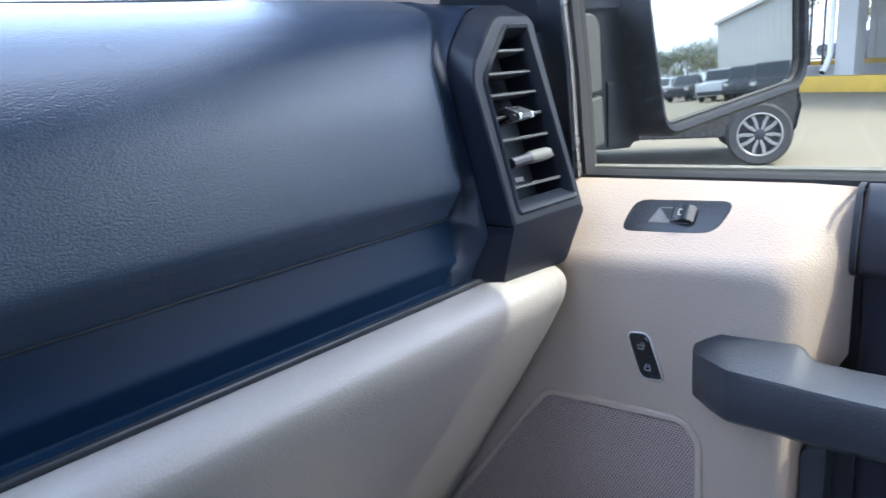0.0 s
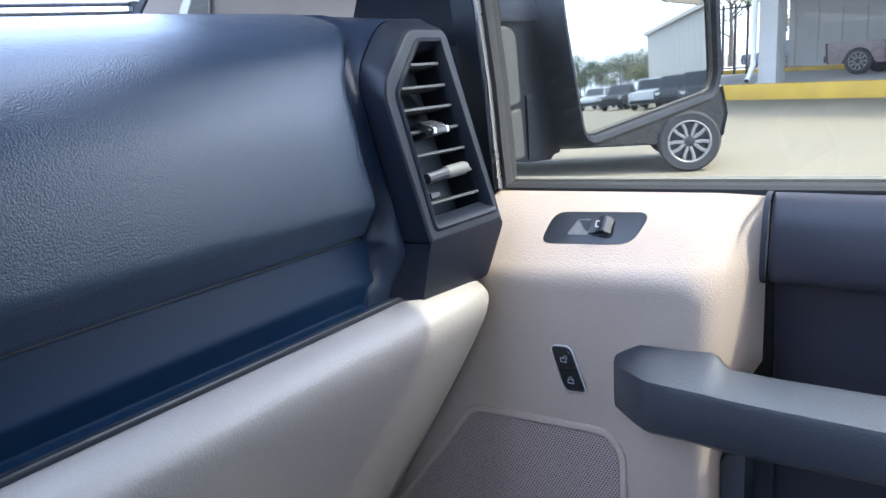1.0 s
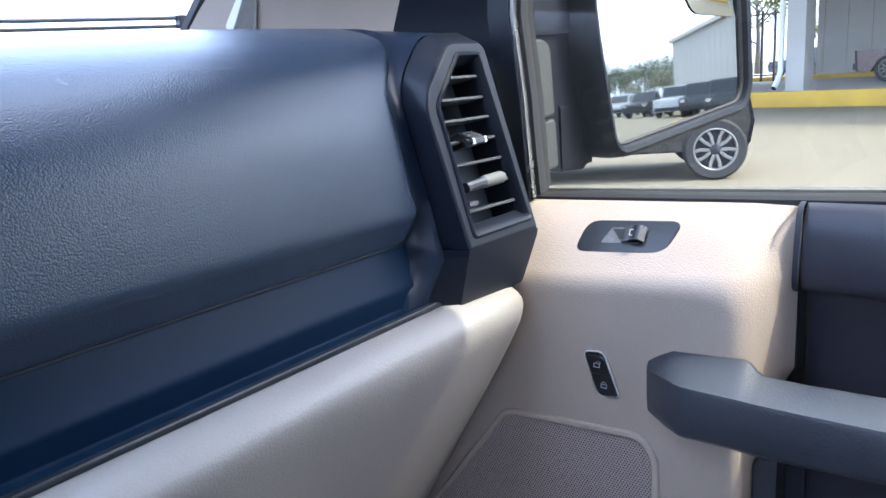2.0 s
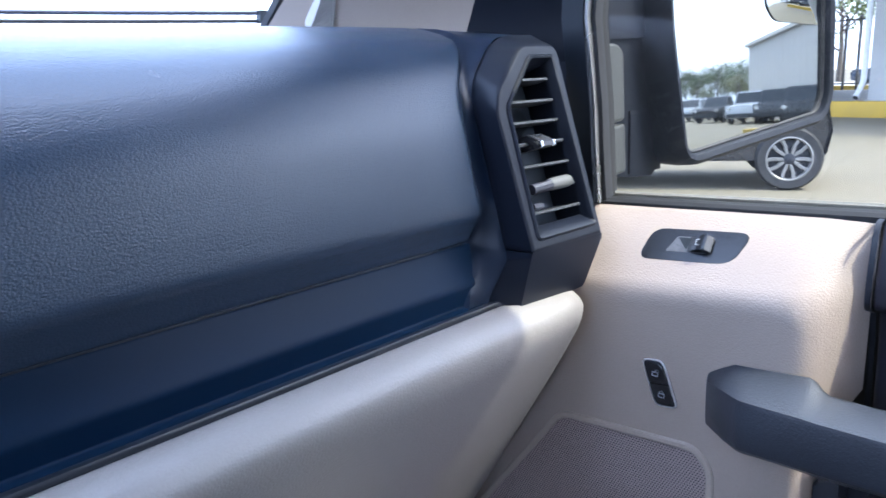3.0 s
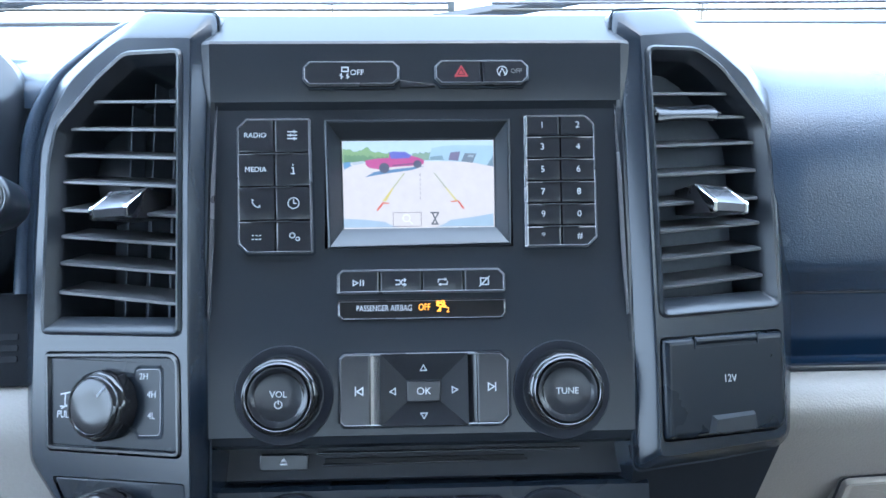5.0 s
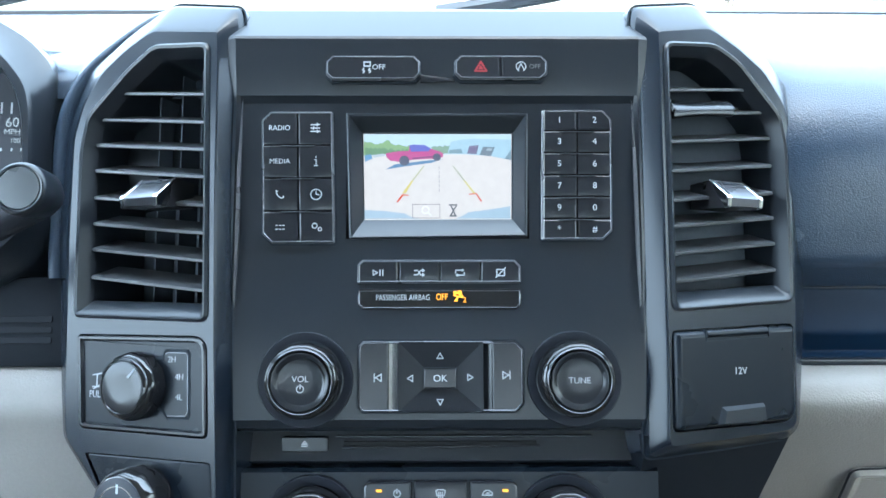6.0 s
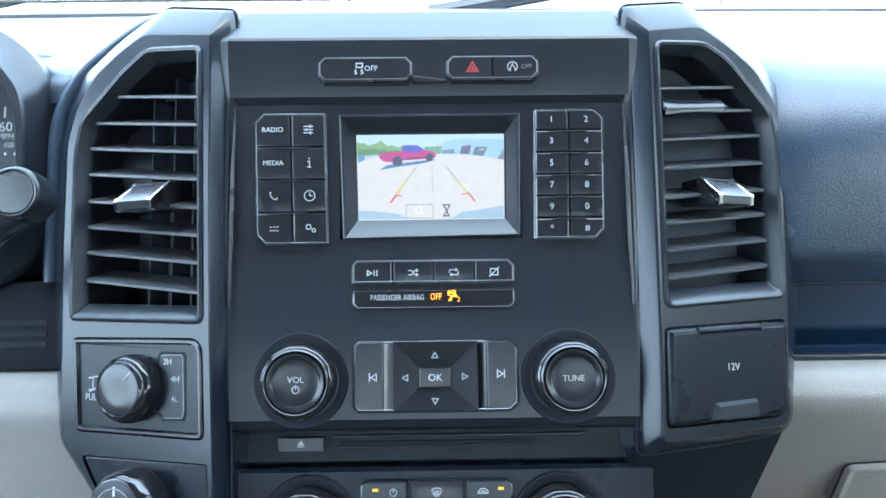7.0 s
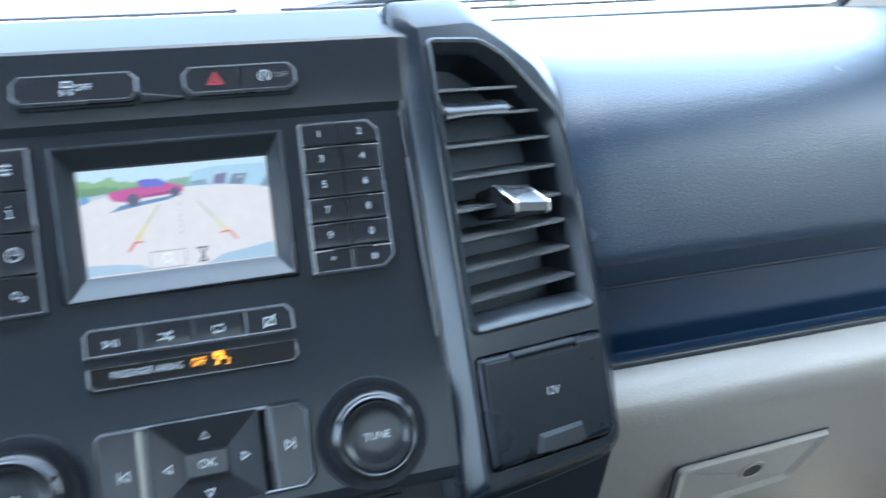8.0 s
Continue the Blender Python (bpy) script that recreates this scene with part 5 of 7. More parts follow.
FRONT_L = [(0.0030, 0.087), (0.0035, 0.0905), (0.0560, 0.0984), (0.0760, 0.0885), (0.0960, 0.0750), (0.1110, 0.0540), (0.1185, 0.030), (0.1185, -0.040), (0.1150, -0.1446), (0.1125, -0.172), (0.080, -0.207), (0.043, -0.30), (-0.013, -0.30), (-0.006, -0.20), (-0.001, -0.107), (0.0020, 0.0), (0.0025, 0.07)]


POD_SATIN = paint("satin pod plastic", (0.008, 0.012, 0.019), 0.24, spec=0.44, grain=0.00002, size=1500, vary=0.06, wear=0.008)
SLAT = paint("vent slat plastic", (0.055, 0.057, 0.062), 0.34, grain=0.00006, size=1500, vary=0.12)


def vent_inside(ob, win, slat_v, tab_v, sx, vane_at=(-0.033, -0.052), tab_u=(0.0450, 0.0715), vanes=(), rise=0.0, rim=None, stick=1.0, lean=1.0):
    """Frame, slats, vanes and slider of an air vent."""
    v_low = min(p[1] for p in win)

    def sill(poly, k):
        return [(x, y + k * 0.0042 if y < v_low + 0.016 else y) for x, y in poly]

    frame_rings = [at(inset(win, -0.0008), -0.003), at(inset(win, -0.0004), 0.0008), at(inset(win, 0.0012), 0.0020), at(inset(win, 0.0030), 0.0014), at(sill(inset(win, 0.0052), 0.5), -0.0040), at(sill(inset(win, 0.0070), 1.0), -0.0080), at(sill(inset(win, 0.0074), 1.1), -0.0095), at(sill(inset(win, 0.0076), 1.1), -0.055)]
    part("vent_frame", loft(frame_rings), rim or BLACK, ob, "black vent frame", crisp=40)
    part("duct", prism(inset(win, 0.004), -0.070, -0.056 if vanes else -0.034), DUCT, ob)
    poly = inset(win, 0.0074)

    def span(v):
        xs = []
        for (x0, y0), (x1, y1) in zip(poly, poly[1:] + poly[:1]):
            if (y0 - v) * (y1 - v) < 0:
                xs.append(x0 + (x1 - x0) * (v - y0) / (y1 - y0))
        return (min(xs), max(xs)) if len(xs) > 1 else None

    for v in slat_v:
        s = span(v)
        if not s:
            continue
        a, b = s
        line = [(-0.0068, v - 0.0013), (-0.0058, v - 0.0009), (-0.0056, v + 0.0006), (-0.0068, v + 0.0014), (-0.018, v + 0.0050 * lean), (-0.030, v + 0.0092 * lean), (-0.030, v + 0.0092 * lean - 0.0014), (-0.018, v + 0.0050 * lean - 0.0020)]
        up = lambda x: rise * (abs(x) - 0.055)
        part("slat", loft([[(x, vv + up(x), n) for n, vv in line] for x in (a, b)], True, True), SLAT, ob, crisp=50)
    lo, hi = min(p[0] for p in poly), max(p[0] for p in poly)
    for k in vanes:
        x = lo + (hi - lo) * k / 5
        ys = []
        for (x0, y0), (x1, y1) in zip(poly, poly[1:] + poly[:1]):
            if (x0 - x) * (x1 - x) < 0:
                ys.append(y0 + (y1 - y0) * (x - x0) / (x1 - x0))
        part("vane", box(x - 0.0006, min(ys), vane_at[1], x + 0.0006, max(ys), vane_at[0]), DUCT, ob)
    u0, u1 = tab_u
    w = (u1 - u0) / 2
    c = sx * (u0 + u1) / 2
    sect = lambda g: [(tab_v + (v + k * g) * stick, (n + q * g) * (stick if n > 0 else 1)) for v, n, k, q in ((-0.0066, -0.024, -1, 0), (-0.0100, 0.0095, -1, 0), (-0.0092, 0.0120, -1, 1), (-0.0042, 0.0128, 0, 1), (-0.0028, 0.0120, 1, 1), (0.0105, -0.0040, 1, 0), (0.0105, -0.024, 1, 0))]
    tab = part("slider", loft([[(c + s * w, v, n) for v, n in sect(0)] for s in (-1, -0.9, 0.9, 1)], True, True), SLIDER, ob, "grey vent slider with bright ends", crisp=25)
    part("slot", prism([(c - 0.45 * w, -0.0012), (c + 0.45 * w, -0.0012), (c + 0.45 * w, 0.0006), (c - 0.45 * w, 0.0006)], -0.0004, 0.0003), GAP, tab).matrix_basis = Matrix.Translation((0, tab_v + 0.0078 * stick, -0.0008)) @ Matrix.Rotation(radians(-50), 4, "X")
    for s in (-1, 1):
        e = c + s * w
        part("bright_end", loft([[(e + s * q, v, n) for v, n in sect(g) if n > -0.02] for q, g in ((-0.0022, 0.0001), (-0.0018, 0.0005), (0.0004, 0.0005), (0.0009, 0.0001))], True, True), CHROME, tab, crisp=25)


# passenger side pod, with the socket lid
pr, mir, out, win, bm = pod(1, "satin black vent pod with slatted vent and socket lid", OUT_R, FRONT_R, VENT)
SOCK = rounded([(0.0080, -0.1035), (0.1050, -0.0990), (0.1025, -0.1570), (0.0950, -0.1620), (0.0066, -0.1640)], [0.003, 0.004, 0.004, 0.003, 0.003], 3)
plate_with_holes(out, [inset(win, -0.0006), inset(SOCK, -0.0012)], 0.0, bm)
bmesh.ops.remove_doubles(bm, verts=bm.verts, dist=0.00002)
part("housing", bm, POD_SATIN, pr, crisp=30)
vent_inside(pr, win, (0.0600, 0.0435, 0.0250, 0.0055, -0.0138, -0.0310, -0.0488, -0.0668), -0.0138, 1, rise=0.115)
part("loose_slat", loft([[(a, v * s + 0.0462 + 0.115 * (a - 0.055), n) for v, n in ((-0.0062, -0.0050), (-0.0052, -0.0022), (-0.0010, -0.0016), (0.0030, -0.0034), (0.0082, -0.0090), (0.0080, -0.0105), (0.0020, -0.0060), (-0.0040, -0.0052))] for a, s in ((0.0145, 0.30), (0.0162, 0.40), (0.0166, 0.95), (0.0180, 1.0), (0.030, 0.80), (0.048, 0.76), (0.0645, 0.92), (0.0655, 0.90), (0.0660, 0.40), (0.0690, 0.30))], True, True), BLACK_KEY, pr, "loose curved glossy slat piece", crisp=45)
part("foot", loft([[(a0, v, n), (a1 - 0.006, v, n), (a1, v, n - 0.006), (a1 + 0.012, v, -0.16), (a0, v, -0.16)] for v, n, a0, a1 in ((-0.168, -0.010, -0.006, 0.1150), (-0.1755, -0.0135, -0.006, 0.1170), (-0.1935, -0.0215, -0.004, 0.1130), (-0.2212, -0.032, 0.000, 0.1045), (-0.30, -0.062, 0.0, 0.078))], True, True), SHADED_BLACK, pr, "dark receding foot of the pod", crisp=40)
lid = part("socket_lid", loft([at(SOCK, -0.008), at(SOCK, 0.0004), at(inset(SOCK, 0.0009), 0.0022), at(inset(SOCK, 0.0022), 0.0033), at(inset(SOCK, 0.0042), 0.0037), at(inset(SOCK, 0.0056), 0.0036)], False, True), LID_BLACK, pr, "hinged black socket lid", crisp=40)
part("hinge", tube([(0.0312, -0.1052, 0.0016), (0.0560, -0.1040, 0.0016), (0.0800, -0.1029, 0.0016)], 0.0030, 12), LID_BLACK, lid, "rounded hinge barrel")
part("hinge_slot", prism(rounded([(0.0300, -0.1098), (0.0812, -0.1074), (0.0812, -0.1066), (0.0300, -0.1090)], 0.0003), 0.0030, 0.0039, 0.0001), GAP, lid)
for a in (0.0304, 0.0808):
    v = -0.1052 + (a - 0.0312) * 0.047
    part("hinge_gap", prism([(a - 0.0004, v - 0.0040), (a + 0.0004, v - 0.0040), (a + 0.0004, v + 0.0032), (a - 0.0004, v + 0.0032)], 0.0020, 0.0042), GAP, lid)
part("finger_lip", loft([at([(0.0370, -0.1612), (0.0745, -0.1604), (0.0740, -0.1490), (0.0405, -0.1505)], 0.0034), at([(0.0400, -0.1606), (0.0735, -0.1598), (0.0725, -0.1512), (0.0420, -0.1530)], 0.0066)], False, True), BLACK, lid, crisp=20)
words("12V", 0.0066, 0.0565, -0.1285, 0.0036, PRINT, lid)

# driver side pod, with the four-wheel-drive switch
pl_, mir, out, win, bm = pod(-1, "satin black vent pod with slatted vent and drive selector", OUT_L, FRONT_L, VENT)
win = mir(rounded([(0.0088, 0.084), (0.0534, 0.0885), (0.075, 0.074), (0.1075, 0.045), (0.1125, 0.020), (0.1110, -0.086), (0.1090, -0.093), (0.0035, -0.0965)], 0.006, 4))
SEL = mir(rounded([(0.1060, -0.1052), (0.0098, -0.1062), (0.0042, -0.1110), (0.0014, -0.1672), (0.1010, -0.1650)], [0.003, 0.004, 0.004, 0.004, 0.004], 3))
BRK = mir(rounded([(0.0955, -0.1818), (-0.001, -0.1827), (-0.008, -0.26), (0.045, -0.26)], 0.002, 2))
plate_with_holes(out, [inset(win, -0.0006), inset(SEL, -0.001), inset(BRK, -0.0008)], 0.0, bm)
bmesh.ops.remove_doubles(bm, verts=bm.verts, dist=0.00002)
part("housing", bm, POD_SATIN, pl_, crisp=30)
vent_inside(pl_, win, (0.0569, 0.0381, 0.0198, 0.0017, -0.0171, -0.0351, -0.0528, -0.0718), -0.0135, -1, rise=0.115, tab_u=(0.0360, 0.0635), vanes=(1.6, 2.6, 3.5, 4.3))
sel = part("selector_plate", prism(inset(SEL, 0.0030), -0.008, -0.0008, 0.0006), LID_BLACK, pl_, "satin black drive selector plate")
part("plate_rim", loft([at(inset(SEL, -0.0004), -0.008), at(SEL, 0.0004), at(inset(SEL, 0.0008), 0.0014), at(inset(SEL, 0.0022), 0.0014), at(inset(SEL, 0.0034), -0.0012)]), BLACK_KEY, sel, crisp=25)
cu, cv = -0.0560, -0.1372
dial = part("dial", lathe([(0.0218, -0.001), (0.0216, 0.004), (0.0208, 0.0085), (0.0194, 0.0112), (0.0186, 0.0114)], 64, cu, cv, wave=0.012, waves=12, caps=False), GLOSS, sel, "round black turning dial", crisp=50)
part("dial_rim", lathe([(0.0188, 0.009), (0.0186, 0.0118), (0.0178, 0.0130), (0.0164, 0.0135), (0.0158, 0.0128)], 48, cu, cv, caps=False), DARK_CHROME, dial, crisp=50)
part("dial_face", lathe([(0.0160, 0.010), (0.0160, 0.0130), (0.0150, 0.0134), (0.008, 0.0131), (0.001, 0.0130)], 48, cu, cv), BLACK_KEY, dial, crisp=50)
part("pointer", strokes([[(cu + 0.0050, cv + 0.0065), (cu + 0.0095, cv + 0.0110)]], 0.0011, 0.0133, 0.0006), PRINT, sel)
SCALE = [(cu + 0.014, cv + 0.0175), (cu + 0.0185, cv + 0.0178), (cu + 0.0205, cv + 0.0215), (cu + 0.0225, cv + 0.0225), (cu + 0.0375, cv + 0.0225), (cu + 0.0392, cv + 0.0205), (cu + 0.0405, cv - 0.0165), (cu + 0.0390, cv - 0.0190), (cu + 0.0240, cv - 0.0195), (cu + 0.0215, cv - 0.0165), (cu + 0.017, cv - 0.0140)]
part("scale_groove", strokes([SCALE], 0.0018, -0.0009, 0.0003), GAP, sel)
part("scale_edge", strokes([[(a - 0.0013 if a > cu + 0.036 else a + 0.0002, b - 0.0013 if b > cv else b + 0.0013) for a, b in SCALE[2:9]]], 0.0004, -0.0009, 0.0004), SLIDER, sel)
for word, du, dv in (("2H", 0.0258, 0.0168), ("4H", 0.0320, 0.0060), ("4L", 0.0322, -0.0065)):
    words(word, 0.0055, cu + du, cv + dv, -0.0008, PRINT, sel)
words("PULL", 0.0065, cu - 0.0335, cv - 0.0065, -0.0008, PRINT, sel, squeeze=0.85)
part("icon", strokes([[(cu - 0.037, cv + 0.0060), (cu - 0.030, cv + 0.0072)], [(cu - 0.0335, cv + 0.0062), (cu - 0.0335, cv - 0.0005)], [(cu - 0.037, cv - 0.0015), (cu - 0.030, cv - 0.0015)], [(cu - 0.036, cv - 0.0028), (cu - 0.031, cv - 0.0004)]], 0.0008, -0.0008), PRINT, sel)
brk = part("brake_plate", prism(BRK, -0.008, -0.0008, 0.001), LID_BLACK, pl_, "satin black plate with a round control")
part("dial", lathe([(0.0235, -0.001), (0.0235, 0.012), (0.0215, 0.019), (0.019, 0.021), (0.0185, 0.021)], 48, -0.0480, -0.2090, wave=0.015, waves=12), GLOSS, brk, crisp=50)
part("dial_face", lathe([(0.0190, 0.016), (0.0190, 0.0215), (0.0178, 0.0222), (0.001, 0.0216)], 48, -0.0480, -0.2090), BLACK_DARK, brk, crisp=50)
part("scale_ring", strokes([ring_line(-0.0480, -0.2090, 0.0140, 20, 160)], 0.0008, 0.0220), SATIN, brk)
part("pointer", strokes([[(-0.0480, -0.1985), (-0.0480, -0.1945)]], 0.0016, 0.0220), PRINT, brk)

# ---- pod by the door, with its own slope ----
ex = Vector((0.99624, -0.08651, 0.0046)).normalized()
ey = Vector((0.02306, 0.31624, 0.9484)).normalized()
ey = (ey - ex * ey.dot(ex)).normalized()
PODR = Matrix((ex, ey, ex.cross(ey))).transposed().to_4x4()
PODR.translation = (0.719, -0.033, 1.367)
pd = thing("vent_pod", "satin black slatted vent pod on the dash beside the door", "air vent", PODR)
RV = rounded([(0.0453, 0.145), (0.0755, 0.145), (0.0745, -0.0010), (-0.0012, -0.0022), (0.0034, 0.104)], [0.004, 0.004, 0.005, 0.005, 0.006], 4)
RO_C = [(0.0430, 0.1538), (0.0795, 0.1540), (0.0850, 0.1480), (0.0800, -0.0100), (-0.0092, -0.0105), (-0.0084, 0.1010), (-0.0010, 0.1170), (0.0350, 0.1505)]
SEAM_C = [(0.0500, 0.1715), (0.0850, 0.1722), (0.0930, 0.1640), (0.0900, -0.0080), (-0.0098, -0.0040), (-0.0045, 0.1170), (0.0026, 0.1345), (0.0320, 0.1640)]
R_C = [0.004, 0.004, 0.004, 0.003, 0.003, 0.005, 0.005, 0.004]
RO, SEAM = rounded(RO_C, R_C, 4), rounded(SEAM_C, [0.008, 0.004, 0.004, 0.003, 0.006, 0.012, 0.012, 0.008], 4)
blend = lambda k: [(a[0] + (b[0] - a[0]) * k, a[1] + (b[1] - a[1]) * k) for a, b in zip(RO, SEAM)]
bm = loft([at(inset(SEAM, -0.001), -0.11), at(inset(SEAM, 0.0008), -0.0262), at(SEAM, -0.0245), at(blend(0.96), -0.0222), at(blend(0.5), -0.0125), at(blend(0.10), -0.0032), at(inset(RO, 0.0004), -0.0014), at(inset(RO, 0.0020), -0.0002), at(inset(RO, 0.0034), 0.0)])
plate_with_holes(inset(RO, 0.0034), [inset(RV, -0.0006)], 0.0, bm)
bmesh.ops.remove_doubles(bm, verts=bm.verts, dist=0.00002)
part("housing", bm, POD_BLACK, pd, crisp=28)
chin = [[(-0.0092, -0.0100, -0.0012), (0.0800, -0.0095, -0.0012), (0.087, -0.006, -0.03), (0.087, 0.0, -0.10), (-0.006, 0.0, -0.10), (-0.0098, -0.003, -0.025)],
        [(-0.0094, -0.0135, -0.0030), (0.0802, -0.0135, -0.0030), (0.088, -0.012, -0.03), (0.086, -0.01, -0.10), (-0.008, -0.01, -0.10), (-0.0110, -0.010, -0.026)],
        [(-0.0030, -0.0515, -0.0345), (0.0800, -0.0475, -0.0320), (0.094, -0.048, -0.05), (0.088, -0.05, -0.11), (-0.030, -0.05, -0.11), (-0.0270, -0.036, -0.040)],
        [(-0.0020, -0.0545, -0.0375), (0.0790, -0.0505, -0.0350), (0.092, -0.050, -0.06), (0.086, -0.055, -0.11), (-0.030, -0.056, -0.11), (-0.0290, -0.050, -0.046)]]
part("chin", loft(chin, False, True), POD_BLACK, pd, crisp=28)
# smooth fairing that runs from the end of the pad into the pod
world_of = lambda a, v, n: PODR @ Vector((a, v, n))
near = [world_of(a, v, n) for a, v, n in ((0.110, 0.1700, -0.034), (0.085, 0.1722, -0.0262), (0.050, 0.1712, -0.0262), (0.034, 0.1640, -0.0262), (0.0170, 0.1490, -0.0262), (0.0045, 0.1345, -0.0262), (-0.0030, 0.1170, -0.0262), (-0.0046, 0.0900, -0.0262), (-0.0056, 0.0660, -0.0262), (-0.0068, 0.0420, -0.0262), (-0.0082, 0.0200, -0.0262), (-0.0096, -0.0040, -0.0262), (-0.0112, -0.0120, -0.0262), (-0.0250, -0.0340, -0.0385), (-0.0290, -0.0500, -0.0458))]
far = [Vector(p) for p in ((0.835, 0.140, 1.533), (0.800, 0.150, 1.536), (0.775, 0.140, 1.5355), (0.757, 0.085, 1.528), (0.742, 0.060, 1.511), (0.727, 0.046, 1.496), (0.712, 0.036, 1.479), (0.703, 0.022, 1.450), (0.700, 0.016, 1.430), (0.700, 0.011, 1.410), (0.703, 0.009, 1.386), (0.700, 0.014, 1.362), (0.694, 0.010, 1.350), (0.680, 0.0025, 1.331), (0.672, -0.002, 1.314))]
rows_ = [[p for p in smooth_line(line, 3)] for line in (near, far)]
sag = [0.003] * len(rows_[0])
fair = []
for k in (0.0, 0.06, 0.25, 0.5, 0.75, 1.0):
    fair.append([a.lerp(b, k) + Vector((0, g * 4 * k * (1 - k) * 0.5, 0)) + Vector((0, 0.0012 if k == 0 else 0, 0)) for a, b, g in zip(rows_[0], rows_[1], sag)])
fair.append([p + Vector((-0.006, 0.03, -0.012 if p.z > 1.45 else 0.004)) for p in fair[-1]])
ob = part("fairing", loft(fair, closed=False), FAIRING, pd, "smooth black fairing beside the pad", crisp=60)
ob.matrix_basis = PODR.inverted()
vent_inside(pd, RV, (0.1265, 0.1085, 0.0915, 0.0740, 0.0560, 0.0375, 0.0190), 0.0742, 1, vane_at=(-0.036, -0.050), tab_u=(0.0240, 0.0400), rim=POD_BLACK, stick=0.62, lean=0.35)
roller = part("loose_slat", tube([(0.012, 0.0375, -0.004), (0.030, 0.0385, -0.003), (0.034, 0.0388, -0.003)], [0.0042, 0.0042, 0.0046], 10), DARK_GRAY, pd, "loose dark slat roller with a grey sleeve")
part("sleeve", tube([(0.033, 0.0388, -0.003), (0.036, 0.0389, -0.003), (0.055, 0.0394, -0.003), (0.058, 0.0395, -0.003)], [0.0046, 0.0052, 0.0052, 0.0044], 12), paint("dull grey sleeve", (0.10, 0.10, 0.095), 0.6, vary=0.1), roller)
part("broken_clip", box(0.012, 0.0225, -0.012, 0.022, 0.0262, -0.005), DARK_GRAY, pd)

# ---- instrument cluster beside the stack, in the stack's axes ----
hood = thing("instrument_cluster", "black instrument cluster under a grained hood, speed dial showing", "instrument cluster", STACK)
H_OUT = rounded([(-0.2820, 0.0480), (-0.2858, 0.0680), (-0.3050, 0.0926), (-0.345, 0.112), (-0.66, 0.112), (-0.70, 0.0), (-0.66, -0.060), (-0.310, -0.060), (-0.2960, -0.0475), (-0.2790, -0.0300)], [0.02, 0.02, 0.02, 0.03, 0.04, 0.04, 0.02, 0.01, 0.012, 0.02], 5)
H_IN = rounded([(-0.2885, 0.0450), (-0.2950, 0.0670), (-0.3090, 0.0850), (-0.349, 0.101), (-0.65, 0.101), (-0.665, 0.0), (-0.65, -0.050), (-0.312, -0.053), (-0.2980, -0.0415), (-0.2838, -0.0275)], [0.02, 0.02, 0.02, 0.03, 0.04, 0.04, 0.02, 0.01, 0.012, 0.02], 5)
H_BACK = rounded([(-0.2790, 0.0450), (-0.2770, 0.0860), (-0.2970, 0.1085), (-0.335, 0.131), (-0.67, 0.131), (-0.72, 0.0), (-0.68, -0.075), (-0.310, -0.072), (-0.2860, -0.0560), (-0.2750, -0.0320)], [0.015, 0.012, 0.02, 0.03, 0.04, 0.04, 0.02, 0.01, 0.012, 0.02], 5)
part("hood", loft([at(inset(H_BACK, 0.002), -0.11), at(inset(H_BACK, -0.0005), -0.046), at(H_BACK, -0.0405), at([((a[0] * 2 + b[0]) / 3, (a[1] * 2 + b[1]) / 3) for a, b in zip(H_BACK, H_OUT)], -0.0365), at(inset(H_OUT, -0.001), -0.0245), at(H_OUT, -0.0225), at(inset(H_OUT, 0.0012), -0.0208), at(inset(H_IN, -0.0012), -0.0204), at(H_IN, -0.0220), at(inset(H_IN, 0.0015), -0.030), at(inset(H_IN, 0.003), -0.060)]), BLACK, hood, "satin black cluster bezel", crisp=40)
FIGURES = lit("lit dial figures", (0.80, 0.88, 0.95), 0.045)
dial = part("dial_plate", prism(inset(H_IN, -0.002), -0.062, -0.057), BLACK_DARK, hood, "black dial plate with white figures")
for word, size, u, v in (("60", 0.0105, -0.3156, 0.0508), ("MPH", 0.0062, -0.3152, 0.0437), ("100", 0.0052, -0.3128, 0.0370), ("80", 0.0052, -0.3300, 0.0345), ("40", 0.0095, -0.3560, 0.0600)):
    words(word, size, u, v, -0.057, FIGURES, dial)
for u in (-0.3166, -0.3240, -0.3420):
    part("tick", strokes([[(u, 0.0585), (u, 0.0655)]], 0.0014, -0.057), PRINT, dial)
for u in (-0.3080, -0.3150, -0.3230):
    part("tick", strokes([[(u, 0.0300), (u, 0.0310)]], 0.0012, -0.057), PRINT, dial)
# grained ridge of the dash top that runs down between the cluster and the pod
ridge = smooth_line([(-0.196, 0.1265), (-0.2101, 0.1215), (-0.2348, 0.1030), (-0.2536, 0.0850), (-0.2655, 0.0645), (-0.2712, 0.0410), (-0.2718, 0.004), (-0.2712, -0.044), (-0.2705, -0.066)], 4)
rings = []
for k, p in enumerate(ridge):
    t = (ridge[min(k + 1, len(ridge) - 1)] - ridge[max(k - 1, 0)]).normalized()
    s = Vector((t.y, -t.x))
    rings.append([(p.x + s.x * w, p.y + s.y * w, n) for w, n in ((0.008, -0.085), (0.0075, -0.052), (0.0055, -0.043), (0.001, -0.038), (-0.003, -0.038), (-0.0065, -0.043), (-0.0085, -0.052), (-0.009, -0.10))])
part("side_ridge", loft(rings, True, True), BLACK_SOFT, hood, "grained black ridge", crisp=70)
# shade of the hood and lever is in the bezel's colour
lower = part("lower_bezel", prism([(-0.70, -0.128), (-0.262, -0.128), (-0.262, -0.064), (-0.70, -0.070)], -0.09, -0.046, 0.003), SHADED_BLACK, hood)
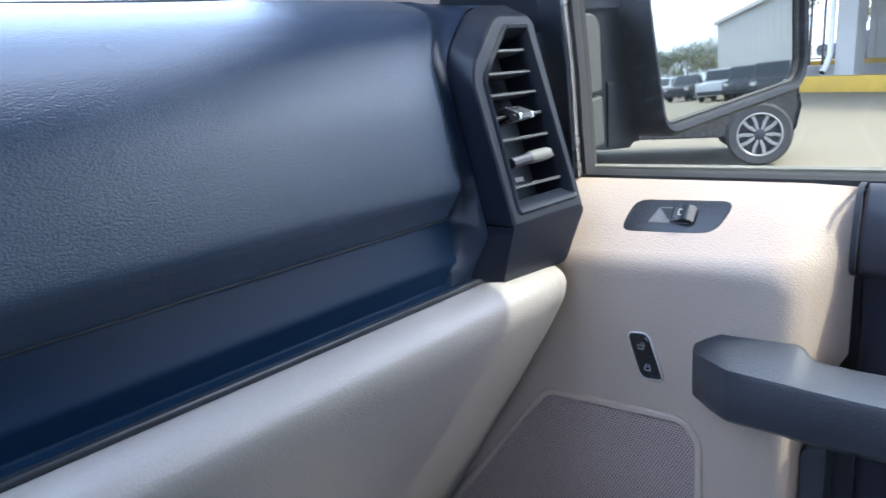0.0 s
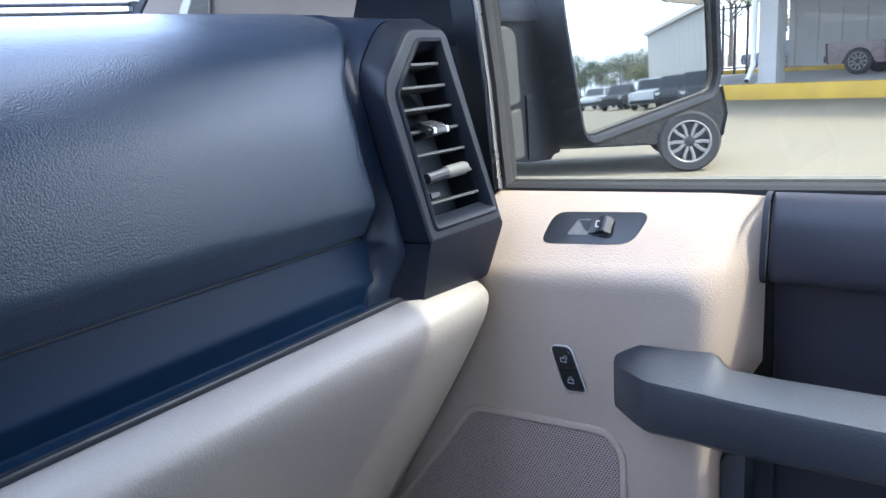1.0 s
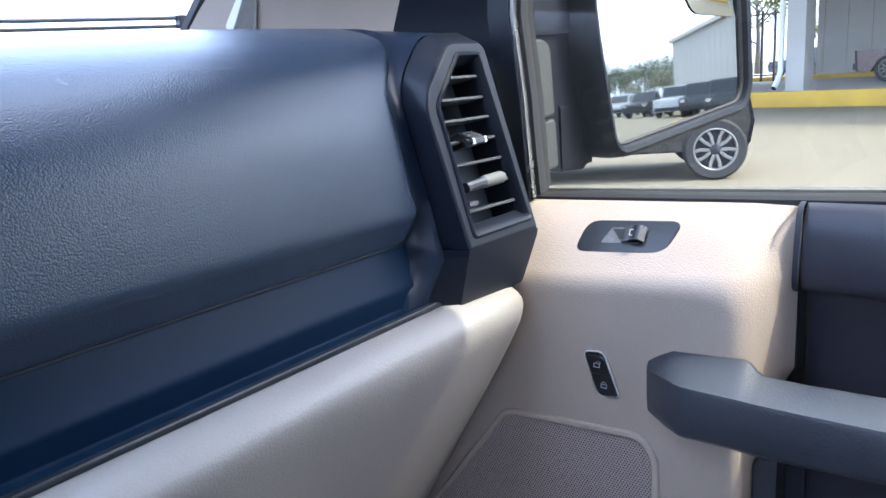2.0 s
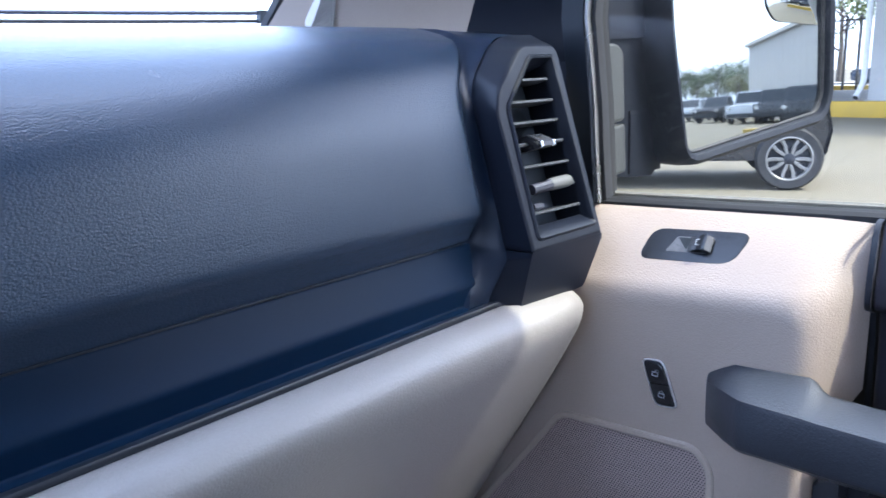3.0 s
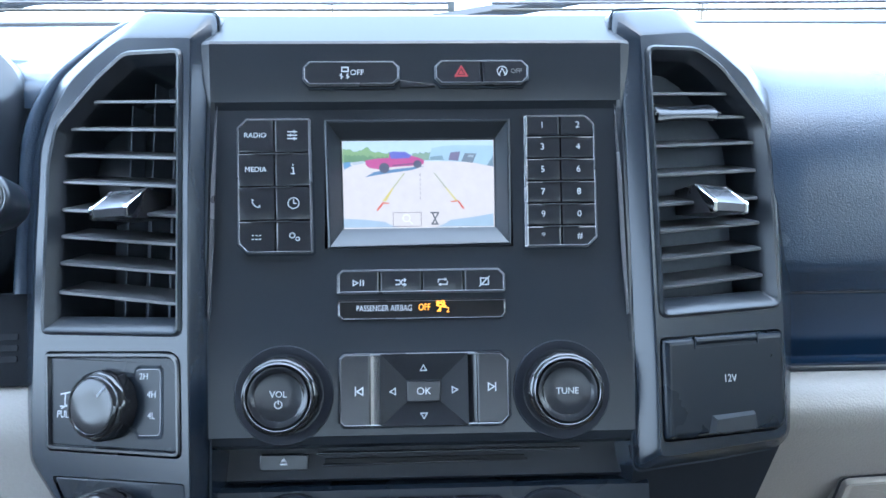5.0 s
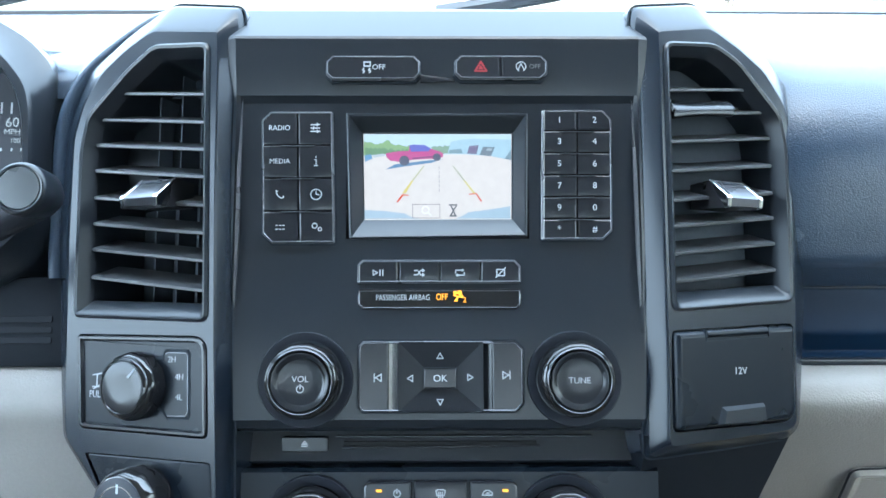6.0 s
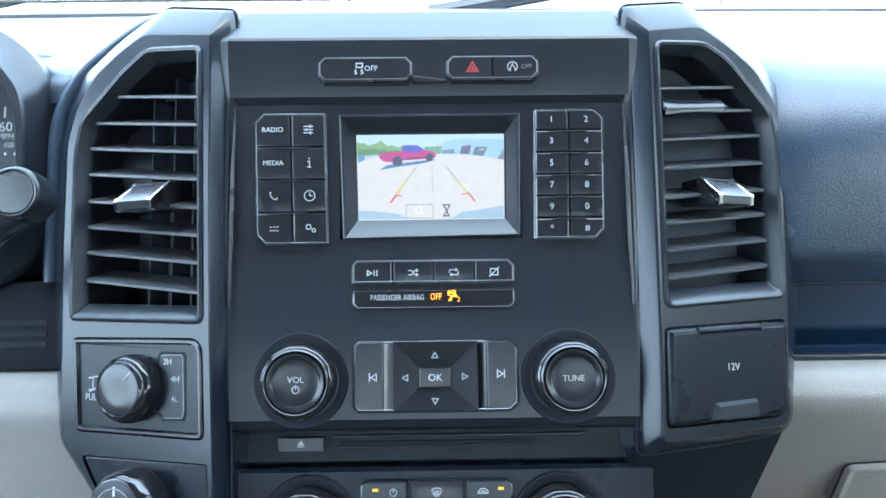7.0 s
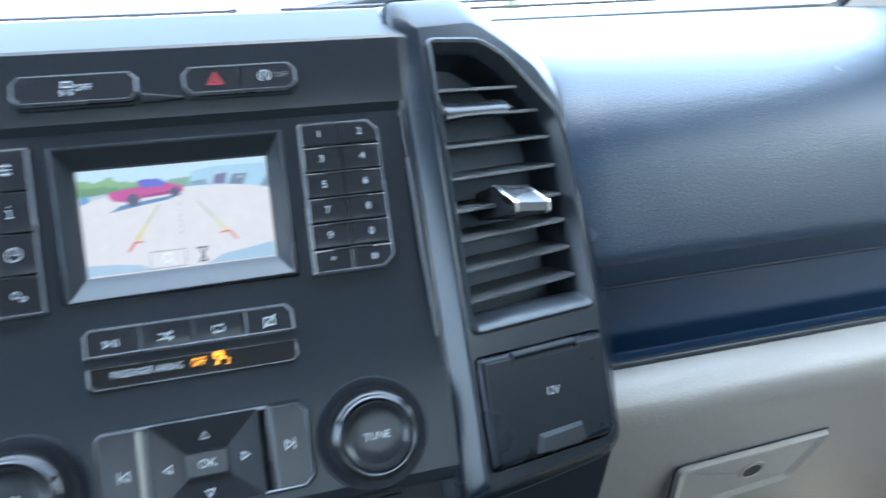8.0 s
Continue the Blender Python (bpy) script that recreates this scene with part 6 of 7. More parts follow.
for v in (-0.0945, -0.1020, -0.1095):
    part("slot", prism(rounded([(-0.345, v - 0.0022), (-0.272, v - 0.0022), (-0.272, v + 0.0022), (-0.345, v + 0.0022)], 0.0015), -0.046, -0.0452, 0.0003), SHADED_BLACK, lower)

# gear lever on the column, its round end towards the seats
lever = thing("gear_lever", "black column gear lever with round grey end cap", "gear lever", STACK @ Matrix.Translation((-0.2396, -0.0204, 0.060)))
part("knob", lathe([(0.011, -0.030), (0.0146, -0.022), (0.0156, -0.008), (0.0156, -0.0022), (0.0150, -0.0004), (0.0138, 0.0004), (0.0128, 0.0000), (0.0124, -0.0010)], 48), BLACK, lever, crisp=45)
part("end_cap", lathe([(0.0124, -0.004), (0.0124, -0.0004), (0.0119, 0.0002), (0.006, 0.0004), (0.001, 0.0004)], 48), paint("satin grey cap", (0.10, 0.105, 0.11), 0.30, 0.2, vary=0.05), lever, "flat grey end cap", crisp=45)
part("stalk", tube([(0, -0.002, -0.024), (-0.03, -0.016, -0.03), (-0.07, -0.028, -0.032), (-0.13, -0.036, -0.03)], [0.012, 0.011, 0.012, 0.014], 14), BLACK_DARK, lever)


# ---- door mirror outside the passenger window ----
MIR_N = Vector((-0.283, -0.959, 0.030)).normalized()
MIR_X = Vector((0.959, -0.283, 0)).normalized()
MIR_Y = MIR_N.cross(MIR_X)
MIR = Matrix((MIR_X, MIR_Y, MIR_N)).transposed().to_4x4()
MIR.translation = (0.974, -0.037, 1.402)
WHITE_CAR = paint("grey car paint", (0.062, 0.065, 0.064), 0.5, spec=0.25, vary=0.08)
HOUSING = paint("weathered black plastic", (0.006, 0.008, 0.014), 0.6, spec=0.22, grain=0.0003, size=700, vary=0.25)
WHITE_PAINT = paint("white car paint", (0.60, 0.60, 0.60), 0.3, coat=0.4, vary=0.03)
mirror = thing("door_mirror", "large black towing door mirror with painted arm cover", "mirror", MIR)
GL = rounded([(0.002, 0.006), (0.218, 0.036), (0.226, 0.055), (0.214, 0.290), (-0.030, 0.290), (-0.020, 0.125)], [0.012, 0.016, 0.008, 0.02, 0.02, 0.03], 4)
part("mirror_glass", prism(GL, -0.008, -0.0045), MIRROR, mirror, "mirror glass reflecting the yard")
rimo = inset(GL, -0.016)
part("housing", loft([at(inset(rimo, 0.02), -0.11), at(inset(rimo, 0.002), -0.07), at(rimo, -0.018), at(inset(rimo, 0.0015), 0.000), at(inset(rimo, 0.006), 0.005), at(inset(rimo, 0.011), 0.003), at(inset(GL, -0.0025), -0.004), at(inset(GL, -0.002), -0.012)], True, False), HOUSING, mirror, "textured black mirror housing", crisp=40)
part("gasket", loft([at(inset(GL, -0.0045), -0.0030), at(inset(GL, -0.0015), -0.0022), at(inset(GL, 0.0004), -0.0042)]), RUBBER, mirror)
SPOT = rounded([(0.120, 0.150), (0.135, 0.134), (0.214, 0.130), (0.212, 0.22), (0.118, 0.22)], [0.02, 0.02, 0.006, 0.01, 0.01], 4)
spot = []
for k in range(6):
    r = k / 5
    q = inset(SPOT, 0.0)
    cx, cy = 0.166, 0.176
    spot.append([(cx + (x - cx) * (1 - 0.999 * r), cy + (y - cy) * (1 - 0.999 * r), -0.0030 + 0.0050 * (1 - (1 - r) ** 2)) for x, y in q])
part("spot_mirror", loft(spot, False, True), MIRROR, mirror, "small curved wide-angle mirror", crisp=80)
inv = MIR.inverted()
arm_at = inv @ Matrix.Translation((0, 0.022, 0))


def mpart(name, bm, material, label="", crisp=30):
    ob = part(name, bm, material, mirror, label, crisp)
    ob.matrix_basis = arm_at
    return ob


# arm block between the door and the head: black shell with a painted cover
mpart("arm", loft([[(x, y, z) for x, y, z in ((0.893, -0.006, 1.392), (0.893, 0.10, 1.392), (0.893, 0.10, 1.70), (0.893, -0.002, 1.70))], [(0.930, -0.016, 1.386), (0.930, 0.10, 1.386), (0.930, 0.10, 1.70), (0.930, -0.012, 1.70)], [(0.968, -0.022, 1.384), (0.968, 0.09, 1.384), (0.968, 0.09, 1.70), (0.968, -0.020, 1.70)], [(0.985, -0.022, 1.392), (0.985, 0.07, 1.392), (0.985, 0.07, 1.70), (0.985, -0.022, 1.70)]], True, True), HOUSING, "black arm shell")
cover = [rounded([(0.0, 0.0), (0.034, 0.004), (0.032, 0.052), (0.0, 0.046)], [0.0, 0.005, 0.005, 0.0]), rounded([(0.0, 0.049), (0.032, 0.055), (0.030, 0.118), (0.022, 0.126), (-0.002, 0.126)], [0.0, 0.004, 0.01, 0.008, 0.0])]
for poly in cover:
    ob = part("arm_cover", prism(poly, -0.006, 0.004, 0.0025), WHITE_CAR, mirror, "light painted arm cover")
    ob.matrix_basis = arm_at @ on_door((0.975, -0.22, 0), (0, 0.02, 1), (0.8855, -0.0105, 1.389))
mpart("arm_upper", loft([[(x, y0 - 0.004, z), (x, 0.09, z)] + [(x, 0.09, z1), (x, y0 - 0.004 + dy, z1)] for x, y0, z, z1, dy in ((0.894, -0.004, 1.519, 1.70, 0.002), (0.930, -0.014, 1.520, 1.70, 0.003), (0.962, -0.0215, 1.521, 1.70, 0.002))], True, True), HOUSING, "upper panel of the black arm")
mpart("arm_lower", loft([[(x, y0 - 0.0015, 1.389), (x, 0.08, 1.386), (x, 0.08, 1.450), (x, y0, 1.4515), (x, y0 - 0.0015, 1.4480)] for x, y0 in ((0.931, -0.0165), (0.968, -0.0222), (0.986, -0.0224))], True, True), HOUSING, "lower step of the black arm", crisp=20)

# ---- truck hood ahead of the windscreen, unseen, white as a reflector ----
solid("engine_hood", loft([[(x, y, z - 0.05 * (x / 0.85) ** 2) for x in (-0.88, -0.6, -0.3, 0, 0.3, 0.6, 0.88)] for y, z in ((0.60, 1.48), (0.75, 1.49), (1.2, 1.46), (1.9, 1.36), (2.0, 1.2))], closed=False), WHITE_PAINT, "truck hood out of view, made white to brighten reflections", "car hood", crisp=60)
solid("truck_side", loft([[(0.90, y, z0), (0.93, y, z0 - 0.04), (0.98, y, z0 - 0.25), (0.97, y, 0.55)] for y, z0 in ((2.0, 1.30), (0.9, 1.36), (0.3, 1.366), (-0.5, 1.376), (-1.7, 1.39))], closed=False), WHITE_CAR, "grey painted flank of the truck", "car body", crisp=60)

# ---- yard ----
CONCRETE = paint("sunlit concrete", (0.118, 0.102, 0.067), 0.85, grain=0.004, size=40, vary=0.16, patch=0.35)
YELLOW = paint("yellow kerb paint", (0.40, 0.26, 0.016), 0.6, grain=0.002, size=60, vary=0.2, patch=1.5)
WHITE_WALL = paint("white painted metal wall", (0.35, 0.345, 0.335), 0.6, vary=0.06, patch=0.8)
IRON = paint("black iron", (0.015, 0.015, 0.016), 0.5, vary=0.2)
bm = bmesh.new()
g = 24
for i in range(g):
    for j in range(g):
        x0, y0, d = -600 + i * 50, -600 + j * 50, 50
        bm.faces.new([bm.verts.new(p) for p in ((x0, y0, 0.08), (x0 + d, y0, 0.08), (x0 + d, y0 + d, 0.08), (x0, y0 + d, 0.08))])
bmesh.ops.remove_doubles(bm, verts=bm.verts, dist=0.01)
solid("ground", bm, CONCRETE, "pale sunlit concrete yard", kind="structure")

# loading platform: a along the kerb, d away from it
K = Matrix(((0.281, 0.960, 0, 22.05), (0.960, -0.281, 0, 0), (0, 0, 1, 0.08), (0, 0, 0, 1)))


def yard(name, bm, material, label, category="", kind="structure", crisp=32):
    bm.transform(K)
    return solid(name, bm, material, label, category, kind, crisp=crisp)


yard("kerb", prism([(-21, 0.0), (40, 0.0), (40, 0.35), (-21, 0.35)], 0.0, 0.45, 0.04), YELLOW, "tall yellow painted concrete kerb")
yard("pavement", box(-21, 0.35, 0.0, 40, 30, 0.40), paint("shaded paving", (0.30, 0.29, 0.28), 0.85, grain=0.003, size=50, vary=0.15, patch=0.5), "grey paved platform behind the kerb")
yard("kerb_rear", prism([(-21, 12.0), (30, 12.0), (30, 12.25), (-21, 12.25)], 0.40, 0.60, 0.03), YELLOW, "low yellow kerb along the wall")
# wall runs on out of view, longer and higher to darken reflections
bm = box(-21, 12.4, 0.4, 10.3, 12.7, 8.0)
for k in range(32):
    box(-21 + k * 1.0, 12.37, 0.5, -20.94 + k * 1.0, 12.42, 6.2, bm)
yard("wall_hall", bm, WHITE_WALL, "white painted hall wall with shallow ribs")
# unseen slab, its reach set to cast the shadow band before the kerb
yard("canopy", box(-21, -3.0, 6.2, 40, 13, 6.6), WHITE_WALL, "white canopy roof over the platform, out of view, sized for its shadow")
post = thing("column", "white square column with a bent downpipe", "column", K @ Matrix.Translation((5.3, 1.0, 0.4)))
part("shaft", prism(rounded([(-0.45, -0.1), (0.12, -0.1), (0.12, 0.45), (-0.45, 0.45)], 0.02), 0.0, 5.8), WHITE_WALL, post)
part("foot", prism(rounded([(-0.5, -0.15), (0.17, -0.15), (0.17, 0.5), (-0.5, 0.5)], 0.02), 0.0, 0.06), WHITE_WALL, post)
part("downpipe", tube([(0.26, -0.12, 5.7), (0.26, -0.12, 1.0), (0.26, -0.12, 0.6), (0.28, -0.30, 0.28), (0.29, -0.42, 0.14)], 0.085, 12), WHITE_PAINT, post, "white downpipe with a bent foot")
part("pipe_mouth", tube([(0.29, -0.425, 0.135), (0.292, -0.44, 0.12)], 0.075, 12), RUBBER, post)
fence = thing("fence", "black iron bar fence beside the hall", "fence", K @ Matrix.Translation((10.4, 12.0, 0.4)))
bar = prism([(-0.045, -0.045), (0.045, -0.045), (0.045, 0.045), (-0.045, 0.045)], 0.0, 3.2)
bar = to_mesh("bar", bar, IRON)
for k in range(14):
    b = new("bar", bar)
    b.parent, b.location = fence, (0.4 + k * 0.62, 0, 0)
for z in (0.25, 3.0):
    part("rail", box(0, -0.03, z, 9.2, 0.03, z + 0.06), IRON, fence)

# hall seen in the mirror
FAR = Matrix(((9.4 / 20.48, 18.2 / 20.48, 0, 31.0), (-18.2 / 20.48, 9.4 / 20.48, 0, -33.5), (0, 0, 1, 0.08), (0, 0, 0, 1)))
bm = box(-26, 0, 0, 20.5, 18, 5.6)
for k in range(31):
    box(-26 + k * 1.5, -0.012, 0.1, -25.96 + k * 1.5, 0.03, 5.6, bm)
box(-26.2, -0.25, 5.6, 20.8, 18.2, 5.85, bm)
bm.transform(FAR)
solid("far_hall", bm, WHITE_WALL, "white metal hall across the yard", "building")


# ---- parked vehicles: x ahead, y to the left ----
CAR_GLASS = paint("dark car glass", (0.02, 0.025, 0.03), 0.06, vary=0.1, wear=0.03)
TYRE = paint("tyre rubber", (0.02, 0.02, 0.021), 0.75, grain=0.002, size=120, vary=0.2)
ALLOY = paint("machined alloy", (0.19, 0.187, 0.18), 0.35, 0.3, vary=0.06)


def wheel_parts(parent, x, y, r, side, spokes=5):
    """A wheel on its axle; side: -1 or 1 for the outer face."""
    tyre = part("tyre", lathe([(r * 0.66, -0.11), (r * 0.92, -0.115), (r * 0.99, -0.085), (r, -0.03), (r, 0.03), (r * 0.99, 0.085), (r * 0.92, 0.115), (r * 0.66, 0.108)], 40, caps=False), TYRE, parent, crisp=40)
    tyre.matrix_basis = Matrix.Translation((x, y, r)) @ Matrix.Rotation(radians(-90 * side), 4, "X")
    part("barrel", lathe([(r * 0.67, 0.0), (r * 0.67, 0.03), (r * 0.55, 0.035), (r * 0.1, 0.04)], 32), BLACK_DARK, tyre)
    part("rim", lathe([(r * 0.67, 0.085), (r * 0.70, 0.112), (r * 0.665, 0.117), (r * 0.635, 0.105), (r * 0.63, 0.03)], 40, caps=False), ALLOY, tyre)
    for k in range(spokes):
        a = 2 * math.pi * (k + 0.25) / spokes
        bm = bmesh.new()
        for s in (-1, 1):
            q = [(r * 0.16, s * r * 0.002), (r * 0.32, s * r * 0.030), (r * 0.42, s * r * 0.085), (r * 0.655, s * r * 0.105), (r * 0.655, s * r * 0.215), (r * 0.40, s * r * 0.185), (r * 0.16, s * r * 0.085)]
            c, d = math.cos(a), math.sin(a)
            prism([(u * c - v * d, u * d + v * c) for u, v in q], 0.055, 0.102, 0.006, bm)
        part("spoke", bm, ALLOY, tyre)
    part("hub", lathe([(r * 0.20, 0.03), (r * 0.20, 0.092), (r * 0.15, 0.102), (r * 0.02, 0.104)], 20), BLACK_DARK, tyre)


def arch(x, r, z0, n=9):
    return [(x + r * math.cos(math.pi * (1 - k / n)), max(z0, r * 0.98 * math.sin(math.pi * (1 - k / n)) + 0.06 * r + z0 * 0.55)) for k in range(n + 1)]


def vehicle(name, label, category, colour, m, kind="suv", r=0.37, length=4.5, width=1.86, height=1.68, group="", spokes=5, rear=None, tail=True, gap=1.22, sill=0.85):
    ob = thing(name, label, category, m, group)
    L, w = length / 2, width / 2
    wb = length * 0.30
    wr = wb if rear is None else L - rear
    z0, belt = r * sill, height * 0.60
    low = [(-L + 0.04, z0 + 0.10)] + [(-L + 0.10, z0)] + arch(-wr, r * gap, z0) + arch(wb, r * gap, z0) + [(L - 0.12, z0), (L - 0.02, z0 + 0.14)]
    if kind == "truck":
        top = [(L, belt * 0.82), (L - 0.1, belt * 0.95), (L * 0.36, belt), (-L * 0.16, belt), (-L * 0.17, belt * 0.97), (-L, belt * 0.97)]
        cab = [(L * 0.38, belt), (L * 0.14, height), (-L * 0.10, height), (-L * 0.155, belt)]
    elif kind == "boxy":
        top = [(L, belt * 0.80), (L - 0.04, belt * 0.96), (L * 0.30, belt), (-L, belt), (-L, belt * 0.6)]
        cab = [(L * 0.29, belt), (L * 0.20, height), (-L * 0.97, height), (-L * 0.99, belt)]
    else:
        top = [(L, belt * 0.70), (L - 0.15, belt * 0.92), (L * 0.36, belt), (-L + 0.06, belt * 1.02), (-L, belt * 0.7)]
        cab = [(L * 0.40, belt), (L * 0.10, height), (-L * 0.72, height * 0.98), (-L + 0.10, belt * 1.02)]
    side = low + top
    rings = [[(x * 0.985, -w * 0.93, z) for x, z in side], [(x, -w, z) for x, z in side], [(x, w, z) for x, z in side], [(x * 0.985, w * 0.93, z) for x, z in side]]
    body = part("body", loft(rings, True, True), colour, ob, crisp=30)
    cw = w * 0.86
    rings = [[(x, s * (w * 0.96 if z < belt * 1.05 else cw * 0.92), z) for x, z in cab] for s in (-1, 1)]
    part("roof", loft(rings, True, True), colour, ob, crisp=30)
    n = 3 if kind != "truck" else 2
    x_lo0, x_hi0, x_lo1, x_hi1 = cab[3][0] + 0.10, cab[0][0] - 0.10, cab[2][0] + 0.06, cab[1][0] - 0.06
    for s in (-1, 1):
        for k in range(n):
            a, b = k / n + 0.02, (k + 1) / n - 0.02
            q = []
            for f0, zz in ((a, belt + 0.05), (b, belt + 0.05), (b, height - 0.09), (a, height - 0.09)):
                t = (zz - belt) / (height - belt)
                lo, hi = x_lo0 + (x_lo1 - x_lo0) * t, x_hi0 + (x_hi1 - x_hi0) * t
                y = w * 0.96 + (cw * 0.92 - w * 0.96) * t
                q.append((lo + (hi - lo) * f0, s * (y + 0.004), zz))
            part("window", loft([q, [(x, y + s * 0.006, z) for x, y, z in q]], True, True), CAR_GLASS, ob)
    for (x0, z0_), (x1, z1), nm in ((cab[0], cab[1], "windscreen"), (cab[3], cab[2], "rear_window")):
        d = 0.012 if x0 > 0 else -0.012
        q = [(x0 + (x1 - x0) * t + d, s * (w * 0.96 + (cw * 0.92 - w * 0.96) * t) * 0.9, z0_ + (z1 - z0_) * t) for t, s in ((0.12, -1), (0.12, 1), (0.9, 1), (0.9, -1))]
        part(nm, loft([q, [(x + d * 0.5, y, z) for x, y, z in q]], True, True), CAR_GLASS, ob)
    for x in ((-L - 0.02, L + 0.02) if tail else (L + 0.02,)):
        bm = box(x - 0.06, -w * 0.9, z0 + 0.06, x + 0.06, w * 0.9, z0 + 0.28)
        part("bumper", bm, BLACK, ob)
        for s in (-1, 1):
            part("lamp", box(x * 0.985 - 0.03, s * w * 0.78 - 0.12, belt * 0.74, x * 0.985 + 0.03, s * w * 0.78 + 0.12, belt * 0.88), PRINT_RED if x < 0 else CHROME, ob)
    for x in (-wr, wb):
        for s in (-1, 1):
            wheel_parts(ob, x, s * (w - 0.10), r, s, spokes)
    return ob


def car_paint(name, c):
    return paint(name, c, 0.28, coat=0.7, vary=0.05)


DARK_PAINT = car_paint("dark grey car paint", (0.012, 0.012, 0.014))
BLUE_PAINT = car_paint("dark blue car paint", (0.02, 0.04, 0.09))
PLUM_PAINT = car_paint("faded plum car paint", (0.11, 0.075, 0.085))
SILVER_PAINT = car_paint("silver car paint", (0.42, 0.43, 0.44))
# neighbour: rear wheel nearest, facing ahead like the truck
vehicle("parked_suv", "dark grey SUV with split-spoke alloy wheels, parked alongside", "car", DARK_PAINT, Matrix.Translation((9.428, 4.285, 0.08)) @ Matrix.Rotation(radians(115), 4, "Z"), "suv", 0.375, 4.2, 1.84, 1.66, rear=0.44, tail=False, gap=1.05, sill=0.95)
vehicle("parked_pickup", "faded plum pickup truck parked on the platform", "pickup truck", PLUM_PAINT, K @ Matrix.Translation((2.9, 6.6, 0.40)) @ Matrix.Rotation(radians(180), 4, "Z"), "truck", 0.44, 5.4, 1.9, 1.85)
vehicle("parked_car", "dark blue car behind the iron fence", "car", BLUE_PAINT, K @ Matrix.Translation((14.5, 20.0, 0.40)) @ Matrix.Rotation(radians(20), 4, "Z"), "suv", 0.34, 4.4, 1.8, 1.5)


def far_spot(deg, dist):
    """A place seen in the mirror: degrees from straight back, towards the passenger side."""
    return (1.08 + dist * math.sin(radians(deg)), -0.07 - dist * math.cos(radians(deg)), 0.08)


for name, label, colour, deg, dist, turn, kind in (("parked_jeep", "black off-road car parked before the hall", DARK_PAINT, 41.0, 40, 135, "boxy"), ("parked_jeep", "dark off-road car parked before the hall", DARK_PAINT, 39.2, 46, 138, "boxy"), ("parked_jeep", "white off-road car with dark windows", WHITE_PAINT, 37.5, 48, 142, "boxy"), ("parked_car", "dark pickup parked in the row", DARK_PAINT, 35.3, 54, 150, "truck"), ("parked_car", "silver car at the end of the row", SILVER_PAINT, 33.4, 62, 145, "suv")):
    vehicle(name, label, "car", colour, Matrix.Translation(far_spot(deg, dist)) @ Matrix.Rotation(radians(turn), 4, "Z"), kind, 0.40, 4.4, 1.9, 1.9 if kind == "boxy" else 1.75, "cars parked across the yard")

# lamp post in the yard
lp = thing("street_lamp", "slim grey lamp post at the yard edge", "street lamp", Matrix.Translation(far_spot(31.6, 85)))
part("post", tube([(0, 0, 0), (0, 0, 7.2)], [0.12, 0.07], 10), SATIN, lp)
part("head", box(-0.5, -0.15, 7.2, 0.2, 0.15, 7.35), SATIN, lp)

# ---- trees ----
LEAF = paint("green leaves", (0.070, 0.095, 0.022), 0.6, vary=0.5, patch=1.2)
LEAF_DRY = paint("yellowing leaves", (0.14, 0.14, 0.03), 0.6, vary=0.4, patch=1.2)
BARK = paint("grey bark", (0.10, 0.085, 0.07), 0.9, grain=0.02, size=12, vary=0.3)


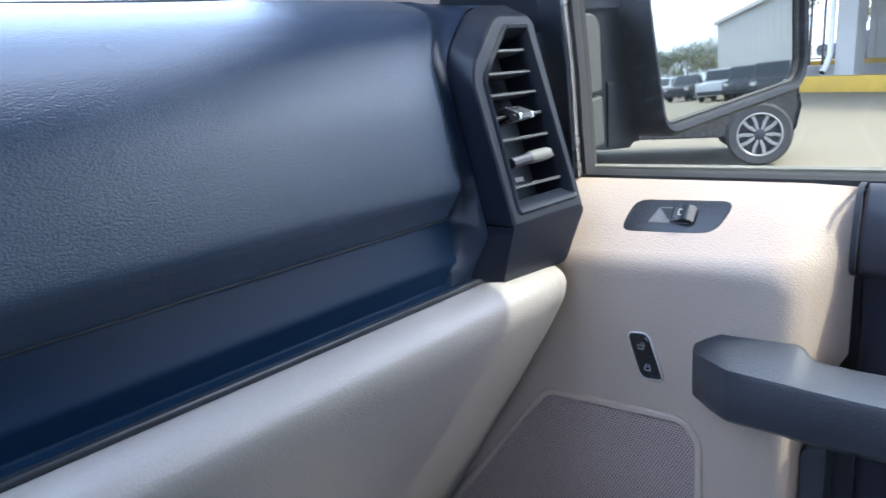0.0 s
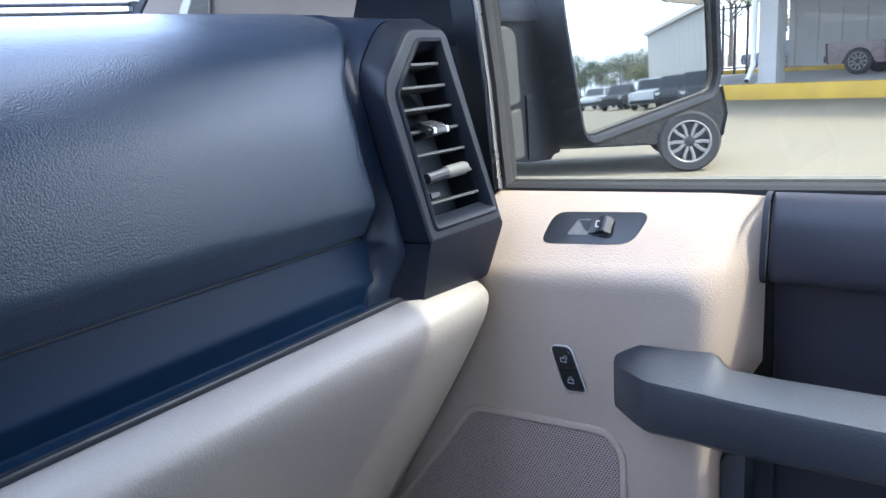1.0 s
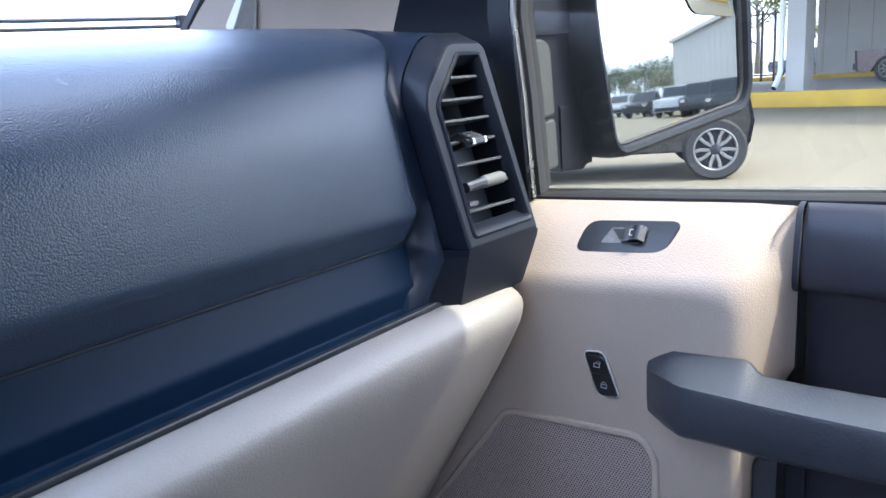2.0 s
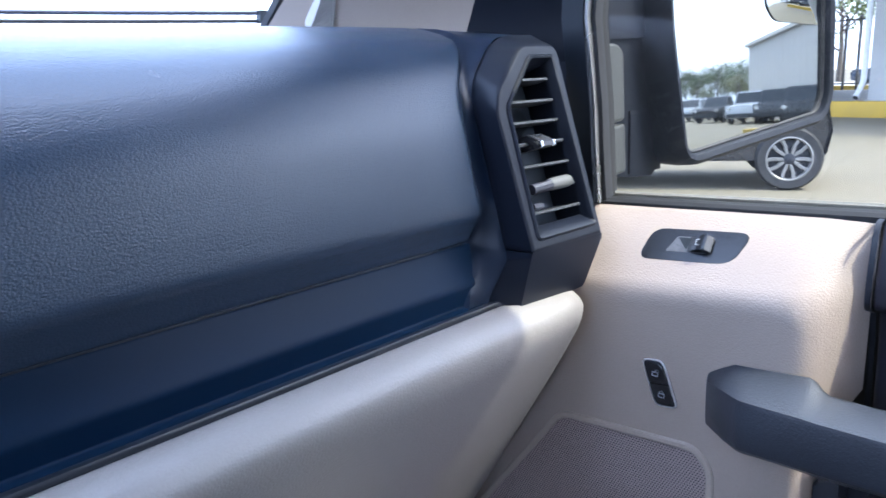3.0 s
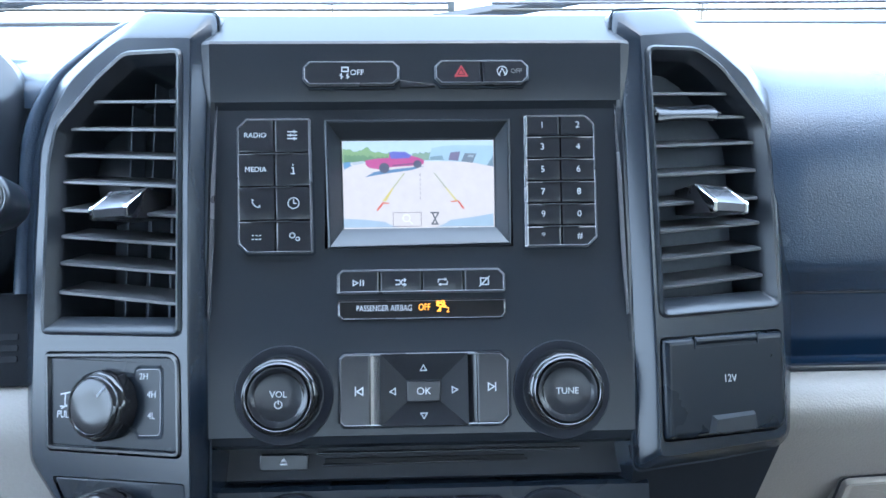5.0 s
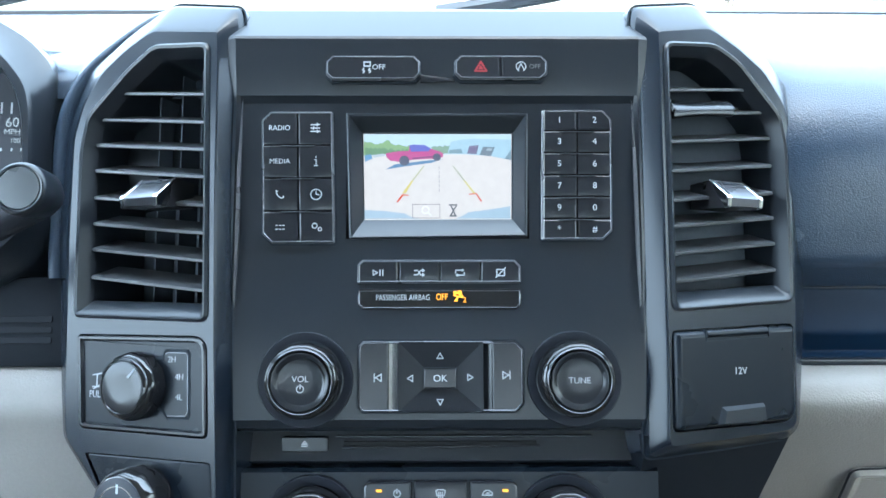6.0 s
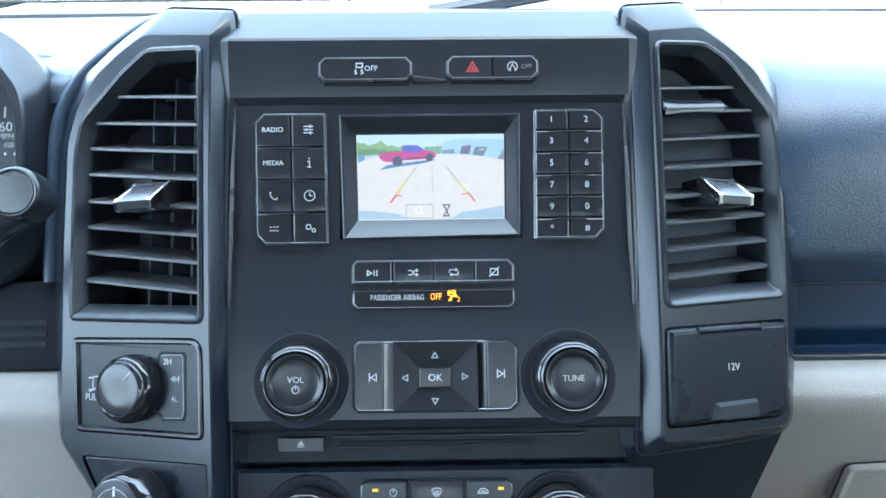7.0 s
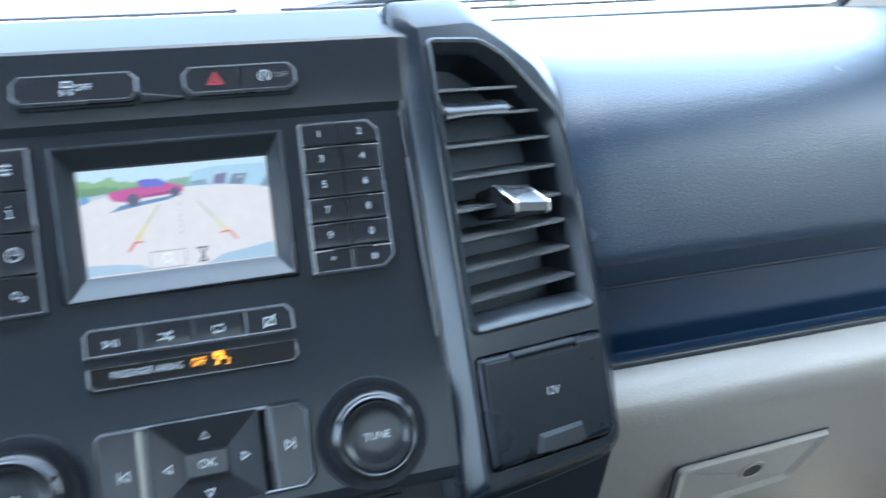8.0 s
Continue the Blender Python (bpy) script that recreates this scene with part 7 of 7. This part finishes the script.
def tree(label, place, h, seed, leaf, group):
    rnd = random.Random(seed)
    ob = thing("tree", label, "tree", Matrix.Translation(place), group)
    bm = tube([(0, 0, -0.1), (0.05 * h * rnd.uniform(-1, 1) * 0.3, 0, h * 0.35), (0, 0.03 * h, h * 0.8)], [h * 0.028, h * 0.02, h * 0.006], 8)
    tips = []
    for k in range(9):
        a, z = rnd.uniform(0, 6.28), h * rnd.uniform(0.28, 0.7)
        d = h * rnd.uniform(0.16, 0.30)
        tip = Vector((d * math.cos(a), d * math.sin(a), z + h * rnd.uniform(0.08, 0.22)))
        tube([(0, 0, z), tuple(tip * 0.6 + Vector((0, 0, z * 0.4))), tuple(tip)], [h * 0.010, h * 0.006, h * 0.002], 5, bm)
        tips.append(tip)
    tips.append(Vector((0, 0, h * 0.86)))
    part("trunk", bm, BARK, ob, crisp=60)
    verts, faces = [], []
    for tip in tips:
        for k in range(130):
            c = tip + Vector((rnd.gauss(0, 1), rnd.gauss(0, 1), rnd.gauss(0, 0.7))) * h * 0.085
            s = h * rnd.uniform(0.010, 0.022)
            u = Vector((rnd.gauss(0, 1), rnd.gauss(0, 1), rnd.gauss(0, 1))).normalized()
            v = u.orthogonal().normalized()
            i = len(verts)
            verts += [tuple(c - u * s), tuple(c + v * s * 0.6), tuple(c + u * s), tuple(c - v * s * 0.6)]
            faces.append((i, i + 1, i + 2, i + 3))
    me = bpy.data.meshes.new("crown")
    me.from_pydata(verts, [], faces)
    me.materials.append(leaf)
    cr = new("crown", me)
    cr.parent = ob
    return ob


tree_a = tree("leafy green tree at the yard edge", far_spot(33.0, 150), 8.0, 1, LEAF, "trees behind the yard")
tree_b = tree("yellowing tree at the yard edge", far_spot(36.6, 145), 6.6, 2, LEAF_DRY, "trees behind the yard")
tree_c = tree("tall thin-crowned tree at the yard edge", far_spot(35.2, 165), 9.6, 3, LEAF, "trees behind the yard")
rnd = random.Random(5)
for k in range(26):
    src = (tree_a, tree_b, tree_c)[k % 3]
    deg = 27.5 + 0.44 * k + rnd.uniform(-0.3, 0.3)
    copy_thing(src, Matrix.Translation(far_spot(deg, 140 + rnd.uniform(0, 40))) @ Matrix.Rotation(rnd.uniform(0, 6.28), 4, "Z") @ Matrix.Scale(rnd.uniform(0.75, 1.1), 4))
for k in range(9):
    src = (tree_a, tree_b, tree_c)[k % 3]
    copy_thing(src, Matrix.Translation((rnd.uniform(-75, 75), 120 + rnd.uniform(0, 90), 0.08)) @ Matrix.Rotation(rnd.uniform(0, 6.28), 4, "Z") @ Matrix.Scale(rnd.uniform(0.7, 1.2), 4))
for k in range(8):
    src = (tree_a, tree_b, tree_c)[k % 3]
    copy_thing(src, K @ Matrix.Translation((14 + k * 3.5, 40 + rnd.uniform(0, 10), 0)) @ Matrix.Rotation(rnd.uniform(0, 6.28), 4, "Z"))
